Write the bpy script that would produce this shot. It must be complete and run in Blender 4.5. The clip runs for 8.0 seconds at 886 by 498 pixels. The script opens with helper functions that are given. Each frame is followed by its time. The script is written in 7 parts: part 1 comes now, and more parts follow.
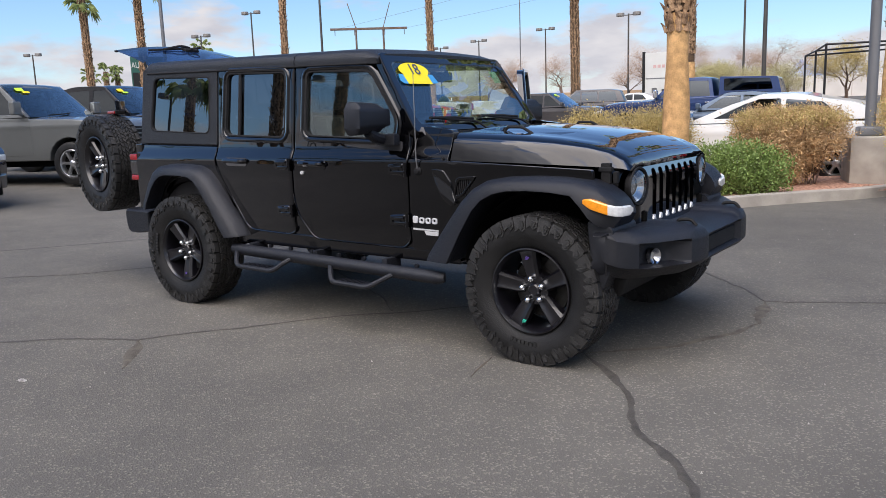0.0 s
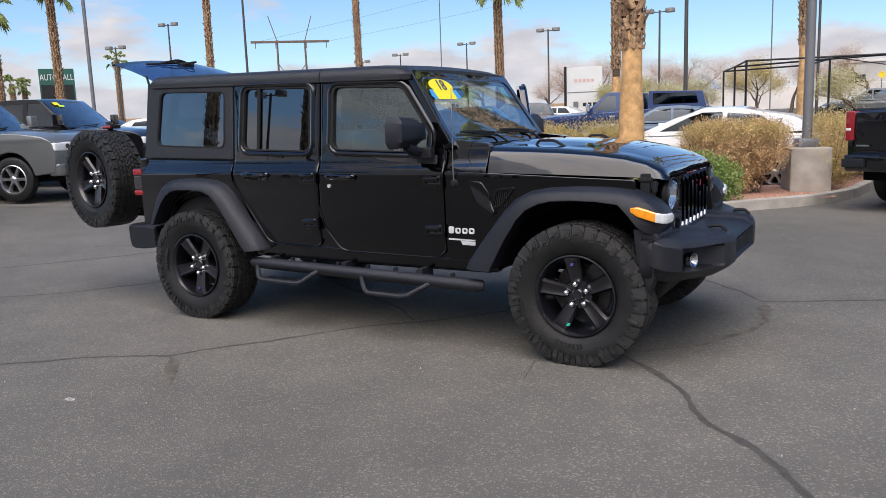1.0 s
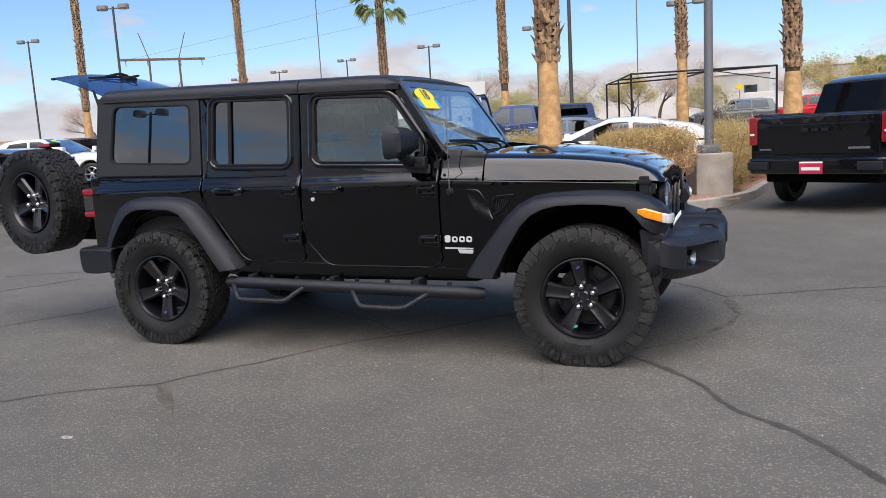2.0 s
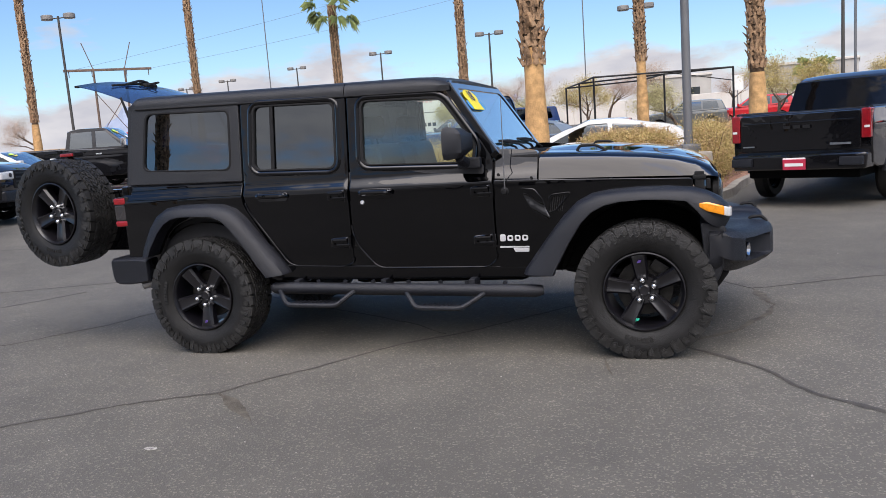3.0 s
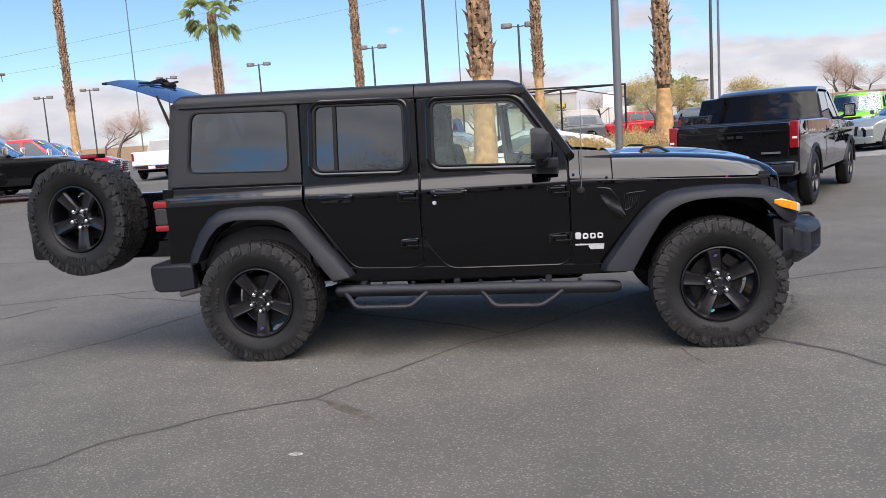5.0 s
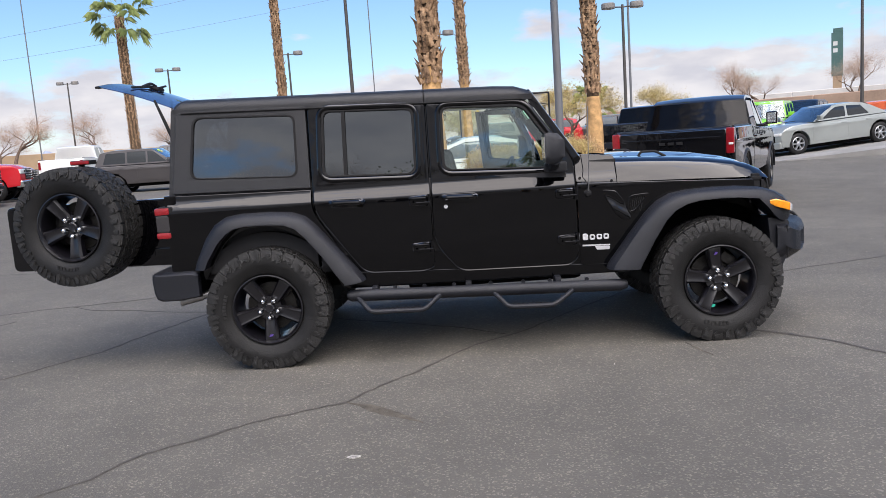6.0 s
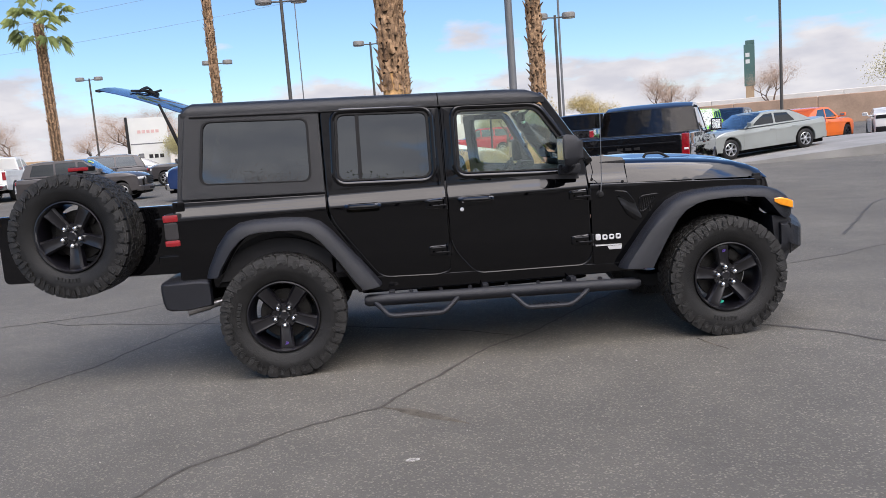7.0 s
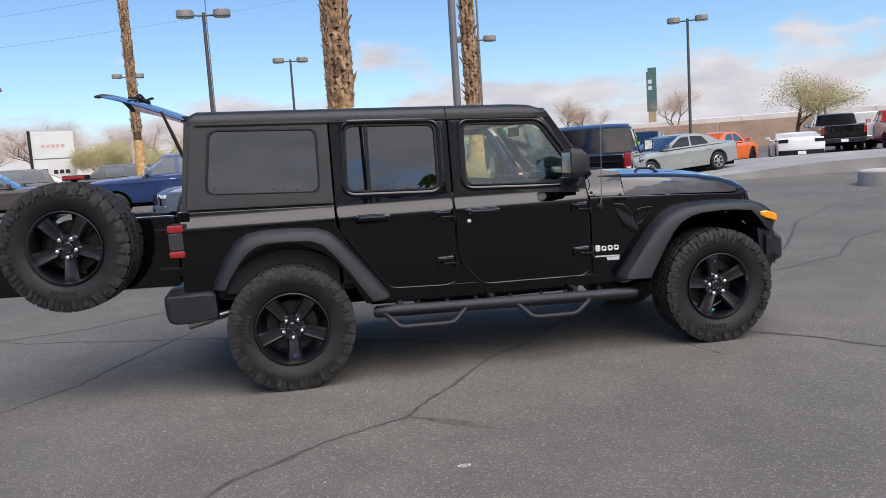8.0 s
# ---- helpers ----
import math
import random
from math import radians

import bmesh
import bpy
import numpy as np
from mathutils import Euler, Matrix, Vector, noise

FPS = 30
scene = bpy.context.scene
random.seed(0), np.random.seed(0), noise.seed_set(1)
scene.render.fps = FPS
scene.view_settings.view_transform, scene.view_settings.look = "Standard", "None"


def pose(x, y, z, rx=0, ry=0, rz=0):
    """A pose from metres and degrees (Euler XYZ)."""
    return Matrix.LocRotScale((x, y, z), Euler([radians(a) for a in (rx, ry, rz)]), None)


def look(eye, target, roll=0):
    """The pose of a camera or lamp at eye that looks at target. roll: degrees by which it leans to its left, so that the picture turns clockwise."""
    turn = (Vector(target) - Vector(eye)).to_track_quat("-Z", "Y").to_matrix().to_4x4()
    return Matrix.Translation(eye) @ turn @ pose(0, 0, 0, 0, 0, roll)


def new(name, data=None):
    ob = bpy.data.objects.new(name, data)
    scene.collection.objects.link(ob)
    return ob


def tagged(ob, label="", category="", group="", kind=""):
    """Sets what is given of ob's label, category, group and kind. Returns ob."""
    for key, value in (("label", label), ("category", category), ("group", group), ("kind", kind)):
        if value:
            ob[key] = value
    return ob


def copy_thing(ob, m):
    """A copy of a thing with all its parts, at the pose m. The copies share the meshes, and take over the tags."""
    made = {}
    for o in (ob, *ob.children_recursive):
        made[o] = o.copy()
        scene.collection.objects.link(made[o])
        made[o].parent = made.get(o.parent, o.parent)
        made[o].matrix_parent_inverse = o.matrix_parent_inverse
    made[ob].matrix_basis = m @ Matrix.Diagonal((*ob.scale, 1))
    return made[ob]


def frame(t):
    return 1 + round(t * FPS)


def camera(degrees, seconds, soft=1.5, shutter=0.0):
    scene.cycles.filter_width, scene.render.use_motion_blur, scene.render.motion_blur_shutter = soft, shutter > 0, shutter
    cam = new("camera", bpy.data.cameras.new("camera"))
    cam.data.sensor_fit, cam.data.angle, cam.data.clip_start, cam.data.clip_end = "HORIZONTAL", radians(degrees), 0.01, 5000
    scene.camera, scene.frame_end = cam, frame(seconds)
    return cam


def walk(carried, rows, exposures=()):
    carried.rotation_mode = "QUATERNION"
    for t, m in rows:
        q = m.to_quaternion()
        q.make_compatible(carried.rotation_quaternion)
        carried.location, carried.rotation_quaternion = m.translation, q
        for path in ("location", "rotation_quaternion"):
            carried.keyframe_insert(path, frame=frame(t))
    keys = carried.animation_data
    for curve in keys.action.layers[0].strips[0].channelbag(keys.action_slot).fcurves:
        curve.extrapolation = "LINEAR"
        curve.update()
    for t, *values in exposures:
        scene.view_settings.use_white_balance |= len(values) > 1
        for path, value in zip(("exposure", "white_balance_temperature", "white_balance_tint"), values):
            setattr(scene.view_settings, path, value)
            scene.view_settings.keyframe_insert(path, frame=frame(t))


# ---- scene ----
cam = camera(58.8, 8.0, 0.7)
PATH = [
    (0, (5.058, -4.508, 1.37), (3.898, -2.915, 1.026), -2.0),
    (0.5, (4.793, -4.792, 1.39), (3.733, -3.131, 1.051), -1.8),
    (1, (4.543, -5.034, 1.402), (3.554, -3.325, 1.083), -2.1),
    (1.5, (4.215, -5.172, 1.389), (3.368, -3.385, 1.088), -2.6),
    (3, (3.272, -5.573, 1.397), (2.673, -3.686, 1.112), -4.3),
    (3.5, (2.954, -5.639, 1.413), (2.394, -3.739, 1.14), -4.4),
    (4, (2.603, -5.781, 1.416), (2.188, -3.843, 1.146), -3.9),
    (4.5, (2.291, -5.841, 1.396), (1.95, -3.889, 1.124), -3.8),
    (6, (1.315, -6.051, 1.434), (1.269, -4.07, 1.164), -4.0),
    (6.5, (1.002, -6.051, 1.42), (1.081, -4.069, 1.16), -4.0),
    (7, (0.72, -6.038, 1.431), (0.858, -4.059, 1.172), -4.4),
    (7.5, (0.353, -6.059, 1.451), (0.651, -4.097, 1.206), -4.3),
    (8, (0.063, -6.007, 1.425), (0.43, -4.054, 1.2), -3.7),
]
EXPOSURE = 0.40
walk(cam, [(t, look(eye, target, roll)) for t, eye, target, roll in PATH], [(t, EXPOSURE + d, 6500, 14) for t, d in ((0.0, 0.0), (3.5, 0.0), (4.5, 0.16), (6.5, 0.16), (8.0, 0.0))])

# ---- light ----
SUN_TO = Vector((0.14, -0.50, 0.83)).normalized()
sun_data = bpy.data.lights.new("sun", "SUN")
sun_data.energy, sun_data.angle, sun_data.color = 1.9, radians(60.0), (1.0, 0.88, 0.72)
sun = new("sun", sun_data)
sun.matrix_world = look(SUN_TO * 50, (0, 0, 0))

world = bpy.data.worlds.new("sky")
scene.world = world
world.use_nodes = True


def build_sky():
    """Clear desert sky with a bank of cumulus low over the horizon and thin streaks higher up."""
    nt = world.node_tree
    nt.nodes.clear()
    N, L = nt.nodes.new, nt.links.new
    out, bg = N("ShaderNodeOutputWorld"), N("ShaderNodeBackground")
    sky = N("ShaderNodeTexSky")
    sky.sky_type, sky.sun_disc = "NISHITA", False
    sky.sun_elevation = math.asin(SUN_TO.z)
    sky.sun_rotation = math.atan2(SUN_TO.x, SUN_TO.y)
    sky.air_density, sky.dust_density, sky.ozone_density = 1.0, 0.25, 3.0
    coord, sep = N("ShaderNodeTexCoord"), N("ShaderNodeSeparateXYZ")
    L(coord.outputs["Generated"], sep.inputs[0])
    # puffy bank: stretched noise that thins out with height
    mapn = N("ShaderNodeMapping")
    mapn.inputs["Scale"].default_value = (3.0, 3.0, 9.0)
    mapn.inputs["Location"].default_value = (0.7, 0.2, 0.0)
    L(coord.outputs["Generated"], mapn.inputs[0])
    puff = N("ShaderNodeTexNoise")
    puff.inputs["Scale"].default_value, puff.inputs["Detail"].default_value, puff.inputs["Roughness"].default_value = 1.7, 7.0, 0.55
    L(mapn.outputs[0], puff.inputs["Vector"])
    low = N("ShaderNodeMapRange")
    low.inputs["From Min"].default_value, low.inputs["From Max"].default_value = 0.02, 0.17
    low.inputs["To Min"].default_value, low.inputs["To Max"].default_value = 0.34, -0.13
    L(sep.outputs["Z"], low.inputs["Value"])
    # cloud added out of view on the sun side, whitening the mirrored sky
    added_veil = N("ShaderNodeMapRange")
    added_veil.inputs["From Min"].default_value, added_veil.inputs["From Max"].default_value = 0.36, 0.68
    added_veil.inputs["To Min"].default_value, added_veil.inputs["To Max"].default_value = 0.0, 0.38
    added_veil.clamp = True
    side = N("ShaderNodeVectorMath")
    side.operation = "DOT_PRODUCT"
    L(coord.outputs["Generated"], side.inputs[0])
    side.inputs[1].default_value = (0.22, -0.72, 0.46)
    L(side.outputs["Value"], added_veil.inputs["Value"])
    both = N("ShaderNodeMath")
    L(added_veil.outputs[0], both.inputs[0])
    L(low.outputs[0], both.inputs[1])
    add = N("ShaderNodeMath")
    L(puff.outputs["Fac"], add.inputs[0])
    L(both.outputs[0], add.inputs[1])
    cover = N("ShaderNodeMapRange")
    cover.inputs["From Min"].default_value, cover.inputs["From Max"].default_value = 0.56, 0.67
    cover.clamp = True
    L(add.outputs[0], cover.inputs["Value"])
    tone = N("ShaderNodeValToRGB")
    tone.color_ramp.elements[0].position, tone.color_ramp.elements[0].color = 0.34, (3.95, 4.05, 4.40, 1)
    tone.color_ramp.elements[1].position, tone.color_ramp.elements[1].color = 0.66, (5.10, 5.10, 5.20, 1)
    shade = N("ShaderNodeTexNoise")
    shade.inputs["Scale"].default_value, shade.inputs["Detail"].default_value = 5.0, 4.0
    L(mapn.outputs[0], shade.inputs["Vector"])
    L(shade.outputs["Fac"], tone.inputs[0])
    mix = N("ShaderNodeMixRGB")
    L(cover.outputs[0], mix.inputs[0])
    azure = N("ShaderNodeMixRGB")
    azure.blend_type, azure.inputs[0].default_value, azure.inputs[2].default_value = "MULTIPLY", 1.0, (0.80, 0.94, 1.04, 1)
    L(sky.outputs[0], azure.inputs[1])
    L(azure.outputs[0], mix.inputs[1])
    L(tone.outputs[0], mix.inputs[2])
    # added glow: the sky round the sun is brightened for reflections and fill
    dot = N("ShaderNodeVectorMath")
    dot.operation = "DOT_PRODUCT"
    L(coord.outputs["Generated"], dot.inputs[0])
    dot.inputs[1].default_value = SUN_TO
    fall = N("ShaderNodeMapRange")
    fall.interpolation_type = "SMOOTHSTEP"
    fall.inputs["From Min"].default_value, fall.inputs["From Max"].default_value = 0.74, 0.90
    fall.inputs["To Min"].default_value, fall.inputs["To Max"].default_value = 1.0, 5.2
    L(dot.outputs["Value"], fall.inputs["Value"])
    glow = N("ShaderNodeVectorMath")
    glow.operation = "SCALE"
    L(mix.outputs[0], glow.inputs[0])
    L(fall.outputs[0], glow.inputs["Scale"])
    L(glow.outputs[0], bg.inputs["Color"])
    bg.inputs["Strength"].default_value = 0.115
    L(bg.outputs[0], out.inputs[0])


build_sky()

# ---- materials ----
def surface(name, color, rough=0.5, metal=0.0, vary=0.12, scale=6.0, bump=0.0, fine=180.0, coat=0.0, spec=0.5, coords="Object", tint=None):
    """A worn surface: colour and gloss vary in broad patches and in a fine grain, with a fine relief."""
    m = bpy.data.materials.new(name)
    m.use_nodes = True
    nt = m.node_tree
    N, L = nt.nodes.new, nt.links.new
    b = nt.nodes["Principled BSDF"]
    coord = N("ShaderNodeTexCoord")
    n1, n2 = N("ShaderNodeTexNoise"), N("ShaderNodeTexNoise")
    n1.inputs["Scale"].default_value, n1.inputs["Detail"].default_value = scale, 5.0
    n2.inputs["Scale"].default_value, n2.inputs["Detail"].default_value = fine, 3.0
    for n in (n1, n2):
        L(coord.outputs[coords], n.inputs["Vector"])
    add = N("ShaderNodeMath")
    add.operation = "MULTIPLY_ADD"
    L(n2.outputs["Fac"], add.inputs[0])
    add.inputs[1].default_value = 0.4
    L(n1.outputs["Fac"], add.inputs[2])
    ramp = N("ShaderNodeValToRGB")
    lo = [max(0.0, c * (1 - vary)) for c in color]
    hi = [min(1.0, c * (1 + vary)) for c in (tint or color)]
    ramp.color_ramp.elements[0].position, ramp.color_ramp.elements[0].color = 0.5, (*lo, 1)
    ramp.color_ramp.elements[1].position, ramp.color_ramp.elements[1].color = 0.9, (*hi, 1)
    L(add.outputs[0], ramp.inputs[0])
    L(ramp.outputs[0], b.inputs["Base Color"])
    rr = N("ShaderNodeMapRange")
    rr.inputs["To Min"].default_value, rr.inputs["To Max"].default_value = rough * 0.85, min(1.0, rough * 1.15)
    L(n1.outputs["Fac"], rr.inputs["Value"])
    L(rr.outputs[0], b.inputs["Roughness"])
    b.inputs["Metallic"].default_value = metal
    b.inputs["Coat Weight"].default_value, b.inputs["Coat Roughness"].default_value = coat, 0.03
    b.inputs["Specular IOR Level"].default_value = spec
    if bump:
        bp = N("ShaderNodeBump")
        bp.inputs["Strength"].default_value, bp.inputs["Distance"].default_value = bump, 0.01
        L(n2.outputs["Fac"], bp.inputs["Height"])
        L(bp.outputs[0], b.inputs["Normal"])
    return m


def glass(name, tint, gloss=1.0):
    """A thin pane: tinted see-through, mirroring more at a slant."""
    m = bpy.data.materials.new(name)
    m.use_nodes = True
    nt = m.node_tree
    nt.nodes.clear()
    N, L = nt.nodes.new, nt.links.new
    out, mix, tr, gl = N("ShaderNodeOutputMaterial"), N("ShaderNodeMixShader"), N("ShaderNodeBsdfTransparent"), N("ShaderNodeBsdfGlossy")
    lw, p, ma = N("ShaderNodeLayerWeight"), N("ShaderNodeMath"), N("ShaderNodeMath")
    lw.inputs["Blend"].default_value = 0.5
    p.operation, p.inputs[1].default_value = "POWER", 3.6
    ma.operation, ma.inputs[1].default_value, ma.inputs[2].default_value = "MULTIPLY_ADD", 0.9 * gloss, 0.080 * gloss
    L(lw.outputs["Facing"], p.inputs[0])
    L(p.outputs[0], ma.inputs[0])
    L(ma.outputs[0], mix.inputs[0])
    tr.inputs["Color"].default_value = (*tint, 1)
    gl.inputs["Roughness"].default_value = 0.0
    gl.inputs["Color"].default_value = (0.90, 0.96, 1.0, 1)
    L(tr.outputs[0], mix.inputs[1])
    L(gl.outputs[0], mix.inputs[2])
    L(mix.outputs[0], out.inputs[0])
    return m


def paint(name, color, flake=0.0):
    """Lacquered panel paint. Black lacquer is a layer of gloss over black that grows strongly towards a slant."""
    dark = max(color) < 0.02
    m = surface(name, color, rough=0.32 if flake else 0.5, metal=flake, vary=0.05, scale=1.5, fine=600.0, coat=0.0 if dark else 1.0, spec=0.0 if dark else 0.2)
    nt = m.node_tree
    N, L = nt.nodes.new, nt.links.new
    # panels are never quite flat
    wave, bp, co = N("ShaderNodeTexNoise"), N("ShaderNodeBump"), N("ShaderNodeTexCoord")
    wave.inputs["Scale"].default_value, wave.inputs["Detail"].default_value = 3.2, 2.0
    bp.inputs["Strength"].default_value, bp.inputs["Distance"].default_value = 0.20, 0.02
    L(co.outputs["Object"], wave.inputs["Vector"])
    L(wave.outputs["Fac"], bp.inputs["Height"])
    b = nt.nodes["Principled BSDF"]
    if not dark:
        b.inputs["Coat IOR"].default_value = 1.5
        L(bp.outputs[0], b.inputs["Coat Normal"])
        return m
    gl, mix, lw, p, ma = N("ShaderNodeBsdfGlossy"), N("ShaderNodeMixShader"), N("ShaderNodeLayerWeight"), N("ShaderNodeMath"), N("ShaderNodeMath")
    gl.inputs["Roughness"].default_value = 0.025
    gl.inputs["Color"].default_value = (0.97, 0.97, 1.0, 1)
    L(bp.outputs[0], gl.inputs["Normal"])
    lw.inputs["Blend"].default_value = 0.5
    p.operation, p.inputs[1].default_value = "POWER", 2.4
    ma.operation, ma.use_clamp, ma.inputs[1].default_value, ma.inputs[2].default_value = "MULTIPLY_ADD", True, 1.0, 0.032
    L(lw.outputs["Facing"], p.inputs[0])
    L(p.outputs[0], ma.inputs[0])
    L(ma.outputs[0], mix.inputs[0])
    L(b.outputs[0], mix.inputs[1])
    L(gl.outputs[0], mix.inputs[2])
    L(mix.outputs[0], nt.nodes["Material Output"].inputs["Surface"])
    return m


BLACK_PAINT = paint("black_car_paint", (0.0008, 0.0008, 0.0012))
TRIM = surface("grained_black_plastic", (0.0092, 0.0102, 0.0145), rough=0.42, vary=0.2, scale=3, bump=0.3, fine=900, spec=0.42)
TRIM_DARK = surface("dull_black_plastic", (0.008, 0.008, 0.009), rough=0.7, bump=0.2, fine=500, spec=0.3)
HARDTOP = surface("textured_black_hardtop", (0.013, 0.0135, 0.016), rough=0.42, vary=0.1, scale=2, bump=0.3, fine=700, spec=0.5)
RUBBER = surface("tyre_rubber", (0.0095, 0.0093, 0.0095), rough=0.50, vary=0.35, scale=9, bump=0.4, fine=250, spec=0.34)
# tread blocks take a lighter grey than the tyre walls
RUBBER_TREAD = surface("lighter_tread_rubber", (0.017, 0.0166, 0.0164), rough=0.46, vary=0.5, scale=14, bump=0.6, fine=220, spec=0.45)
RIM_BLACK = surface("satin_black_alloy", (0.0045, 0.0042, 0.0065), rough=0.34, metal=0.0, vary=0.2, scale=8, coat=0.35)
CHROME = surface("chrome", (0.75, 0.76, 0.78), rough=0.12, metal=1.0, vary=0.05)
STEEL = surface("brushed_steel", (0.40, 0.40, 0.41), rough=0.35, metal=1.0, vary=0.15, scale=20)
IRON = surface("dull_cast_iron", (0.05, 0.048, 0.046), rough=0.5, metal=0.8, vary=0.3, scale=25)
ALLOY = surface("silver_alloy", (0.55, 0.56, 0.58), rough=0.3, metal=0.9, vary=0.06)
BADGE = surface("silver_badge", (0.72, 0.73, 0.75), rough=0.3, metal=0.4, vary=0.04)
UNDER = surface("underbody_black", (0.005, 0.005, 0.005), rough=0.95, bump=0.2, fine=120, spec=0.08)
SEAT = surface("black_seat_cloth", (0.030, 0.030, 0.032), rough=0.9, bump=0.3, fine=400, spec=0.2)
CABIN = surface("charcoal_cabin_plastic", (0.035, 0.035, 0.038), rough=0.7, bump=0.15, fine=300, spec=0.3)
GLASS_CLEAR = glass("clear_window_glass", (0.90, 0.96, 0.91), 1.0)
GLASS_SCREEN = glass("windscreen_glass", (0.80, 0.86, 0.82), 1.5)
GLASS_PRIVACY = glass("privacy_window_glass", (0.13, 0.150, 0.175), 1.8)
GLASS_BLUE = glass("tinted_rear_glass", (0.22, 0.32, 0.52), 0.9)
GLASS_CAR = glass("tinted_car_glass", (0.11, 0.14, 0.14), 1.35)
GLASS_CAR_SCREEN = glass("parked_car_windscreen", (0.45, 0.52, 0.52), 2.6)
GLASS_CAR_DARK = surface("dark_rear_glass", (0.006, 0.007, 0.008), rough=0.06, vary=0.1, scale=2, coat=1.0, spec=0.6)
GLASS_LENS = glass("lamp_lens", (0.85, 0.87, 0.88))
RED_LENS = surface("red_lamp_lens", (0.24, 0.006, 0.011), rough=0.18, vary=0.2, scale=30, coat=1.0)
SMOKE_LENS = surface("smoked_lamp_lens", (0.03, 0.028, 0.03), rough=0.2, coat=0.8)
AMBER_LENS = surface("amber_lamp_lens", (0.85, 0.30, 0.01), rough=0.2, vary=0.15, scale=40, coat=0.8)
WHITE_LENS = surface("white_lamp_lens", (0.72, 0.72, 0.70), rough=0.2, vary=0.12, scale=40, coat=0.8)
YELLOW_STICKER = surface("yellow_sticker", (0.88, 0.72, 0.02), rough=0.5, vary=0.04)
BLUE_STICKER = surface("blue_sticker", (0.05, 0.30, 0.62), rough=0.5, vary=0.04)
WHITE_PAPER = surface("white_paper", (0.80, 0.80, 0.78), rough=0.7, vary=0.04)
GREEN_PAINT_MARK = surface("green_wheel_mark", (0.02, 0.45, 0.30), rough=0.5)
PURPLE_MARK = surface("purple_wheel_mark", (0.09, 0.05, 0.28), rough=0.5)
DARK_INK = surface("dark_ink", (0.03, 0.05, 0.16), rough=0.6)

# ---- mesh helpers ----
def link(name, bm, material, parent=None, label="", sharp=35.0):
    """One mesh object out of a bmesh; smooth but for its sharp edges."""
    me = bpy.data.meshes.new(name)
    bmesh.ops.recalc_face_normals(bm, faces=bm.faces)
    bm.to_mesh(me)
    bm.free()
    me.materials.append(material)
    me.shade_smooth()
    me.set_sharp_from_angle(angle=radians(sharp))
    ob = new(name, me)
    if len(me.polygons) < 4000:
        ob.modifiers.new("weighted_normals", "WEIGHTED_NORMAL").keep_sharp = True
    if parent:
        ob.parent = parent
    if label:
        ob["label"] = label
    return ob


def part(name, bm, material, parent, label="", sharp=35.0):
    return link(name, bm, material, parent, label, sharp)


def share(name, like, parent, m):
    """Another piece on the same mesh."""
    ob = new(name, like.data)
    ob.parent, ob.matrix_basis = parent, m
    return ob


def thing(name, m, label, category, group=""):
    ob = new(name)
    ob.matrix_basis = m
    ob.empty_display_size = 0.2
    return tagged(ob, label, category, group)


def join(*bms):
    out = bmesh.new()
    for b in bms:
        me = bpy.data.meshes.new("temp")
        b.to_mesh(me)
        b.free()
        out.from_mesh(me)
        bpy.data.meshes.remove(me)
    return out


def moved(bm, m):
    bmesh.ops.transform(bm, matrix=m, verts=bm.verts)
    return bm


def mapped(bm, f):
    for v in bm.verts:
        v.co = f(v.co)
    return bm


def mirrored(bm):
    for v in bm.verts:
        v.co.y = -v.co.y
    bmesh.ops.reverse_faces(bm, faces=bm.faces)
    return bm


def box(x0, x1, y0, y1, z0, z1, bev=0.0, seg=2):
    bm = bmesh.new()
    bmesh.ops.create_cube(bm, size=1.0)
    for v in bm.verts:
        v.co = Vector(((x0 + x1) / 2 + v.co.x * (x1 - x0), (y0 + y1) / 2 + v.co.y * (y1 - y0), (z0 + z1) / 2 + v.co.z * (z1 - z0)))
    if bev:
        bmesh.ops.bevel(bm, geom=bm.edges[:], offset=bev, segments=seg, profile=0.6, affect="EDGES")
    return bm


def rounded(pts, rad, n=4):
    """A polygon with its corners rounded; rad: one radius or one for each corner."""
    out, k = [], len(pts)
    rads = rad if isinstance(rad, (list, tuple)) else [rad] * k
    for i in range(k):
        p, a, b = Vector(pts[i]), Vector(pts[i - 1]), Vector(pts[(i + 1) % k])
        da, db = a - p, b - p
        r = min(rads[i], da.length * 0.45, db.length * 0.45)
        if r <= 1e-4:
            out.append(p)
            continue
        pa, pb = p + da.normalized() * r, p + db.normalized() * r
        for j in range(n + 1):
            t = j / n
            out.append(pa * (1 - t) ** 2 + p * 2 * t * (1 - t) + pb * t * t)
    return [(q.x, q.y) for q in out]


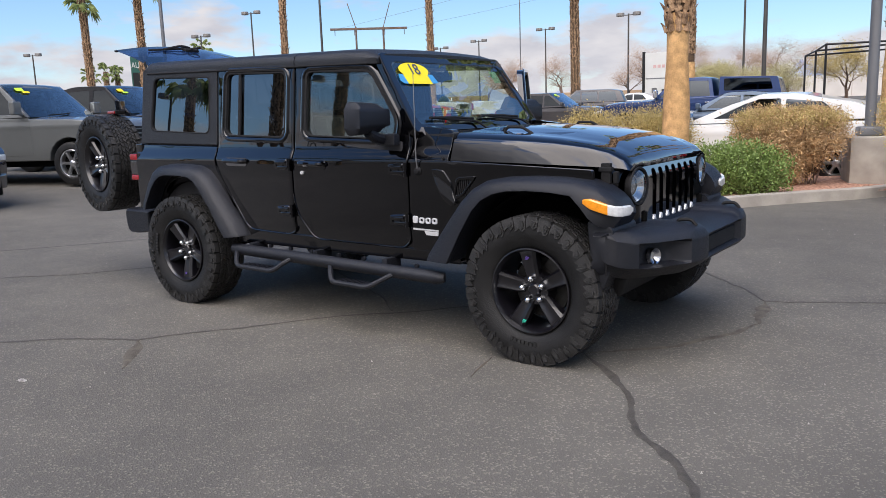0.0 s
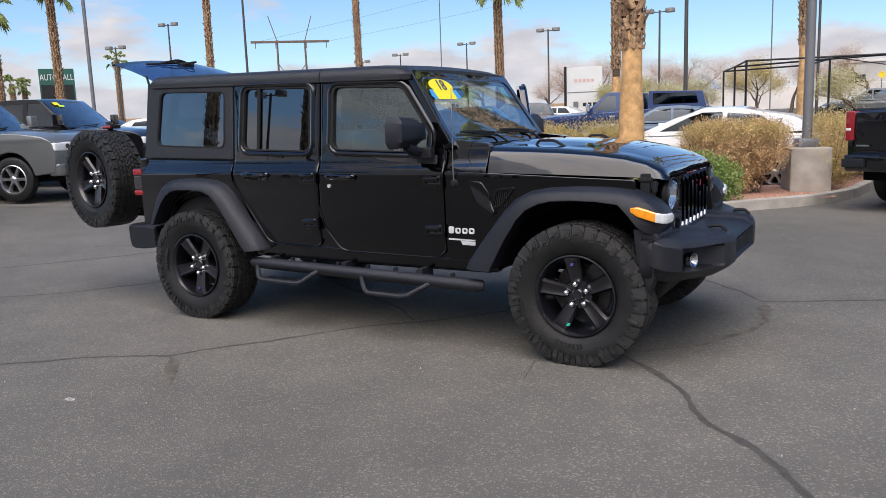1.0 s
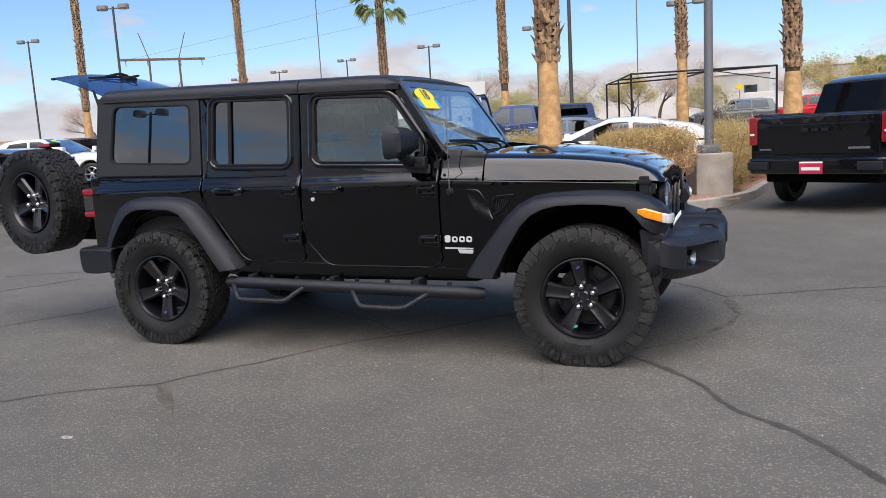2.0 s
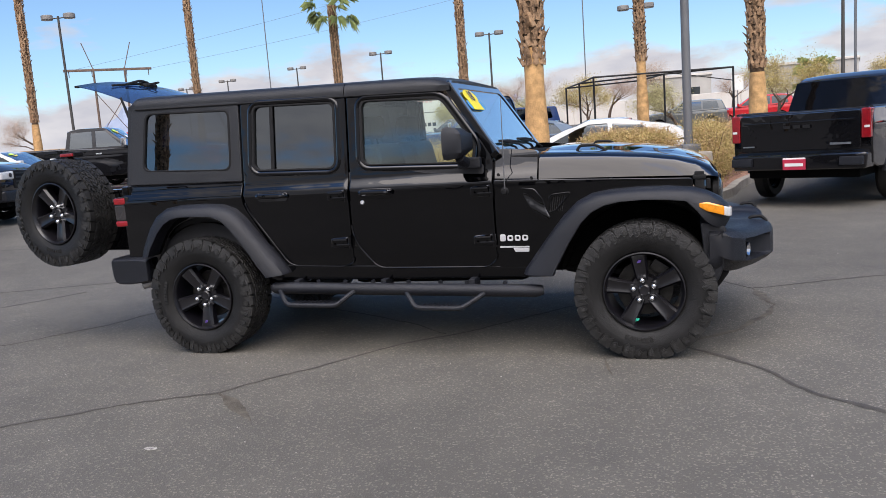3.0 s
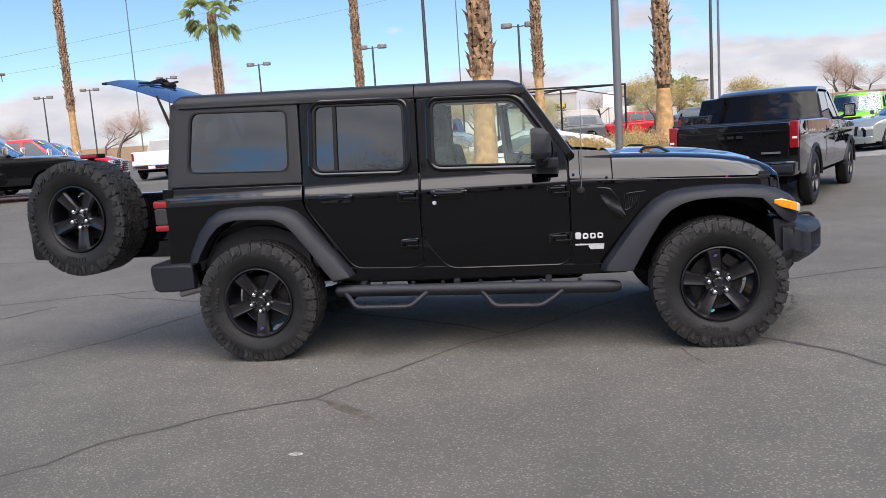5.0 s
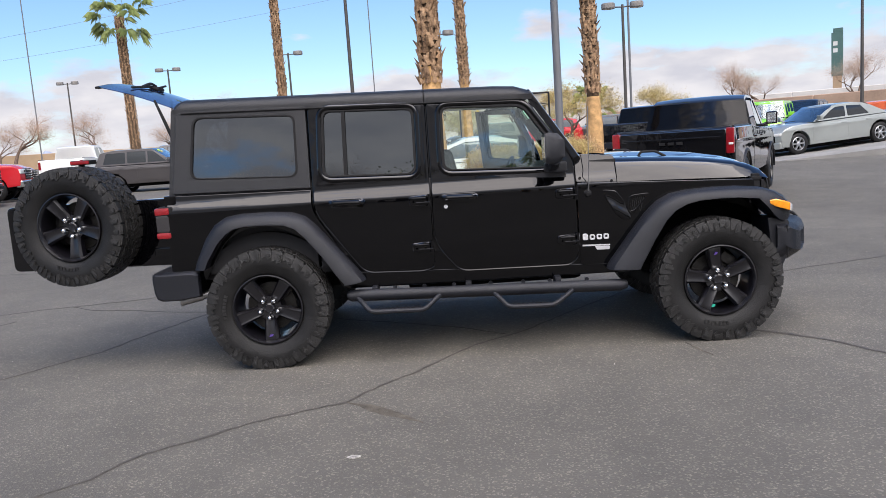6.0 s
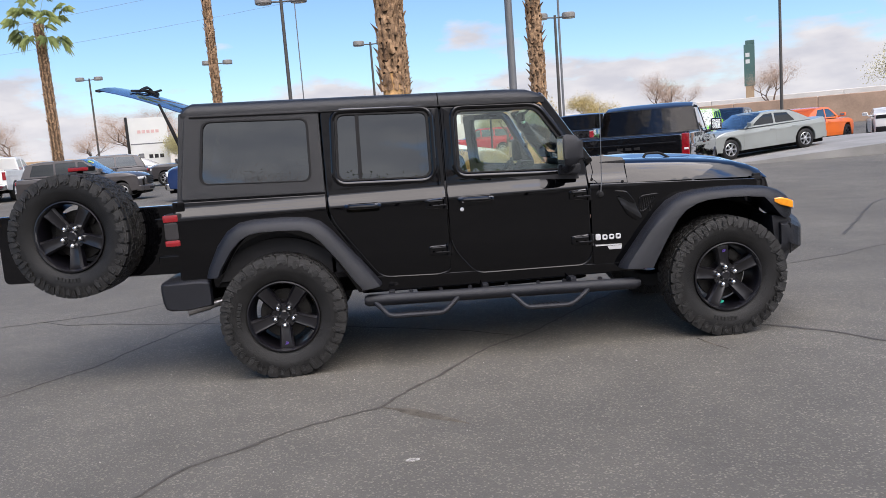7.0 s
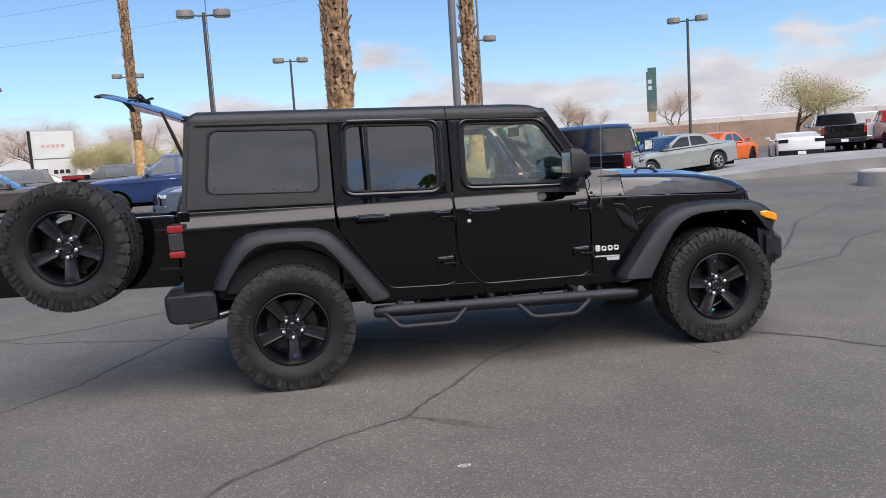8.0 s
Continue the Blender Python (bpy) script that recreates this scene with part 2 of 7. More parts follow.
def plate(outer, thick, holes=(), bev=0.0, seg=2, cuts_x=(), cuts_z=(), both=False):
    """A panel in the xz plane, its face at y = 0 looking to -y, its back at y = thick; holes go through it."""
    bm = bmesh.new()
    edges = []
    for loop in (outer, *holes):
        vs = [bm.verts.new((x, 0, z)) for x, z in loop]
        edges += [bm.edges.new((vs[i - 1], vs[i])) for i in range(len(vs))]
    bmesh.ops.triangle_fill(bm, use_beauty=True, use_dissolve=True, edges=edges, normal=(0, -1, 0))
    faces = bm.faces[:]
    ext = bmesh.ops.extrude_face_region(bm, geom=faces)
    bmesh.ops.translate(bm, vec=(0, thick, 0), verts=[v for v in ext["geom"] if isinstance(v, bmesh.types.BMVert)])
    bmesh.ops.recalc_face_normals(bm, faces=bm.faces)
    if bev:
        rim = []
        for e in bm.edges:
            if len(e.link_faces) == 2:
                a, b = (f.normal.y for f in e.link_faces)
                lo, hi = min(a, b), max(a, b)
                if (lo < -0.9 and abs(hi) < 0.1) or (both and hi > 0.9 and abs(lo) < 0.1):
                    rim.append(e)
        bmesh.ops.bevel(bm, geom=rim, offset=bev, segments=seg, profile=0.5, affect="EDGES", clamp_overlap=True)
    for axis, cuts in (((1, 0, 0), cuts_x), ((0, 0, 1), cuts_z)):
        for c in cuts:
            bmesh.ops.bisect_plane(bm, geom=bm.verts[:] + bm.edges[:] + bm.faces[:], plane_co=Vector(axis) * c, plane_no=axis)
    return bm


def loft(rows, caps=True, closed=True):
    """Skins rows of points of equal number; closed: each row is a ring."""
    bm = bmesh.new()
    vs = [[bm.verts.new(p) for p in r] for r in rows]
    k = len(rows[0])
    for a, b in zip(vs, vs[1:]):
        for i in range(k if closed else k - 1):
            j = (i + 1) % k
            bm.faces.new((a[i], a[j], b[j], b[i]))
    if caps and closed:
        bm.faces.new(vs[0])
        bm.faces.new(vs[-1][::-1])
    return bm


def tube(pts, r, n=10, caps=True):
    """A round bar along points; r: one radius or one for each point."""
    pts = [Vector(p) for p in pts]
    rs = r if isinstance(r, (list, tuple)) else [r] * len(pts)
    rows, up = [], None
    for i, p in enumerate(pts):
        d = (pts[min(i + 1, len(pts) - 1)] - pts[max(i - 1, 0)]).normalized()
        if up is None:
            up = Vector((0, 0, 1)) if abs(d.z) < 0.9 else Vector((1, 0, 0))
        side = d.cross(up).normalized()
        up = side.cross(d).normalized()
        rows.append([p + (side * math.cos(a) + up * math.sin(a)) * rs[i] for a in (2 * math.pi * j / n for j in range(n))])
    return loft(rows, caps)


def bent(pts, rad=0.05, n=4):
    """The polyline with its inner corners rounded."""
    pts = [Vector(p) for p in pts]
    out = [pts[0]]
    for a, p, b in zip(pts, pts[1:], pts[2:]):
        r = min(rad, (a - p).length * 0.45, (b - p).length * 0.45)
        pa, pb = p + (a - p).normalized() * r, p + (b - p).normalized() * r
        out += [pa * (1 - t) ** 2 + p * 2 * t * (1 - t) + pb * t * t for t in (j / n for j in range(n + 1))]
    return out + [pts[-1]]


def lathe(profile, n=48, a0=0.0, a1=2 * math.pi):
    """Turns (radius, y) points round the y axis."""
    bm = bmesh.new()
    full = abs(a1 - a0 - 2 * math.pi) < 1e-6
    k = n if full else n + 1
    rows = [[bm.verts.new((r * math.cos(a), y, r * math.sin(a))) for a in (a0 + (a1 - a0) * i / n for i in range(k))] for r, y in profile]
    for a, b in zip(rows, rows[1:]):
        for i in range(n):
            j = (i + 1) % k
            bm.faces.new((a[i], a[j], b[j], b[i]))
    return bm


def ball(c, r, sub=2, squash=(1, 1, 1)):
    bm = bmesh.new()
    bmesh.ops.create_icosphere(bm, subdivisions=sub, radius=1.0)
    return mapped(bm, lambda p: Vector(c) + Vector((p.x * r * squash[0], p.y * r * squash[1], p.z * r * squash[2])))


def disc(c, r, thick, n=24, bev=0.0):
    """A flat drum whose axis is y, its face at c looking to -y."""
    x, y, z = c
    b = min(bev, r * 0.5, thick * 0.5)
    prof = [(0.001, y), (r - b, y), (r, y + b), (r, y + thick), (0.001, y + thick)]
    return moved(lathe(prof, n), Matrix.Translation((x, 0, z)))


def rise(x, y):
    """Height of the ground: flat round the car, climbing very gently away from it, a little more under the parked row."""
    u, v = max(0.0, min(1.0, (-x - 3.5) / 6.0)), max(0.0, min(1.0, (25.0 - y) / 7.0)) * max(0.0, min(1.0, (y + 14.0) / 10.0))
    return 0.0175 * max(0.0, math.hypot(x - 2, y + 2) - 11.0) + 0.19 * u * u * (3 - 2 * u) * v * v * (3 - 2 * v)

# ---- ground ----
def asphalt_material():
    m = bpy.data.materials.new("old_asphalt")
    m.use_nodes = True
    nt = m.node_tree
    N, L = nt.nodes.new, nt.links.new
    b = nt.nodes["Principled BSDF"]
    coord = N("ShaderNodeTexCoord")

    def nz(scale, detail, rough=0.5):
        n = N("ShaderNodeTexNoise")
        n.inputs["Scale"].default_value, n.inputs["Detail"].default_value, n.inputs["Roughness"].default_value = scale, detail, rough
        L(coord.outputs["Object"], n.inputs["Vector"])
        return n

    def ramp(src, p0, c0, p1, c1):
        r = N("ShaderNodeValToRGB")
        r.color_ramp.elements[0].position, r.color_ramp.elements[0].color = p0, (*c0, 1)
        r.color_ramp.elements[1].position, r.color_ramp.elements[1].color = p1, (*c1, 1)
        L(src, r.inputs[0])
        return r

    broad, mid, grit = nz(0.35, 4), nz(2.2, 6, 0.6), nz(95, 3, 0.7)
    base = ramp(broad.outputs["Fac"], 0.35, (0.099, 0.0925, 0.080), 0.68, (0.128, 0.1195, 0.103))
    patch = ramp(mid.outputs["Fac"], 0.3, (0.84, 0.84, 0.85), 0.72, (1.08, 1.07, 1.06))
    mul = N("ShaderNodeMixRGB")
    mul.blend_type, mul.inputs[0].default_value = "MULTIPLY", 1.0
    L(base.outputs[0], mul.inputs[1])
    L(patch.outputs[0], mul.inputs[2])
    stones = N("ShaderNodeTexVoronoi")
    stones.inputs["Scale"].default_value = 120
    L(coord.outputs["Object"], stones.inputs["Vector"])
    chip = N("ShaderNodeSeparateColor")
    L(stones.outputs["Color"], chip.inputs[0])
    light = ramp(chip.outputs[0], 0.78, (0.95, 0.95, 0.95), 0.99, (2.0, 1.96, 1.9))
    mul2 = N("ShaderNodeMixRGB")
    mul2.blend_type, mul2.inputs[0].default_value = "MULTIPLY", 0.85
    L(mul.outputs[0], mul2.inputs[1])
    L(light.outputs[0], mul2.inputs[2])
    L(mul2.outputs[0], b.inputs["Base Color"])
    b.inputs["Roughness"].default_value = 0.82
    b.inputs["Specular IOR Level"].default_value = 0.35
    bp = N("ShaderNodeBump")
    bp.inputs["Strength"].default_value, bp.inputs["Distance"].default_value = 0.75, 0.004
    hsum = N("ShaderNodeMath")
    hsum.operation = "ADD"
    L(stones.outputs["Distance"], hsum.inputs[0])
    L(grit.outputs["Fac"], hsum.inputs[1])
    L(hsum.outputs[0], bp.inputs["Height"])
    L(bp.outputs[0], b.inputs["Normal"])
    return m


ASPHALT = asphalt_material()
CONCRETE = surface("kerb_concrete", (0.36, 0.33, 0.29), rough=0.9, vary=0.2, scale=4, bump=0.4, fine=120, spec=0.3)
APRON_GREY = surface("worn_grey_concrete", (0.245, 0.24, 0.23), rough=0.9, vary=0.2, scale=0.8, bump=0.25, fine=70, spec=0.3)
SLAB = surface("pale_concrete_slab", (0.40, 0.38, 0.35), rough=0.9, vary=0.12, scale=1.5, bump=0.2, fine=90, spec=0.3)
GRAVEL = surface("red_gravel", (0.30, 0.15, 0.10), rough=0.95, vary=0.45, scale=25, bump=1.0, fine=70, spec=0.2, tint=(0.42, 0.25, 0.18))


def ground_sheet():
    """One sheet of rings round the car, out to the horizon."""
    bm = bmesh.new()
    radii = [0.0] + [0.8 * 1.12 ** i for i in range(76)]
    radii = [r for r in radii if r < 3600] + [4200.0]
    n = 64
    rows = []
    for r in radii[1:]:
        row = []
        for i in range(n):
            a = 2 * math.pi * i / n
            x, y = 2 + r * math.cos(a), -2 + r * math.sin(a)
            row.append(bm.verts.new((x, y, min(rise(x, y), 1.6))))
        rows.append(row)
    c = bm.verts.new((2, -2, 0))
    for i in range(n):
        bm.faces.new((c, rows[0][i], rows[0][(i + 1) % n]))
    for a, b in zip(rows, rows[1:]):
        for i in range(n):
            j = (i + 1) % n
            bm.faces.new((a[i], b[i], b[j], a[j]))
    return bm


tagged(link("ground", ground_sheet(), ASPHALT), "worn grey asphalt parking lot with cracks", "ground", kind="structure")

# ---- wheels ----
def tyre_bm(radius=0.412, width=0.275, rim=0.232, lugs=32, tread=True):
    """All-terrain tyre round the y axis, its outer face to -y: bulged walls, and blocks over the crown and the shoulders."""
    w = width / 2
    prof = [(rim, -w * 0.72), (rim + 0.02, -w * 0.86), (rim + 0.07, -w * 0.97), (radius - 0.085, -w), (radius - 0.045, -w * 0.97), (radius - 0.022, -w * 0.90), (radius - 0.013, -w * 0.74),
            (radius - 0.010, 0), (radius - 0.013, w * 0.74), (radius - 0.022, w * 0.90), (radius - 0.06, w), (rim + 0.07, w * 0.97), (rim, w * 0.72)]
    if not tread:
        return lathe(prof, 72)
    bm = bmesh.new()
    rnd = random.Random(4)

    def block(a0, a1, y0, y1, r0, r1, skew=0.0, yin=0.0):
        """One tread block between two angles; skew turns it, yin lowers its outer edge on the shoulder."""
        vs = []
        for r, s in ((r0, 0.0), (r1, 0.12)):
            da, dy = (a1 - a0) * s / 2, (y1 - y0) * s / 2
            for a, y, k in ((a0 + da, y0 + dy, 0), (a1 - da, y0 + dy, 0), (a1 - da, y1 - dy, 1), (a0 + da, y1 - dy, 1)):
                aa = a + (skew if k else 0)
                vs.append(bm.verts.new((r * math.cos(aa), y, r * math.sin(aa))))
        for f in ((4, 5, 6, 7), (0, 1, 5, 4), (1, 2, 6, 5), (2, 3, 7, 6), (3, 0, 4, 7)):
            bm.faces.new([vs[i] for i in f])

    step = 2 * math.pi / lugs
    base = radius - 0.014
    for i in range(lugs):
        a = i * step
        # three interlocking rows over the crown
        for row, (y0, y1) in enumerate(((-0.60, -0.24), (-0.19, 0.19), (0.24, 0.60))):
            o = step * (0.0, 0.5, 0.25)[row] + rnd.uniform(-0.06, 0.06) * step
            tilt = (0.22, -0.25, 0.22)[row] * step
            block(a + o, a + o + step * 0.40, w * y0, w * (y0 + y1) / 2 - 0.001, base, radius, tilt)
            block(a + o + step * 0.46, a + o + step * 0.88, w * (y0 + y1) / 2 + 0.001, w * y1, base, radius, -tilt)
            block(a + o + step * 0.46, a + o + step * 0.86, w * y0, w * (y0 + y1) / 2 - 0.001, base, radius - 0.001, tilt)
            block(a + o, a + o + step * 0.40, w * (y0 + y1) / 2 + 0.001, w * y1, base, radius - 0.001, -tilt)
        for s in (-1, 1):
            long = i % 2 == 0
            o = step * (0.15 if s < 0 else 0.55)
            block(a + o, a + o + step * (0.93 if long else 0.88), s * w * 0.66, s * w * 0.97, base - 0.014, radius - 0.003, 0.05 * step)
            # shoulder lugs that wrap down the wall, long and short by turns, notched at the foot
            r1, r0 = radius - 0.010, radius - (0.088 if long else 0.070)
            rm = r0 + 0.016
            vs = []
            for yy in (s * w * 0.92, s * (w * 1.0 + 0.006)):
                for r, aa in ((rm, a + o - step * 0.02), (r0, a + o + step * 0.30), (rm + 0.006, a + o + step * 0.52), (r0 + 0.008, a + o + step * 0.86), (r1 - 0.004, a + o + step * 0.95), (r1 - 0.004, a + o - step * 0.01)):
                    inw = 0.009 if r > radius - 0.03 else 0.0
                    vs.append(bm.verts.new((r * math.cos(aa), yy - s * inw, r * math.sin(aa))))
            bm.faces.new([vs[k] for k in range(6, 12)])
            for k in range(6):
                j = (k + 1) % 6
                bm.faces.new((vs[k], vs[j], vs[6 + j], vs[6 + k]))
            # raised inner step on the lug
            ys = s * (w * 1.0 + 0.010)
            lift = [bm.verts.new((r * math.cos(aa), ys, r * math.sin(aa))) for r, aa in ((rm + 0.012, a + o + step * 0.10), (r0 + 0.014, a + o + step * 0.30), (rm + 0.018, a + o + step * 0.46), (r1 - 0.016, a + o + step * 0.42), (r1 - 0.020, a + o + step * 0.12))]
            foot = [bm.verts.new((q.co.x, s * (w * 1.0 + 0.003), q.co.z)) for q in lift]
            bm.faces.new(lift)
            for k in range(5):
                j = (k + 1) % 5
                bm.faces.new((foot[k], foot[j], lift[j], lift[k]))
    # raised bars where the maker's lettering stands, unreadable
    for c in (4.3,):
        for k in range(7):
            a0 = c + k * 0.085
            block(a0, a0 + 0.06, -w * 1.0 - 0.0012, -w * 0.96, radius - 0.136, radius - 0.112)
    return bm


def spoke_bm(a, r0=0.055, r1=0.215, y=-0.062):
    """One broad, dished spoke at the angle a (radians); it widens towards the rim and has a raised flat face."""
    rows = []
    for r, wd, yy, dp in ((r0, 0.034, -0.070, 0.035), (0.09, 0.039, -0.080, 0.05), (0.14, 0.043, -0.090, 0.06), (0.185, 0.047, -0.097, 0.065), (0.212, 0.052, -0.101, 0.07), (0.222, 0.055, -0.097, 0.06)):
        rows.append([Vector((r, yy + dp, -wd)), Vector((r, yy + 0.016, -wd)), Vector((r, yy, -wd * 0.72)), Vector((r, yy + 0.001, -wd * 0.56)), Vector((r, yy + 0.004, -wd * 0.42)), Vector((r, yy + 0.004, wd * 0.42)), Vector((r, yy + 0.001, wd * 0.56)), Vector((r, yy, wd * 0.72)), Vector((r, yy + 0.016, wd)), Vector((r, yy + dp, wd))])
    bm = loft(rows)
    return moved(bm, Matrix.Rotation(-a, 4, "Y"))


def off_road_wheel(parent, name, m, turn):
    """Tyre, five-spoke rim, hub cap, nuts and brake disc under one part; turn: the angle of the first spoke in degrees."""
    hub = new(name)
    hub.parent, hub.matrix_basis = parent, m
    if "tyre" in MADE:
        for nm, like in MADE.items():
            rot = Matrix.Rotation(-radians(turn), 4, "Y") if nm not in ("tyre", "tread", "brake") else Matrix()
            share(nm.split("|")[0], like, hub, rot)
        return hub
    MADE["tyre"] = part("tyre", tyre_bm(tread=False), RUBBER, hub, "chunky all-terrain tyre", 28)
    MADE["tread"] = part("tread", tyre_bm(), RUBBER_TREAD, hub, "tread blocks of a lighter rubber grey", 28)
    rimprof = [(0.236, -0.108), (0.236, -0.122), (0.229, -0.124), (0.223, -0.112), (0.216, -0.098), (0.212, -0.04), (0.205, 0.09), (0.23, 0.11), (0.234, 0.118)]
    spokes = [spoke_bm(2 * math.pi * i / 5) for i in range(5)]
    hubdisc = lathe([(0.001, -0.078), (0.026, -0.080), (0.034, -0.074), (0.038, -0.060), (0.082, -0.062), (0.090, -0.045), (0.092, 0.02)], 40)
    MADE["rim"] = part("rim", join(lathe(rimprof, 64), hubdisc, *spokes), RIM_BLACK, hub, "satin black five-spoke alloy", 30)
    for i in range(5):
        a = 2 * math.pi * i / 5
        c = (0.0635 * math.cos(a), -0.088, 0.0635 * math.sin(a))
        nut = moved(lathe([(0.001, -0.020), (0.009, -0.018), (0.0160, -0.009), (0.0185, 0.002), (0.0180, 0.012), (0.0205, 0.018), (0.0205, 0.026)], 14), Matrix.Translation(c))
        MADE["lug_nut|%d" % i] = part("lug_nut", nut, CHROME, hub, "chrome nut" if i == 0 else "", 40)
    bd = join(lathe([(0.06, 0.02), (0.165, 0.02), (0.168, 0.024), (0.168, 0.044), (0.06, 0.046)], 48), moved(box(-0.05, 0.06, -0.01, 0.07, 0.115, 0.185, 0.012), Matrix.Rotation(radians(35), 4, "Y")))
    MADE["brake"] = part("brake", bd, IRON, hub, "dull iron brake disc and caliper")
    for ob in hub.children:
        if ob.name.split(".")[0] not in ("tyre", "brake"):
            ob.matrix_basis = Matrix.Rotation(-radians(turn), 4, "Y")
    return hub


MADE = {}

# ---- the black off-road car ----
def skin(x, z):
    """Half the car's width over its side panels."""
    w = 0.813
    if z > 1.075:
        t = min(1.0, (z - 1.075) / 0.10)
        w -= 0.034 * t * t * (3 - 2 * t)
    if z > 1.16:
        w -= (z - 1.16) * 0.100
    if z < 0.70:
        w -= (0.70 - z) * 0.07
    if x > 1.1:
        w -= (x - 1.1) * 0.024
    return w


ZC = (0.62, 0.70, 0.80, 0.92, 1.05, 1.075, 1.085, 1.095, 1.105, 1.115, 1.125, 1.135, 1.145, 1.155, 1.165, 1.175, 1.20, 1.25, 1.45, 1.6)
XC = (1.1, 1.6, 2.1)


def side(outer, thick=0.03, holes=(), bev=0.006, proud=0.0, cut=True):
    bm = plate(outer, thick, holes, bev, 2, XC if cut else (), ZC if cut else ())
    return mapped(bm, lambda p: Vector((p.x, -skin(p.x, p.z) - proud + p.y, p.z)))


car = thing("off_road_car", pose(0, 0, 0), "black four-door off-road car, rear gate, rear glass and driver's door open", "car")


def both_sides(name, bm, material, label=""):
    a = part(name, bm.copy(), material, car, label)
    part(name, mirrored(bm), material, car, label)
    return a


# lower body: rear quarters, rockers and cowl sides
quarter = rounded([(-0.645, 1.195), (0.335, 1.175), (0.335, 1.03), (0.60, 0.615), (0.60, 0.50), (0.50, 0.50), (0.30, 0.85), (0.0, 0.97), (-0.25, 0.90), (-0.42, 0.62), (-0.645, 0.66)], [0.04, 0.01, 0.12, 0.05, 0, 0, 0.15, 0.2, 0.15, 0.02, 0.03])
both_sides("quarter_panel", side(quarter, 0.04), BLACK_PAINT)
both_sides("rocker_panel", side(rounded([(0.56, 0.60), (2.30, 0.545), (2.46, 0.545), (2.46, 0.475), (0.52, 0.49)], 0.015), 0.06, bev=0.012), BLACK_PAINT)
cowl = rounded([(2.115, 1.10), (3.30, 1.045), (3.30, 0.98), (2.72, 0.93), (2.42, 0.54), (2.115, 0.545)], [0.01, 0.02, 0.02, 0.1, 0.02, 0.02])
both_sides("cowl_side_panel", side(cowl, 0.03, bev=0.004), BLACK_PAINT)
cowltop = rounded([(2.115, 1.285), (2.20, 1.285), (2.385, 1.262), (2.385, 1.085), (2.115, 1.105)], [0.02, 0.03, 0.02, 0.005, 0.005])
both_sides("cowl_corner", mapped(side(cowltop, 0.05, bev=0.012, cut=True), lambda p: Vector((p.x, p.y + (0.02 + max(0, p.z - 1.12) * 0.22), p.z))), BLACK_PAINT)

both_sides("door_pillar", side([(1.07, 1.69), (1.21, 1.685), (1.21, 0.52), (1.07, 0.52)], 0.02, (), 0, proud=-0.052), BLACK_PAINT)
both_sides("door_sill", side([(0.50, 0.72), (2.13, 0.69), (2.13, 0.50), (0.50, 0.51)], 0.02, (), 0, proud=-0.014), BLACK_PAINT)

# doors
REAR_DOOR = rounded([(0.343, 1.725), (1.134, 1.695), (1.132, 0.60), (1.06, 0.578), (0.66, 0.592), (0.343, 1.03)], [0.03, 0.015, 0.05, 0.05, 0.06, 0.12])
REAR_HOLE = rounded([(0.445, 1.690), (1.05, 1.668), (1.045, 1.235), (0.425, 1.255)], [0.05, 0.05, 0.06, 0.06], 5)
FRONT_DOOR = rounded([(1.141, 1.695), (1.80, 1.672), (2.104, 1.27), (2.108, 0.60), (2.05, 0.55), (1.30, 0.562), (1.141, 0.76)], [0.015, 0.05, 0.06, 0.06, 0.05, 0.06, 0.10])
FRONT_HOLE = rounded([(1.24, 1.660), (1.785, 1.642), (2.00, 1.330), (1.985, 1.215), (1.232, 1.245)], [0.05, 0.06, 0.04, 0.07, 0.06], 5)


def scaled(pts, k):
    cx, cz = sum(p[0] for p in pts) / len(pts), sum(p[1] for p in pts) / len(pts)
    return [(cx + (x - cx) * (1 + k / max(0.05, abs(x - cx) + abs(z - cz))), cz + (z - cz) * (1 + k / max(0.05, abs(x - cx) + abs(z - cz)))) for x, z in pts]


def rim_sweep(loop, prof):
    """A moulding that follows a closed outline on the car's side; prof: steps outwards from the outline, and how proud."""
    n = len(loop)
    rows = []
    for i in range(n + 1):
        x, z = loop[i % n]
        a, b = Vector(loop[(i - 1) % n]), Vector(loop[(i + 1) % n])
        t = (b - a).normalized()
        out = Vector((-t.y, t.x))
        rows.append([Vector((x + out.x * o, -skin(x, z + out.y * o) - p, z + out.y * o)) for o, p in prof])
    bm = loft(rows, False, False)
    bmesh.ops.remove_doubles(bm, verts=bm.verts, dist=1e-5)
    return bm


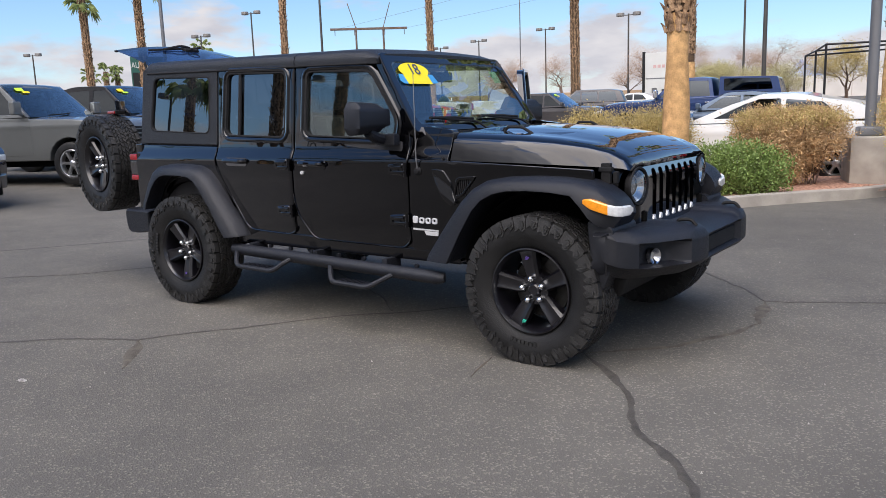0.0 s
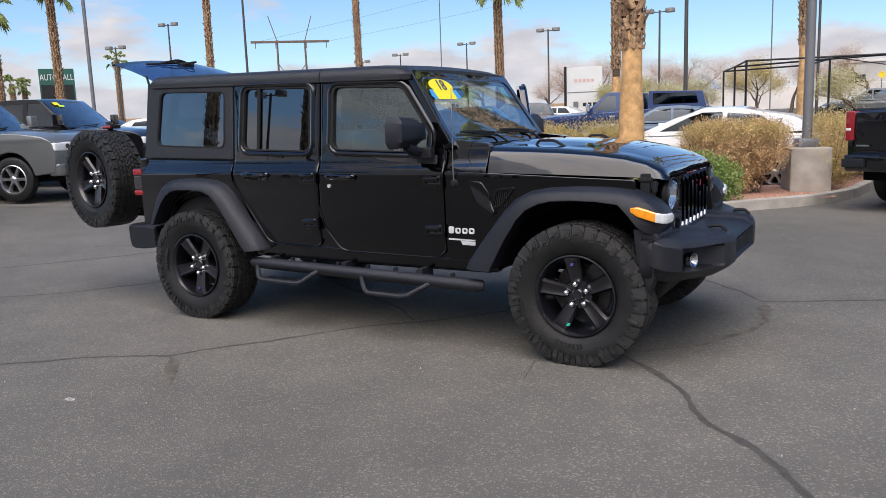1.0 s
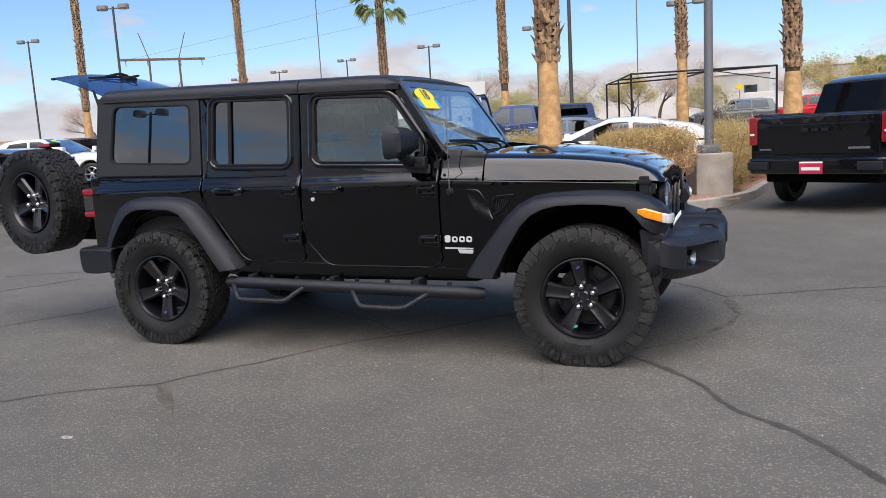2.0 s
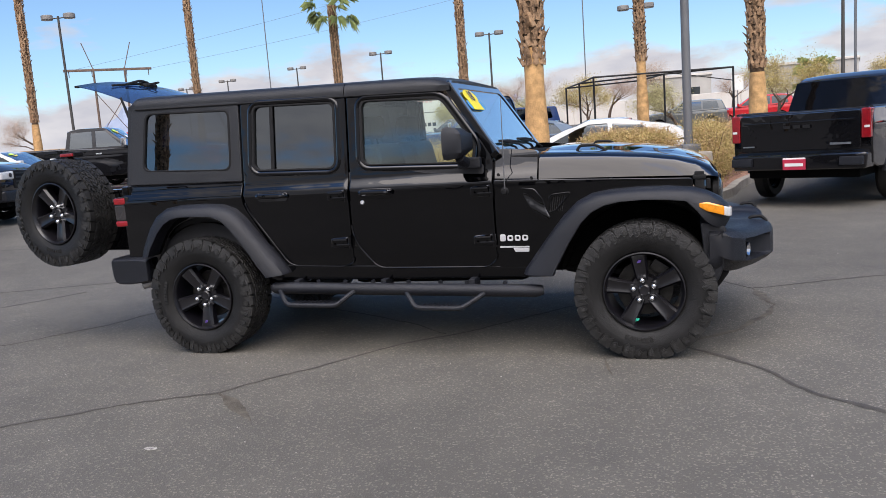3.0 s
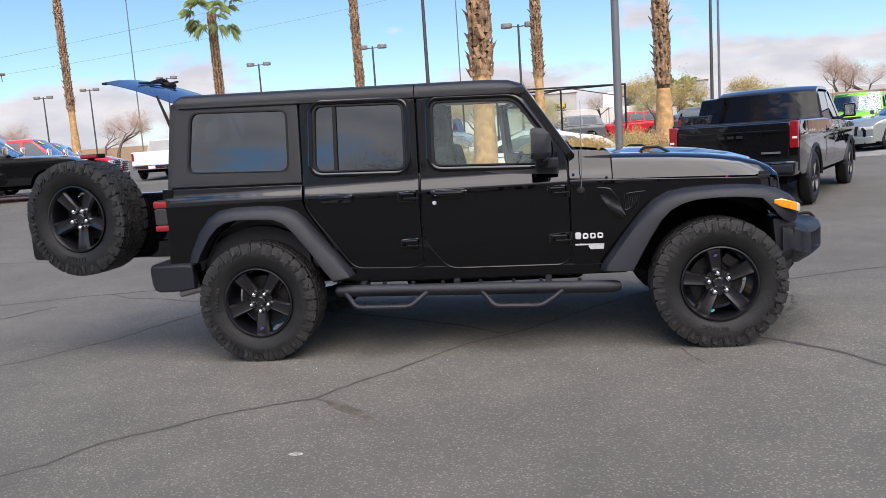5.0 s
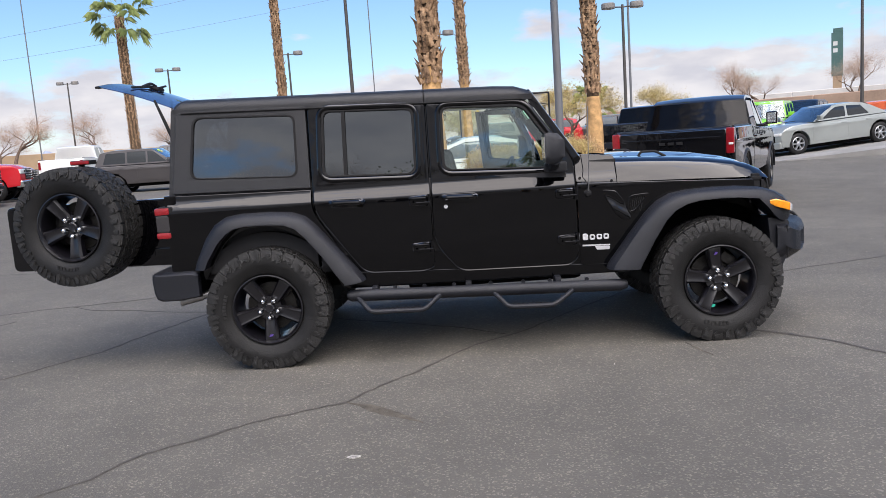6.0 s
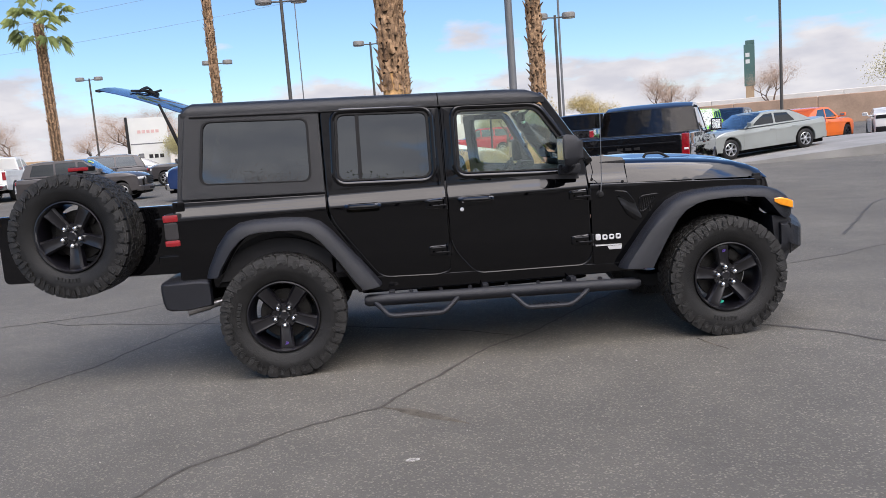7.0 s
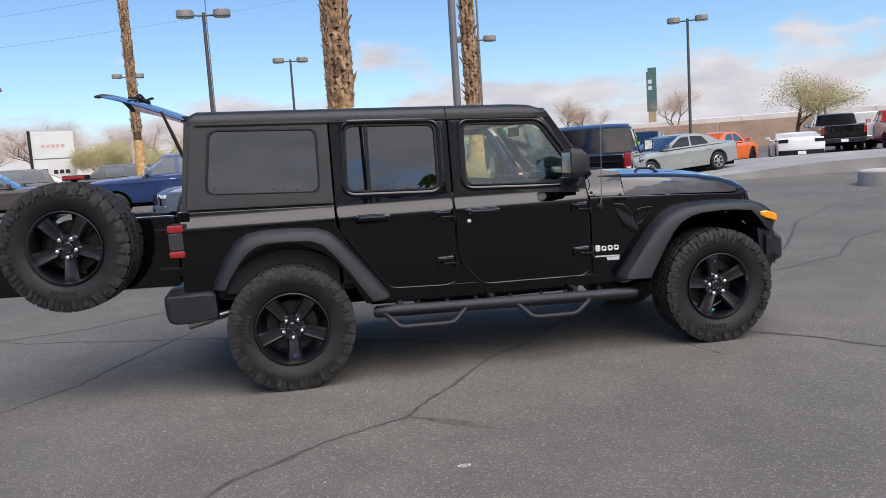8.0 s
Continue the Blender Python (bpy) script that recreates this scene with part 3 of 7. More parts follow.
def door(name, outline, hole, pane_mat, handle, hinge_x, hinge_z, lock, flip, m=None, label=""):
    """A door with its pane, rubber frame, handle, lock and two outside hinges."""
    fix = mirrored if flip else (lambda b: b)
    body = part(name, fix(side(outline, 0.05, (hole,), 0.012)), BLACK_PAINT, car, label)
    part("window_surround", fix(rim_sweep(hole, ((0.044, -0.004), (0.038, 0.006), (0.026, 0.0105), (0.013, 0.008), (0.003, -0.006), (0.002, -0.02)))), BLACK_PAINT, body, sharp=60)
    part("window_seal", fix(side(scaled(hole, 0.012), 0.03, (scaled(hole, -0.014),), 0.003, proud=0.004)), TRIM_DARK, body)
    part("window_pane", fix(side(scaled(hole, 0.008), 0.004, (), 0, proud=-0.016)), pane_mat, body)
    hx, hz = handle
    y = -skin(hx, hz)
    cup = side(rounded([(hx - 0.115, hz + 0.035), (hx + 0.115, hz + 0.032), (hx + 0.115, hz - 0.034), (hx - 0.115, hz - 0.03)], 0.028), 0.02, (), 0.004, proud=0.004, cut=False)
    grip = tube(bent([(hx - 0.108, y - 0.004, hz + 0.014), (hx - 0.095, y - 0.034, hz + 0.012), (hx + 0.085, y - 0.036, hz + 0.008), (hx + 0.108, y - 0.004, hz + 0.006)], 0.03), 0.0175, 10)
    part("door_handle", fix(join(cup, grip)), BLACK_PAINT, body)
    hem = [(x, z) for x, z in outline if z < 1.04]
    part("door_hem", fix(tube([(x, -skin(x, z) - 0.0005, z) for x, z in hem], 0.0055, 8)), BLACK_PAINT, body)
    if lock:
        part("door_lock", fix(disc((lock[0], -skin(*lock) - 0.014, lock[1]), 0.0135, 0.02, 16, 0.004)), BADGE, body, "bright round key lock")
    for z in hinge_z:
        yy = -skin(hinge_x, z)
        leaf = mapped(box(hinge_x - 0.135, hinge_x - 0.012, yy - 0.026, yy + 0.01, z - 0.037, z + 0.038, 0.015, 3), lambda p: Vector((p.x, p.y, z + (p.z - z) * (0.80 + 0.20 * min(1.0, (p.x - hinge_x + 0.135) / 0.08)))))
        rib = box(hinge_x - 0.118, hinge_x - 0.020, yy - 0.034, yy - 0.012, z + 0.010, z + 0.024, 0.006)
        arm = box(hinge_x - 0.090, hinge_x + 0.004, yy - 0.038, yy - 0.012, z - 0.022, z - 0.006, 0.006)
        knuckle = moved(tube([(0, 0, -0.042), (0, 0, 0.042)], 0.013, 12), Matrix.Translation((hinge_x, yy - 0.018, z)))
        bolts = [disc((hinge_x - d, yy - 0.026, z - 0.004), 0.009, 0.014, 6, 0.002) for d in (0.105, 0.045)]
        part("door_hinge", fix(join(leaf, rib, arm, knuckle, *bolts)), BLACK_PAINT, body)
    if m:
        body.matrix_basis = m
    return body


door("rear_door", REAR_DOOR, REAR_HOLE, GLASS_PRIVACY, (0.575, 1.068), 1.125, (1.055, 0.742), None, False)
door("rear_door", REAR_DOOR, REAR_HOLE, GLASS_PRIVACY, (0.575, 1.068), 1.125, (1.055, 0.742), None, True)
front = door("front_door", FRONT_DOOR, FRONT_HOLE, GLASS_CLEAR, (1.33, 1.055), 2.102, (1.035, 0.725), (1.232, 1.003), False)
swing = pose(2.09, 0.80, 0) @ pose(0, 0, 0, 0, 0, -62) @ pose(-2.09, -0.80, 0)
door("front_door", FRONT_DOOR, FRONT_HOLE, GLASS_CLEAR, (1.33, 1.055), 2.102, (1.035, 0.725), (1.232, 1.003), True, swing, "driver's door standing open")
divider = side([(0.572, 1.68), (0.596, 1.68), (0.588, 1.25), (0.564, 1.25)], 0.012, (), 0.002, proud=0.002)
both_sides("window_divider", divider, TRIM_DARK)

# hard top
quarter_top = rounded([(-0.602, 1.205), (-0.535, 1.775), (0.335, 1.735), (0.335, 1.185)], [0.02, 0.07, 0.01, 0.01])
QUARTER_HOLE = rounded([(-0.425, 1.705), (0.255, 1.678), (0.250, 1.270), (-0.470, 1.300)], [0.06, 0.05, 0.06, 0.06], 5)
both_sides("hardtop_side", side(quarter_top, 0.05, (QUARTER_HOLE,), 0.008, proud=0.004), HARDTOP)
both_sides("quarter_seal", side(scaled(QUARTER_HOLE, 0.010), 0.03, (scaled(QUARTER_HOLE, -0.012),), 0.003, proud=0.007), TRIM_DARK)
both_sides("quarter_pane", side(scaled(QUARTER_HOLE, 0.006), 0.004, (), 0, proud=-0.008), GLASS_PRIVACY)


def roof_rows(x0, x1, grow=0.0):
    """Cross-sections of the roof, flat on top with rounded rims, a little lower to the front."""
    rows = []
    for f in (0.0, 0.015, 0.035, 0.1, 0.25, 0.45, 0.65, 0.85, 0.95, 1.0):
        x = x0 + (x1 - x0) * f
        z = 1.790 - (x + 0.54) * 0.0245
        e = 0.0
        if x < -0.515:
            e = (-0.515 - x) * 0.9
        if x > 1.72:
            e = max(e, (x - 1.72) * 0.30)
        half = [(0.722, -0.055), (0.726, -0.020), (0.716, 0.010), (0.690, 0.032), (0.60, 0.046), (0.30, 0.055), (0.0, 0.058)]
        ring = [Vector((x, -w - grow, z + dz - (e if dz > 0 else 0) * 1.0)) for w, dz in half] + [Vector((x, w + grow, z + dz - (e if dz > 0 else 0))) for w, dz in half[-2::-1]]
        rows.append(ring + [Vector((x, 0.66, z - 0.055)), Vector((x, -0.66, z - 0.055))])
    return rows


part("roof", loft(roof_rows(-0.556, 1.128)), HARDTOP, car, "textured black hard top", 40)
part("roof_panel", loft(roof_rows(1.134, 1.85)), HARDTOP, car, "lift-out roof panel", 40)
both_sides("rain_gutter", tube([(-0.50, -0.730, 1.740), (0.3, -0.730, 1.718), (1.1, -0.730, 1.699), (1.78, -0.722, 1.681)], 0.007, 6), TRIM_DARK)

# windscreen in its frame


def on_screen(p):
    """u across, v down the slope, depth inwards."""
    down = Vector((2.155 - 1.845, 0, 1.262 - 1.735)).normalized()
    inward = Vector((down.z, 0, -down.x))
    return Vector((1.845, 0, 1.735)) + down * p.z + Vector((0, p.x, 0)) + inward * p.y


frame_out = rounded([(-0.695, -0.015), (0.695, -0.015), (0.755, 0.575), (-0.755, 0.575)], 0.04)
frame_in = rounded([(-0.630, 0.055), (0.630, 0.055), (0.680, 0.520), (-0.680, 0.520)], 0.07, 5)
wsf = part("windscreen_frame", mapped(plate(frame_out, 0.05, (frame_in,), 0.010), on_screen), BLACK_PAINT, car)
part("windscreen", mapped(moved(plate(scaled(frame_in, 0.01), 0.005), pose(0, 0.008, 0)), on_screen), GLASS_SCREEN, wsf)

# bonnet
def hood_rows():
    rows = []
    for x, w, zs, zt, c in ((2.392, 0.742, 1.088, 1.248, 0.014), (2.55, 0.733, 1.083, 1.241, 0.024), (2.80, 0.712, 1.075, 1.226, 0.026), (3.02, 0.690, 1.066, 1.206, 0.024), (3.20, 0.667, 1.058, 1.178, 0.020), (3.32, 0.648, 1.052, 1.146, 0.014), (3.40, 0.632, 1.046, 1.108, 0.008), (3.445, 0.618, 1.035, 1.062, 0.004)):
        h = zt - zs
        half = [(w, 0.0), (w - 0.009, h * 0.16), (w - 0.022, h * 0.38), (w - 0.036, h * 0.60), (w - 0.049, h * 0.76), (w - 0.068, h * 0.89), (w - 0.105, h * 0.97), (w - 0.155, h), (0.42, h + 0.004), (0.36, h + c), (0.15, h + c + 0.006), (0.0, h + c + 0.007)]
        rows.append([Vector((x, -a, zs + b)) for a, b in half] + [Vector((x, a, zs + b)) for a, b in half[-2::-1]] + [Vector((x, w - 0.05, zs - 0.004)), Vector((x, -w + 0.05, zs - 0.004))])
    return rows


hood = part("bonnet", loft(hood_rows()), BLACK_PAINT, car, "glossy black bonnet", 50)
for s in (-1, 1):
    latch = join(box(3.31, 3.365, -0.03, 0.0, 0.995, 1.105, 0.008), box(3.375, 3.40, -0.02, 0.012, 1.0, 1.06, 0.006), box(3.30, 3.375, -0.036, -0.004, 1.06, 1.085, 0.006))
    part("hood_latch", moved(latch if s < 0 else mirrored(latch), pose(0, s * 0.654, -0.028)), TRIM_DARK, hood, "black rubber bonnet catch" if s < 0 else "")
    bump = tube(bent([(2.60, s * 0.47, 1.24), (2.62, s * 0.47, 1.268), (2.72, s * 0.47, 1.266), (2.79, s * 0.47, 1.225)], 0.02), 0.009, 8)
    part("hood_bumper", bump, TRIM_DARK, hood)
part("cowl_grille", join(box(2.14, 2.395, -0.70, 0.70, 1.21, 1.243, 0.01), *[box(2.17 + i * 0.02, 2.178 + i * 0.02, -0.5, 0.5, 1.243, 1.249) for i in range(8)]), TRIM_DARK, car)
for y0, y1 in ((-0.56, -0.02), (0.02, 0.56)):
    arm = tube(bent([(2.20, y1 - 0.02, 1.255), (2.15, y1 - 0.06, 1.30), (2.115, y0 + 0.10, 1.33)], 0.05), 0.008, 6)
    blade = tube([(2.118, y0, 1.335), (2.122, (y0 + y1) / 2, 1.33), (2.13, y1 - 0.08, 1.318)], 0.010, 6)
    part("wiper", join(arm, blade), TRIM_DARK, car)

# grille with seven slots, round headlights
gx = 3.462


def on_grille(p):
    """u across, v up; the face leans back at the top and folds back beside the lamps."""
    fold = max(0.0, abs(p.x) - 0.50)
    return Vector((gx - max(0, p.z - 0.98) * 0.28 - fold * 0.55 - (fold ** 2) * 0.8 - p.y, p.x, p.z))


slots = []
for i in range(7):
    u = (i - 3) * 0.1035
    slots.append(rounded([(u - 0.031, 1.025), (u + 0.031, 1.025), (u + 0.028, 0.735), (u - 0.028, 0.735)], 0.026))
lamp_holes = [[(s * 0.517 + 0.105 * math.cos(2 * math.pi * k / 28), 0.945 + 0.105 * math.sin(2 * math.pi * k / 28)) for k in range(28)] for s in (-1, 1)]
panel = rounded([(-0.655, 1.05), (0.655, 1.05), (0.665, 0.86), (0.56, 0.70), (-0.56, 0.70), (-0.665, 0.86)], [0.06, 0.06, 0.05, 0.04, 0.04, 0.05])
grille = part("grille", mapped(plate(panel, 0.035, slots + lamp_holes, 0.005, cuts_x=(-0.6, -0.55, -0.5, 0.5, 0.55, 0.6), cuts_z=(0.98,)), on_grille), BLACK_PAINT, car, "black seven-slot grille", 50)
part("grille_mesh", join(*[box(gx - 0.075, gx - 0.06, -0.36, 0.36, 0.73 + k * 0.022, 0.738 + k * 0.022) for k in range(14)], *[box(gx - 0.085, gx - 0.075, -0.37, 0.37, 0.70, 1.05)]), TRIM_DARK, grille)
for i in range(7):
    u = (i - 3) * 0.1035
    part("slot_trim", mapped(box(gx - 0.03, gx + 0.006, u - 0.024, u + 0.024, 0.732, 0.768, 0.010, 3), lambda p: Vector((p.x, u + (p.y - u) * (1.0 if p.z < 0.75 else 0.6), p.z))), BADGE, grille)
for s in (-1, 1):
    c = on_grille(Vector((s * 0.517, 0, 0.945)))
    m = Matrix.Translation(c) @ Matrix.Rotation(radians(90 - s * -6), 4, "Z")
    lamp = part("headlight", moved(lathe([(0.103, 0.0), (0.100, -0.008), (0.092, -0.006), (0.090, 0.03), (0.05, 0.06), (0.001, 0.065)], 40), m), TRIM_DARK, car, "round headlight with black bezel")
    part("reflector", moved(lathe([(0.086, 0.012), (0.06, 0.035), (0.05, 0.038), (0.001, 0.04)], 32), m), CHROME, lamp)
    part("lens", moved(lathe([(0.092, 0.004), (0.07, -0.012), (0.04, -0.02), (0.001, -0.022)], 32), m), GLASS_LENS, lamp)


# wing flares
def flare(pairs, body_in, name, draw_in=()):
    rows = []
    for n, ((ox, oz), (ix, iz)) in enumerate(pairs):
        k = draw_in[n - len(pairs)] if n >= len(pairs) - len(draw_in) else 1.0

        def q(t, y):
            return Vector((ox + (ix - ox) * t, -y * k if y > 0.75 else -y, oz + (iz - oz) * t))
        rows.append([q(0.10, body_in), q(0.0, 0.80), q(0.02, 0.86), q(0.14, 0.905), q(0.42, 0.930), q(0.80, 0.942), q(0.97, 0.944), q(1.0, 0.930), q(0.97, 0.915), q(0.90, body_in)])
    return both_sides(name, loft(rows), TRIM, "matt dark grey plastic wing flare")


flare([((2.285, 0.515), (2.485, 0.515)), ((2.30, 0.55), (2.50, 0.545)), ((2.44, 0.735), (2.585, 0.70)), ((2.55, 0.87), (2.665, 0.825)), ((2.63, 0.945), (2.725, 0.885)), ((2.72, 0.990), (2.80, 0.922)), ((2.83, 1.008), (2.88, 0.940)),
       ((3.00, 1.015), (3.01, 0.946)), ((3.16, 1.012), (3.14, 0.942)), ((3.30, 0.998), (3.26, 0.928)), ((3.385, 0.972), (3.315, 0.868)), ((3.445, 0.938), (3.355, 0.815)), ((3.480, 0.900), (3.395, 0.780)), ((3.498, 0.865), (3.430, 0.766)), ((3.504, 0.83), (3.465, 0.765))], 0.66, "front_flare", (1.0, 0.995, 0.98, 0.955, 0.925))
flare([((-0.475, 0.70), (-0.385, 0.70)), ((-0.455, 0.76), (-0.360, 0.755)), ((-0.385, 0.90), (-0.285, 0.865)), ((-0.315, 0.99), (-0.225, 0.925)), ((-0.24, 1.035), (-0.165, 0.958)), ((-0.14, 1.050), (-0.10, 0.970)), ((0.05, 1.050), (0.04, 0.970)), ((0.20, 1.038), (0.16, 0.962)),
       ((0.29, 1.005), (0.23, 0.932)), ((0.36, 0.940), (0.29, 0.872)), ((0.48, 0.79), (0.395, 0.735)), ((0.585, 0.66), (0.475, 0.61)), ((0.655, 0.565), (0.525, 0.545)), ((0.66, 0.548), (0.525, 0.535))], 0.70, "rear_flare")
for s in (-1, 1):
    fix = (lambda b: b) if s < 0 else mirrored
    rail = [(3.33, -0.942, 0.902), (3.37, -0.950, 0.894), (3.42, -0.949, 0.880), (3.462, -0.934, 0.866), (3.490, -0.900, 0.856), (3.506, -0.85, 0.850), (3.512, -0.76, 0.848), (3.510, -0.725, 0.848)]

    def band(pts, shut):
        rows = []
        for i, (x, y, z) in enumerate(pts):
            h = 0.012 if i == shut else 0.026
            cx, cy = x - 3.40, y + 0.80
            l = math.hypot(cx, cy) or 1
            inx, iny = x - 0.05 * cx / l, y - 0.05 * cy / l
            rows.append([Vector((inx, iny, z - h)), Vector((x - 0.004 * cx / l, y - 0.004 * cy / l, z - h)), Vector((x, y, z - h * 0.7)), Vector((x, y, z + h * 0.7)), Vector((x - 0.006 * cx / l, y - 0.006 * cy / l, z + h)), Vector((inx, iny, z + h))])
        return loft(rows)

    lamp = part("turn_signal", fix(band(rail[:4], 0)), AMBER_LENS, car, "amber lamp in the flare")
    part("running_light", fix(band(rail[3:], 4)), WHITE_LENS, lamp, "white lamp in the flare")

# wheel housings, frame and running gear
for cx in (0.0, 3.008):
    arch = [(0.505, -0.80), (0.505, -0.45)]
    liner = moved(lathe(arch, 28, radians(12), radians(168)), Matrix.Translation((cx, 0, 0.41)))
    wall = plate([(cx - 0.46, 0.52), (cx + 0.46, 0.52), (cx + 0.47, 0.80), (cx + 0.2, 0.95), (cx - 0.2, 0.95), (cx - 0.47, 0.80)], 0.02)
    both_sides("wheel_liner", join(liner, moved(wall, pose(0, -0.47, 0))), UNDER)
frame_parts = []
for s in (-1, 1):
    frame_parts.append(box(-0.62, 3.45, s * 0.42 - 0.04, s * 0.42 + 0.04, 0.46, 0.58, 0.01))
frame_parts += [box(0.55, 2.35, -0.72, 0.72, 0.50, 0.56, 0.02), box(-0.60, 0.55, -0.42, 0.42, 0.48, 0.60, 0.02), box(2.35, 3.40, -0.40, 0.40, 0.50, 0.70, 0.02), box(0.9, 2.2, -0.30, 0.30, 0.36, 0.50, 0.05)]
for cx in (0.0, 3.008):
    frame_parts += [tube([(cx, -0.70, 0.40), (cx, 0.70, 0.40)], 0.042, 12), ball((cx, 0.12 if cx < 1 else 0.25, 0.40), 0.13)]
frame_parts += [tube([(3.0, 0.0, 0.42), (1.6, 0.1, 0.46), (0.1, 0.1, 0.42)], 0.03), tube([(2.5, -0.46, 0.48), (3.0, -0.56, 0.38)], 0.024)]
part("chassis", join(*frame_parts), UNDER, car)
part("exhaust", join(tube(bent([(-0.10, -0.50, 0.50), (-0.40, -0.58, 0.50), (-0.66, -0.66, 0.455)], 0.1), [0.03] * 7, 12), tube([(-0.52, -0.63, 0.478), (-0.67, -0.669, 0.452)], 0.033, 14)), STEEL, car, "steel tailpipe")

# side steps
for s in (-1, 1):
    fix = (lambda b: b) if s < 0 else mirrored
    bar = join(tube([(0.54, -0.86, 0.452), (0.56, -0.865, 0.452), (1.45, -0.868, 0.430), (2.36, -0.865, 0.408), (2.40, -0.85, 0.408)], [0.030, 0.040, 0.040, 0.040, 0.030], 14), *[box(x - 0.02, x + 0.02, -0.86, -0.72, 0.44 - x * 0.012, 0.51 - x * 0.012, 0.006) for x in (0.72, 1.35, 1.95)],
               *[disc((x, -0.80, 0.485 - (x - 0.6) * 0.024), 0.014, 0.02, 8) for x in (0.85, 1.05, 1.25, 1.5, 1.72, 1.9, 2.15)])
    step = part("side_step", fix(bar), TRIM, car, "black tubular side step")
    for xa, xb, xc, xd, z in ((0.60, 0.69, 1.05, 1.16, 0.44), (1.51, 1.60, 1.90, 2.04, 0.415)):
        hoop = tube(bent([(xa, -0.885, z), (xa + 0.04, -0.93, z - 0.03), (xb, -0.975, z - 0.085), (xc, -0.975, z - 0.092), (xd - 0.03, -0.925, z - 0.03), (xd, -0.885, z - 0.012)], 0.04), 0.0165, 10)
        tread = box(xb + 0.01, xc - 0.02, -0.97, -0.885, z - 0.094, z - 0.078, 0.004)
        knobs = [box(xb + 0.03 + k * 0.03, xb + 0.045 + k * 0.03, -0.96, -0.895, z - 0.078, z - 0.072) for k in range(int((xc - xb - 0.07) / 0.03))]
        part("foothold", fix(join(hoop, tread, *knobs)), TRIM, step)


# bumpers
def front_bumper():
    """Moulded bar, swept back at its ends, with a pocket for each fog lamp and a flat step in the middle."""
    rows = []
    for y, xb, xf, z0, z1, d in ((-0.93, 3.38, 3.455, 0.575, 0.728, 0), (-0.905, 3.38, 3.510, 0.535, 0.746, 0), (-0.84, 3.40, 3.562, 0.508, 0.752, 0), (-0.815, 3.40, 3.578, 0.502, 0.752, 0.0), (-0.785, 3.41, 3.596, 0.496, 0.750, 0.045), (-0.72, 3.43, 3.634, 0.490, 0.746, 0.085), (-0.60, 3.45, 3.690, 0.486, 0.742, 0.100),
                                (-0.54, 3.45, 3.720, 0.484, 0.742, 0.075), (-0.50, 3.45, 3.738, 0.482, 0.746, 0), (-0.44, 3.45, 3.758, 0.480, 0.752, 0), (-0.34, 3.45, 3.768, 0.480, 0.748, 0), (-0.31, 3.45, 3.766, 0.480, 0.728, 0), (-0.28, 3.45, 3.764, 0.482, 0.712, 0.030), (-0.15, 3.45, 3.764, 0.482, 0.706, 0.034), (0, 3.45, 3.764, 0.482, 0.705, 0.034)):
        w = xf - xb
        mid = (0.602 + (z0 - 0.46) * 0.5)
        rows.append([Vector((xb, y, z0 + 0.03)), Vector((xb, y, z1)), Vector((xb + w * 0.55, y, z1)), Vector((xf - 0.050, y, z1 - 0.010)), Vector((xf - 0.014, y, z1 - 0.036)), Vector((xf, y, mid + 0.066)), Vector((xf - d, y, mid + 0.052)), Vector((xf - d * 1.1, y, mid)), Vector((xf - d, y, mid - 0.050)), Vector((xf - 0.002, y, mid - 0.064)), Vector((xf - 0.03, y, z0 + 0.04)), Vector((xf - 0.10, y, z0))])
    return loft(rows + [[Vector((p.x, -p.y, p.z)) for p in r] for r in rows[-2::-1]])


both_sides("bumper_valance", moved(plate(rounded([(3.33, 0.80), (3.475, 0.775), (3.470, 0.64), (3.455, 0.53), (3.42, 0.45), (3.375, 0.425), (3.335, 0.44), (3.350, 0.60)], [0.02, 0.03, 0.05, 0.06, 0.05, 0.03, 0.03, 0.06]), 0.30, (), 0.015, 2), pose(0, -0.895, 0)), TRIM, "dark plastic filler behind the bumper end")
fb = part("front_bumper", front_bumper(), TRIM, car, "dark grey plastic front bumper", 32)
part("bumper_insert", box(3.722, 3.740, -0.27, 0.27, 0.565, 0.650, 0.006), TRIM_DARK, fb)
for s in (-1, 1):
    fix = (lambda b: b) if s < 0 else mirrored
    part("bumper_seam", fix(tube([(3.448, -0.918, 0.735), (3.452, -0.925, 0.62), (3.446, -0.918, 0.53)], 0.004, 6)), TRIM_DARK, fb)
    fog = part("fog_light", fix(moved(lathe([(0.047, 0.02), (0.044, -0.004), (0.038, 0.0), (0.02, 0.02), (0.001, 0.022)], 24), Matrix.Translation((3.600, -0.655, 0.600)) @ Matrix.Scale(0.95, 4) @ Matrix.Rotation(radians(72), 4, "Z"))), CHROME, fb, "small round fog light")
    part("tow_hook", tube(bent([(3.62, s * 0.40, 0.72), (3.63, s * 0.40, 0.760), (3.70, s * 0.40, 0.764), (3.728, s * 0.40, 0.73)], 0.02), 0.010, 8), TRIM_DARK, fb, "black tow hook")
part("air_dam", mapped(box(3.36, 3.50, -0.80, 0.80, 0.365, 0.50, 0.03, 3), lambda p: Vector((p.x - (0.50 - p.z) * 0.6, p.y * (1 - (0.50 - p.z) * 0.9), p.z))), TRIM_DARK, fb)
part("skid_plate", mapped(box(3.42, 3.60, -0.28, 0.28, 0.42, 0.49, 0.02), lambda p: Vector((p.x - (0.49 - p.z) * 1.0, p.y, p.z))), TRIM_DARK, fb)


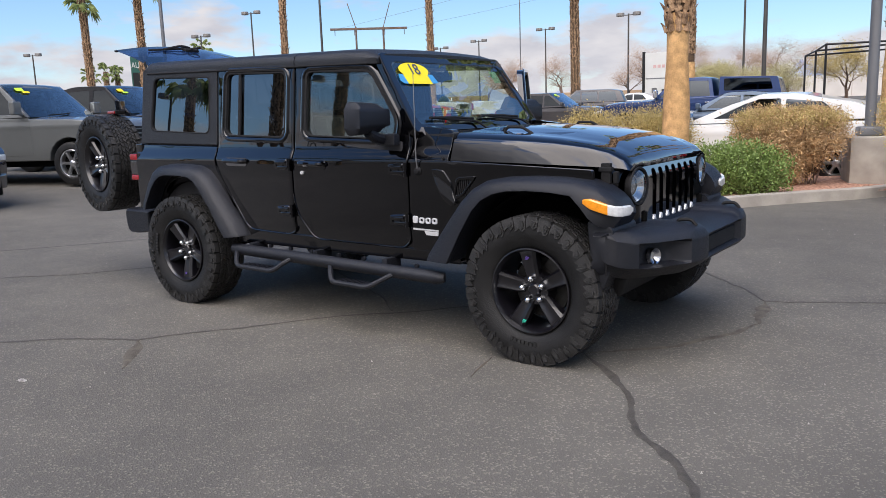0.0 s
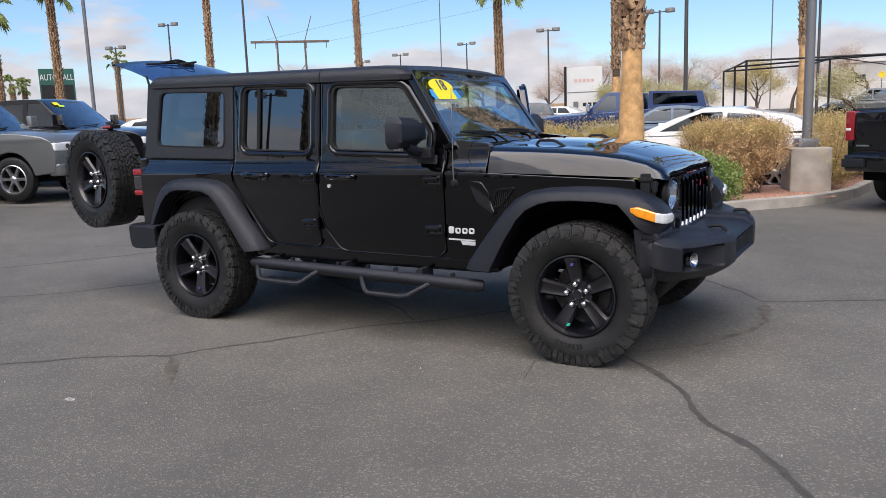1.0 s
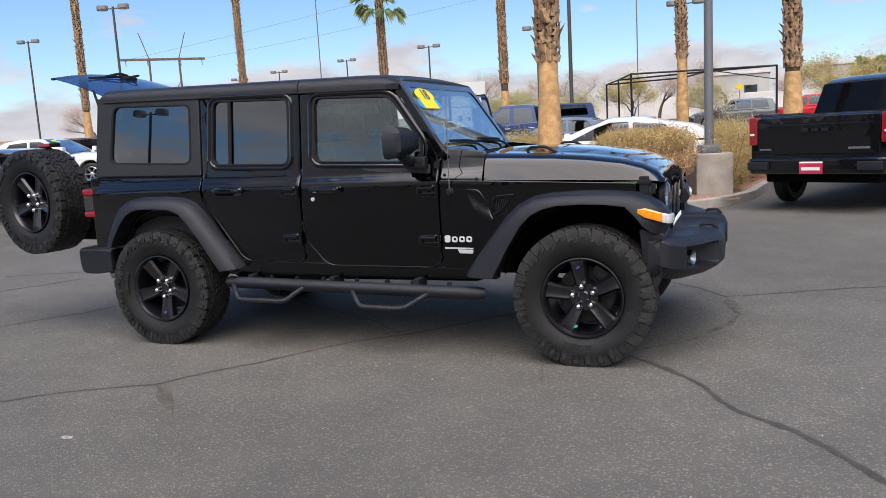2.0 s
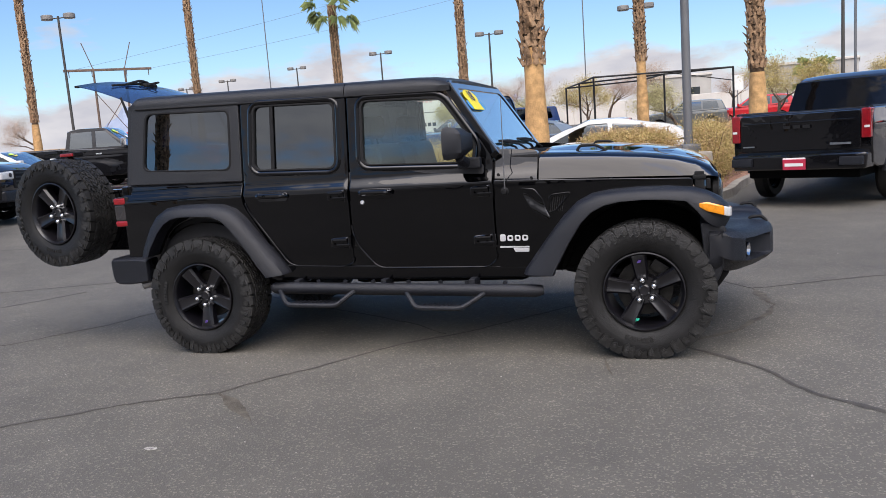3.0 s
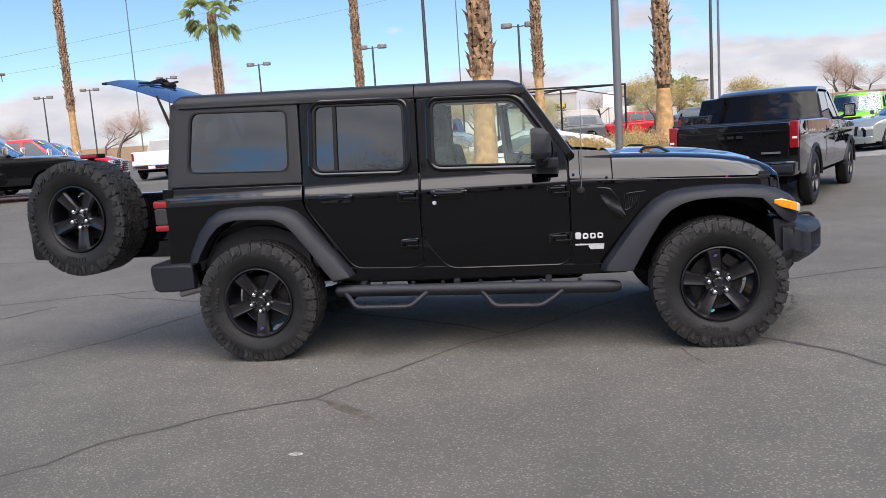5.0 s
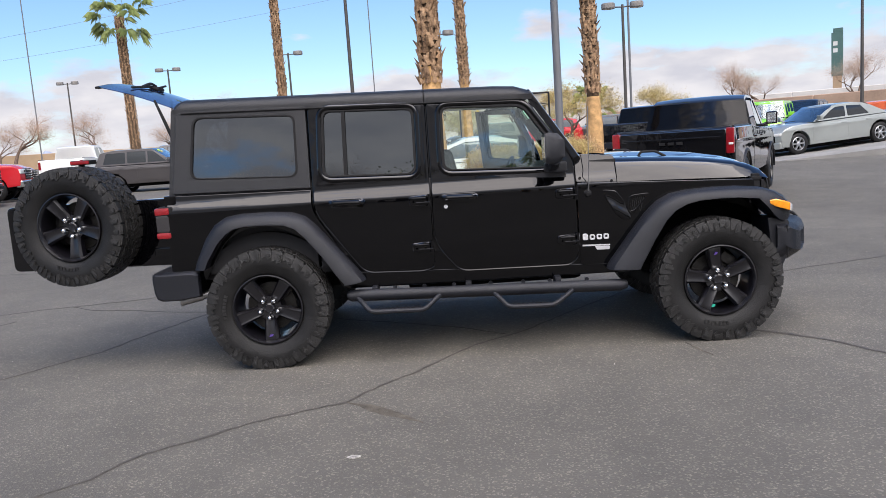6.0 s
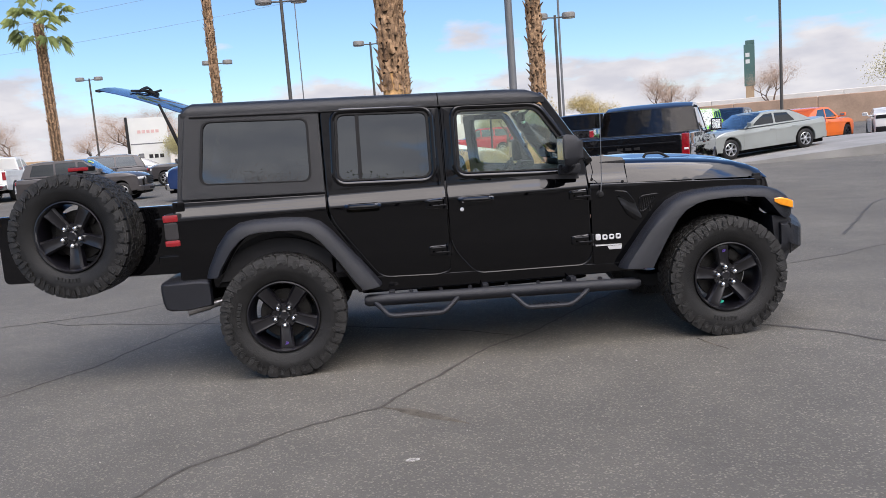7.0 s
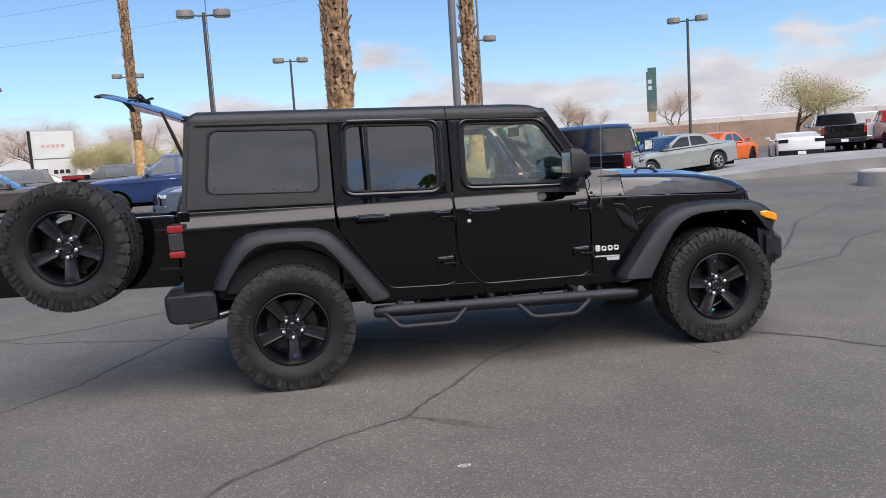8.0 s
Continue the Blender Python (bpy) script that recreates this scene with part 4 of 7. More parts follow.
def rear_bumper():
    rows = []
    for y, x0, x1, z0, z1 in ((-0.880, -0.752, -0.46, 0.502, 0.668), (-0.868, -0.770, -0.455, 0.494, 0.678), (-0.845, -0.780, -0.45, 0.490, 0.684), (-0.70, -0.785, -0.50, 0.488, 0.686), (-0.40, -0.785, -0.58, 0.488, 0.686), (0.0, -0.785, -0.60, 0.488, 0.686)):
        rows.append([Vector((x1, y, z0 + 0.02)), Vector((x1, y, z1 - 0.01)), Vector((x1 - 0.05, y, z1)), Vector((x0 + 0.016, y, z1)), Vector((x0 + 0.002, y, z1 - 0.016)), Vector((x0, y, z1 - 0.06)), Vector((x0 + 0.006, y, z0 + 0.06)), Vector((x0 + 0.020, y, z0 + 0.018)), Vector((x0 + 0.055, y, z0 + 0.002)), Vector((x0 + 0.15, y, z0))])
    return loft(rows + [[Vector((p.x, -p.y, p.z)) for p in r] for r in rows[-2::-1]])


part("rear_bumper", rear_bumper(), TRIM, car, "dark grey plastic rear bumper", 32)

# tail end: opening frame, lamps, raised glass
part("tail_frame", join(box(-0.66, -0.58, -0.79, -0.64, 0.62, 1.20, 0.01), box(-0.66, -0.58, 0.64, 0.79, 0.62, 1.20, 0.01), box(-0.66, -0.56, -0.72, 0.72, 0.60, 0.72, 0.01)), BLACK_PAINT, car)
both_sides("hatch_frame", mapped(box(-0.635, -0.545, -0.76, -0.66, 1.19, 1.77, 0.012), lambda p: Vector((p.x + (p.z - 1.19) * 0.11, p.y * (1 - (p.z - 1.19) * 0.09), p.z))), HARDTOP)
for s in (-1, 1):
    fix = (lambda b: b) if s < 0 else mirrored
    tl = part("tail_light", fix(box(-0.712, -0.60, -0.812, -0.665, 0.908, 1.128, 0.018)), TRIM_DARK, car)
    part("stop_lens", fix(box(-0.726, -0.625, -0.818, -0.675, 1.072, 1.122, 0.014)), RED_LENS, tl, "red lens")
    part("stop_lens", fix(box(-0.726, -0.625, -0.818, -0.675, 0.912, 0.956, 0.014)), RED_LENS, tl, "red lens")
    part("lamp_cover", fix(box(-0.722, -0.63, -0.815, -0.68, 0.958, 1.070, 0.010)), SMOKE_LENS, tl)


def hatch(p):
    """u across, v outwards from the hinge, depth below; the pane bows a little."""
    t = p.z / 0.53
    return Vector((-0.585 - p.z * 0.965, p.x, 1.785 + 0.10 * math.sin(min(1.0, t) * 1.35) + t * 0.085 + 0.055 * (1 - (p.x / 0.61) ** 2) - p.y))


pane = part("hatch_glass", mapped(plate(rounded([(-0.60, 0.0), (0.60, 0.0), (0.61, 0.53), (-0.61, 0.53)], [0.03, 0.03, 0.05, 0.05]), 0.006, cuts_x=(-0.5, -0.4, -0.3, -0.2, -0.1, 0.0, 0.1, 0.2, 0.3, 0.4, 0.5), cuts_z=(0.1, 0.2, 0.3, 0.4)), hatch), GLASS_BLUE, car, "raised tinted rear glass")
part("hatch_trim", mapped(plate(rounded([(-0.612, 0.515), (0.612, 0.515), (0.612, 0.545), (-0.612, 0.545)], 0.01), 0.014, (), 0.003, cuts_x=(-0.4, -0.2, 0.0, 0.2, 0.4)), hatch), TRIM_DARK, pane)
part("rear_wiper", join(mapped(box(-0.07, 0.07, -0.028, 0.0, 0.30, 0.38, 0.012), hatch), mapped(tube(bent([(0.0, -0.03, 0.34), (-0.08, -0.045, 0.345), (-0.16, -0.03, 0.35), (-0.26, -0.016, 0.345)], 0.05), 0.010, 6), hatch), mapped(tube([(-0.06, -0.014, 0.37), (-0.40, -0.012, 0.365)], 0.009, 6), hatch), mapped(tube(bent([(0.05, -0.02, 0.33), (0.10, -0.05, 0.30), (0.02, -0.05, 0.27), (-0.05, -0.02, 0.31)], 0.03), 0.007, 6), hatch)), TRIM_DARK, pane)
for s in (-1, 1):
    part("gas_strut", tube([(-0.585, s * 0.62, 1.50), (-0.65, s * 0.61, 1.68), (-0.715, s * 0.60, 1.85)], [0.012, 0.012, 0.008], 8), TRIM_DARK, pane)
    part("glass_hinge", box(-0.62, -0.53, s * 0.42 - 0.03, s * 0.42 + 0.03, 1.79, 1.825, 0.008), TRIM_DARK, pane)

# open gate with the spare wheel; built along -x from its hinge, outside to -y
GATE = pose(-0.68, -0.575, 0, 0, 0, -8)
gate = new("rear_gate")
gate.parent, gate.matrix_basis = car, GATE
tagged(gate, "black rear gate swung wide open")
part("gate_panel", moved(plate(rounded([(-1.30, 1.175), (-0.02, 1.175), (-0.02, 0.70), (-1.30, 0.70)], 0.05), 0.07, (), 0.012), pose(0, 0, 0)), BLACK_PAINT, gate)
part("spare_carrier", join(box(-0.86, -0.44, -0.10, 0.0, 0.89, 1.15, 0.03), tube([(-0.65, -0.16, 1.02), (-0.65, 0.0, 1.02)], 0.09, 16), tube(bent([(-0.65, -0.03, 1.05), (-0.655, -0.02, 1.38), (-0.62, -0.05, 1.455)], 0.06), 0.022, 8)), TRIM_DARK, gate)
for z in (0.80, 1.06):
    part("gate_hinge", box(-0.16, 0.02, -0.035, 0.0, z - 0.03, z + 0.03, 0.008), BLACK_PAINT, gate)
part("check_strap", join(tube(bent([(0.02, 0.0, 1.16), (0.05, -0.03, 1.10), (0.03, -0.03, 1.03), (0.045, 0.0, 0.98)], 0.03), 0.012, 8), box(0.0, 0.06, -0.02, 0.02, 1.15, 1.18, 0.006)), BADGE, gate, "pale grey gate check strap")
hi = part("high_stop_light", box(-0.685, -0.535, -0.09, 0.0, 1.446, 1.478, 0.008), TRIM_DARK, gate)
part("stop_lens", box(-0.680, -0.540, -0.096, -0.06, 1.450, 1.475, 0.006), RED_LENS, hi, "red lens")

# wheels
for x, turn in ((0.0, 270.0), (3.008, 98.0)):
    off_road_wheel(car, "wheel", pose(x, -0.80, 0.405), turn)
    off_road_wheel(car, "wheel", pose(x, 0.80, 0.405, 0, 0, 180), turn + 40)
for x, z, material in ((3.008 - 0.045, 0.405 - 0.172, GREEN_PAINT_MARK), (3.008 - 0.022, 0.405 + 0.178, PURPLE_MARK), (0.004, 0.405 - 0.180, PURPLE_MARK)):
    part("paint_mark", join(*[moved(box(-0.010, 0.010, -0.0015, 0.0015, -0.0022, 0.0022), pose(x + d * 0.003, -0.80 - 0.1035, z + d * 0.006) @ Matrix.Rotation(radians(12 * d), 4, "Y")) for d in (-1, 0, 1)]), material, car, "dabbed inspection mark on the rim")
off_road_wheel(gate, "spare_wheel", pose(-0.65, -0.13, 1.027), 272.0)

# door mirrors, aerial, vents, badges
for s in (-1, 1):
    fix = (lambda b: b) if s < 0 else mirrored
    shell = loft([[Vector((x, y, z)) for y, z in ((-0.875 + dy, 1.262 + b), (-1.06 + dy * -0.3, 1.255 + b), (-1.085, 1.29), (-1.08, 1.40), (-1.055, 1.437 - b), (-0.895 + dy, 1.430 - b), (-0.872 + dy, 1.40), (-0.868 + dy, 1.30))] for x, b, dy in ((1.885, 0.0, 0.0), (1.91, -0.008, 0.0), (1.965, 0.0, 0.01), (1.995, 0.03, 0.03), (2.005, 0.055, 0.06))])
    mir = part("door_mirror", fix(join(shell, tube([(1.95, -0.79, 1.215), (1.955, -0.90, 1.235), (1.955, -0.96, 1.262)], [0.035, 0.036, 0.03], 10), box(1.90, 2.05, -0.835, -0.775, 1.18, 1.25, 0.015))), TRIM, car, "dark grey door mirror")
    part("mirror_glass", fix(box(1.880, 1.886, -1.06, -0.90, 1.285, 1.42)), CHROME, mir)
aerial = part("aerial", join(tube([(2.185, -0.792, 1.03), (2.19, -0.81, 1.10), (2.20, -0.82, 1.60)], [0.006, 0.0035, 0.0022], 6), ), STEEL, car, "thin steel whip aerial")
part("aerial_base", moved(lathe([(0.001, -0.022), (0.016, -0.020), (0.020, -0.008), (0.026, -0.004), (0.028, 0.01)], 16), Matrix.Translation((2.183, -0.787, 1.026))), TRIM_DARK, aerial)
for s in (-1, 1):
    fix = (lambda b: b) if s < 0 else mirrored
    vent = part("wing_vent", fix(side(rounded([(2.46, 0.995), (2.60, 1.005), (2.50, 0.885), (2.43, 0.855)], 0.03), 0.02, (rounded([(2.475, 0.978), (2.57, 0.985), (2.497, 0.90), (2.45, 0.885)], 0.02),), 0.004, proud=0.012)), BLACK_PAINT, car)
    part("vent_mesh", fix(join(*[side([(2.455 + k * 0.014, 0.985), (2.459 + k * 0.014, 0.985), (2.449 + k * 0.012, 0.885), (2.445 + k * 0.012, 0.885)], 0.006, (), 0, proud=0.004, cut=False) for k in range(8)])), TRIM_DARK, vent)
    scoop = plate(rounded([(2.27, 1.045), (2.37, 1.035), (2.42, 0.965), (2.44, 0.90), (2.468, 0.845), (2.425, 0.825), (2.36, 0.875)], 0.02), 0.03, (), 0.006, 2, [2.28 + k * 0.02 for k in range(10)], [0.83 + k * 0.015 for k in range(15)])
    part("vent_duct", fix(mapped(scoop, lambda p: Vector((p.x, -skin(p.x, p.z) - 0.002 - 0.10 * max(0.0, 1.045 - p.z) * 1.1 - 0.0035 * math.sin(p.z * 55 + p.x * 38) + p.y, p.z)))), BLACK_PAINT, car)
    badge = part("badge", fix(join(*[side(rounded([(2.135 + k * 0.047, 0.757 - (0.008 if k else 0)), (2.172 + k * 0.047, 0.755 - (0.008 if k else 0)), (2.172 + k * 0.047, 0.712), (2.135 + k * 0.047, 0.712)], 0.012), 0.012, () if k in (0,) else (rounded([(2.146 + k * 0.047, 0.740), (2.162 + k * 0.047, 0.740), (2.162 + k * 0.047, 0.724), (2.146 + k * 0.047, 0.724)], 0.004),), 0.003, proud=0.008, cut=False) for k in range(4)])), BADGE, car, "raised silver maker's badge")
    part("badge_strip", fix(join(side(rounded([(2.133, 0.682), (2.318, 0.676), (2.318, 0.668), (2.133, 0.672)], 0.002), 0.008, (), 0, proud=0.006, cut=False), side(rounded([(2.215, 0.668), (2.318, 0.664), (2.314, 0.640), (2.228, 0.642)], 0.006), 0.008, (), 0.002, proud=0.006, cut=False))), BADGE, badge, "silver model strip")
    for bx, bz in ((2.35, 1.10), (2.14, 1.13)):
        part("body_bolt", fix(disc((bx, -skin(bx, bz) + 0.012, bz), 0.009, 0.012, 6)), TRIM_DARK, car)

# cabin
cab = part("cabin_floor", join(box(-0.55, 2.25, -0.70, 0.70, 0.60, 0.64), box(2.10, 2.16, -0.70, 0.70, 0.62, 1.12)), CABIN, car)
for dims in ((0.36, 2.05, -0.765, -0.745, 0.64, 1.20, 0.008), (0.36, 1.10, 0.745, 0.765, 0.64, 1.20, 0.008), (-0.56, 0.34, -0.75, -0.72, 0.64, 1.24, 0.01), (-0.56, 0.34, 0.72, 0.75, 0.64, 1.24, 0.01)):
    part("door_card", box(*dims), CABIN, car)
part("dashboard", join(box(1.82, 2.14, -0.70, 0.70, 0.92, 1.22, 0.04), box(1.78, 1.86, -0.16, 0.16, 0.92, 1.20, 0.02), box(1.84, 1.95, 0.24, 0.52, 1.19, 1.265, 0.03)), CABIN, car)
wheel = lathe([(0.185 + 0.016 * math.cos(2 * math.pi * k / 10), 0.016 * math.sin(2 * math.pi * k / 10)) for k in range(11)], 32)
part("steering_wheel", moved(join(wheel, box(-0.17, 0.17, -0.01, 0.015, -0.025, 0.025, 0.008), box(-0.025, 0.025, -0.01, 0.015, -0.17, 0.0, 0.008), ball((0, 0, 0), 0.07, 2, (1, 0.5, 0.8))), pose(1.70, 0.38, 1.10) @ Matrix.Rotation(radians(-90), 4, "Z") @ Matrix.Rotation(radians(-25), 4, "X")), CABIN, car)
for y in (-0.37, 0.37):
    for x in (1.36, 0.30):
        cushion = box(x - 0.05, x + 0.48, y - 0.25, y + 0.25, 0.78, 0.92, 0.05, 3)
        back = mapped(box(x - 0.12, x + 0.04, y - 0.235, y + 0.235, 0.86, 1.37, 0.05, 3), lambda p: Vector((p.x - (p.z - 0.86) * 0.22, p.y * 1.0, p.z)))
        seat = part("seat", join(cushion, back), SEAT, car)
        part("headrest", join(box(x - 0.25, x - 0.14, y - 0.13, y + 0.13, 1.41, 1.57, 0.045, 3), tube([(x - 0.17, y - 0.05, 1.34), (x - 0.19, y - 0.05, 1.44)], 0.008, 6), tube([(x - 0.17, y + 0.05, 1.34), (x - 0.19, y + 0.05, 1.44)], 0.008, 6)), SEAT, seat)
bars = []
for s in (-1, 1):
    bars.append(tube(bent([(1.78, s * 0.62, 1.70), (1.15, s * 0.62, 1.735), (0.30, s * 0.62, 1.75), (-0.38, s * 0.62, 1.70), (-0.50, s * 0.64, 1.20)], 0.1), 0.035, 8))
    bars.append(tube([(1.13, s * 0.66, 0.95), (1.13, s * 0.62, 1.735)], 0.045, 8))
bars += [tube([(1.13, -0.62, 1.73), (1.13, 0.62, 1.73)], 0.035, 8), tube([(0.05, -0.62, 1.74), (0.05, 0.62, 1.74)], 0.03, 8)]
part("roll_bar", join(*bars), CABIN, car)
part("rear_view_mirror", join(box(1.80, 1.825, -0.12, 0.12, 1.57, 1.64, 0.012), tube([(1.83, 0, 1.62), (1.88, 0, 1.66)], 0.01, 6)), TRIM_DARK, car)

# price stickers inside the windscreen
oval = [(-0.44 + 0.150 * math.cos(2 * math.pi * k / 32), 0.120 + 0.058 * math.sin(2 * math.pi * k / 32)) for k in range(32)]
stick = part("windscreen_sticker", mapped(moved(plate(oval, 0.002), pose(0, -0.004, 0)), on_screen), YELLOW_STICKER, wsf, "yellow oval sticker reading 18")
part("sticker_tag", mapped(moved(plate([(-0.615, 0.150), (-0.265, 0.150), (-0.245, 0.215), (-0.32, 0.222), (-0.60, 0.222), (-0.63, 0.200)], 0.002), pose(0, -0.002, 0)), on_screen), BLUE_STICKER, stick)
part("sticker_label", mapped(moved(plate([(-0.575, 0.155), (-0.325, 0.155), (-0.315, 0.225), (-0.565, 0.225)], 0.002), pose(0, -0.0045, 0)), on_screen), YELLOW_STICKER, stick)


def lettering(text, size, depth=0.001):
    cu = bpy.data.curves.new("lettering", "FONT")
    cu.body, cu.size, cu.extrude, cu.align_x, cu.align_y = text, size, depth, "CENTER", "CENTER"
    ob = bpy.data.objects.new("lettering", cu)
    scene.collection.objects.link(ob)
    bpy.context.view_layer.update()
    me = bpy.data.meshes.new_from_object(ob.evaluated_get(bpy.context.evaluated_depsgraph_get()))
    bpy.data.objects.remove(ob)
    bm = bmesh.new()
    bm.from_mesh(me)
    bpy.data.meshes.remove(me)
    return bm


part("sticker_number", mapped(lettering("18", 0.115), lambda p: on_screen(Vector((-0.44 + p.x, -0.007 - p.z, 0.118 - p.y)))), DARK_INK, stick)
part("windscreen_note", mapped(moved(plate([(0.50, 0.09), (0.59, 0.09), (0.595, 0.19), (0.505, 0.19)], 0.002), pose(0, 0.02, 0)), on_screen), surface("pale_green_note", (0.45, 0.75, 0.55), rough=0.6), wsf, "pale green note")

# ---- parked vehicles ----
GREEN_STICKER = surface("lime_price_sticker", (0.55, 0.85, 0.05), rough=0.5, vary=0.05)
PAINTS = {}


def car_paint(name, color, flake=0.0):
    if name not in PAINTS:
        PAINTS[name] = paint(name + "_paint", color, flake)
    return PAINTS[name]


ROAD_WHEEL = {}


def road_wheel(parent, m, radius, dark=False):
    """Tyre and six-spoke rim of a parked car; one mesh serves all wheels of a size."""
    hub = new("wheel")
    hub.parent, hub.matrix_basis = parent, m
    key = (radius, dark)
    if key in ROAD_WHEEL:
        for nm, like in ROAD_WHEEL[key]:
            share(nm, like, hub, Matrix())
        return
    w, r = 0.11, radius
    ri = r * 0.64
    ty = part("tyre", lathe([(ri, -w * 0.8), (ri + 0.02, -w), (r - 0.05, -w), (r - 0.012, -w * 0.8), (r, -w * 0.5), (r, w * 0.5), (r - 0.05, w), (ri, w * 0.8)], 40), RUBBER, hub)
    spokes = []
    for k in range(6):
        a = 2 * math.pi * k / 6
        row = [[Vector((q, -w * 0.75 + dp, -wd)), Vector((q, -w * 0.85, -wd * 0.6)), Vector((q, -w * 0.85, wd * 0.6)), Vector((q, -w * 0.75 + dp, wd))] for q, wd, dp in ((0.05, 0.030, 0.05), (ri * 0.6, 0.028, 0.04), (ri, 0.045, 0.05))]
        spokes.append(moved(loft(row), Matrix.Rotation(a, 4, "Y")))
    rim = part("rim", join(lathe([(ri + 0.005, -w * 0.85), (ri - 0.01, -w * 0.95), (ri - 0.025, -w * 0.7), (ri - 0.03, w * 0.6)], 40), lathe([(0.001, -w * 0.9), (0.04, -w * 0.9), (0.065, -w * 0.75), (0.07, 0)], 20), *spokes), RIM_BLACK if dark else ALLOY, hub)
    back = part("brake", lathe([(0.06, -0.01), (ri * 0.85, -0.01), (ri * 0.85, 0.02)], 24), UNDER, hub)
    ROAD_WHEEL[key] = [("tyre", ty), ("rim", rim), ("brake", back)]


def arch_points(cx, r, z0, n=10):
    """The wheel arch from its front foot over the top to its rear foot, with the wheel's centre at z0."""
    a0 = math.asin(max(-1, min(1, (BOTTOM - z0) / r)))
    return [(cx + r * math.cos(a), z0 + r * math.sin(a)) for a in (a0 + (math.pi - 2 * a0) * k / n for k in range(n + 1))]


BOTTOM = 0.36


def slice_y(bm, ys):
    """Splits a mesh at some widths, so that it can be bowed across."""
    for y in ys:
        bmesh.ops.bisect_plane(bm, geom=bm.verts[:] + bm.edges[:] + bm.faces[:], plane_co=(0, y, 0), plane_no=(0, 1, 0))
    return bm


CAR_SEAT = {}


def vehicle(name, at, heading, label, category, color, L, W, H, base, front_over, belt, hood_z, cab, windows, bed=False, wheel_r=0.37, dark_rims=False, tail=RED_LENS, group="", sticker=None, bumper=None, rear_z=None, lower=0.36, size=1.0, chrome_grille=False, paper=False):
    """A parked car. x runs forwards, the origin lies on the ground below the middle of the wheelbase.
    cab: the glasshouse in side view, from its rear foot over the roof to the foot of the windscreen."""
    global BOTTOM
    BOTTOM = lower
    root = thing(name, pose(at[0], at[1], rise(*at), 0, 0, heading) @ Matrix.Scale(size, 4), label, category, group)
    fx, rx = base / 2, -base / 2
    front, back = fx + front_over, fx + front_over - L
    rz = rear_z or belt
    ar = wheel_r + 0.075
    half = W / 2
    screen_x = cab[-1][0]
    top_line = [(back + 0.06, lower + 0.08), (back, lower + 0.28), (back + 0.02, rz - 0.10), (back + 0.09, rz), (cab[0][0], rz if bed else belt), (screen_x, belt), (screen_x + 0.10, hood_z + 0.035), (screen_x * 0.45 + front * 0.55, hood_z + 0.015), (front - 0.26, hood_z - 0.055), (front - 0.03, hood_z - 0.20), (front, lower + 0.30), (front - 0.05, lower + 0.03)]
    soft = rounded(top_line, [0.02, 0.10, 0.06, 0.05, 0.01, 0.05, 0.05, 0.25, 0.18, 0.12, 0.12, 0.04], 3)
    outline = soft + [(fx + ar + 0.03, lower)] + arch_points(fx, ar, wheel_r) + arch_points(rx, ar, wheel_r) + [(back + 0.3, lower + 0.02)]

    def squeeze(p):
        """Bows the nose, tail and bonnet across and draws the flanks in above and below the shoulder."""
        u = abs(p.y) / half
        n = max(0.0, (p.x - (front - 0.85)) / 0.85)
        t = max(0.0, ((back + 0.7) - p.x) / 0.7)
        k = 1.0 - 0.05 * n * n - 0.03 * t * t
        k -= (0.05 if bed else 0.13) * max(0.0, p.z - (belt - 0.14))
        k -= 0.09 * max(0.0, (lower + 0.24) - p.z)
        k += 0.012 * math.exp(-((p.z - (belt - 0.16)) / 0.07) ** 2)
        x = p.x - (0.13 if bed else 0.30) * n * u ** 2.4 + (0.05 if bed else 0.16) * t * u ** 2.6
        z = p.z
        if p.x > screen_x - 0.1 and p.z > belt - 0.25:
            z -= 0.075 * max(0.0, u - 0.35) ** 1.6 * min(1.0, (p.z - belt + 0.25) / 0.2) - 0.012 * (0.25 < u < 0.75)
        elif not bed and p.z > rz - 0.2:
            z -= 0.05 * max(0.0, u - 0.4) ** 1.6
        return Vector((x, p.y * k, z))

    cx = [front - d for d in (0.08, 0.2, 0.4, 0.62, 0.85)] + [screen_x + 0.3] + [back + d for d in (0.1, 0.3, 0.7)]
    cz = (lower + 0.12, lower + 0.24, belt - 0.26, belt - 0.20, belt - 0.16, belt - 0.12, belt - 0.05)
    colour = car_paint(*color)
    body_bm = slice_y(moved(plate(outline, W, (), 0.05, 3, cx, cz, True), pose(0, -half, 0)), [f * half for f in (-0.86, -0.72, -0.5, -0.25, 0.0, 0.25, 0.5, 0.72, 0.86)])
    part("body", mapped(body_bm, squeeze), colour, root, sharp=38)
    part("underbody", box(back + 0.15, front - 0.14, -half + 0.22, half - 0.22, lower - 0.12, lower + 0.45, 0.03), UNDER, root)
    # glasshouse: flanks lean in, the panes at both ends bow
    roof_z = max(z for _, z in cab)
    mid_x = (cab[0][0] + screen_x) / 2
    lean = 0.22

    def house(p):
        u = abs(p.y) / half
        h = max(0.0, p.z - belt)
        k = (half - 0.05) / half * (1 - lean * h / half)
        fwd = (p.x - mid_x) / max(0.1, screen_x - mid_x)
        x = p.x - (0.14 * u * u * max(0.0, fwd) if fwd > 0 else -0.10 * u * u * min(1.0, -fwd))
        z = p.z - (0.055 * max(0.0, u - 0.3) ** 2 if p.z > roof_z - 0.12 else 0.0)
        return Vector((x, p.y * k, z))

    side_line = rounded(cab, [0.02] + [0.12] * (len(cab) - 2) + [0.02])
    zs = (belt + 0.12, belt + 0.3, roof_z - 0.1)
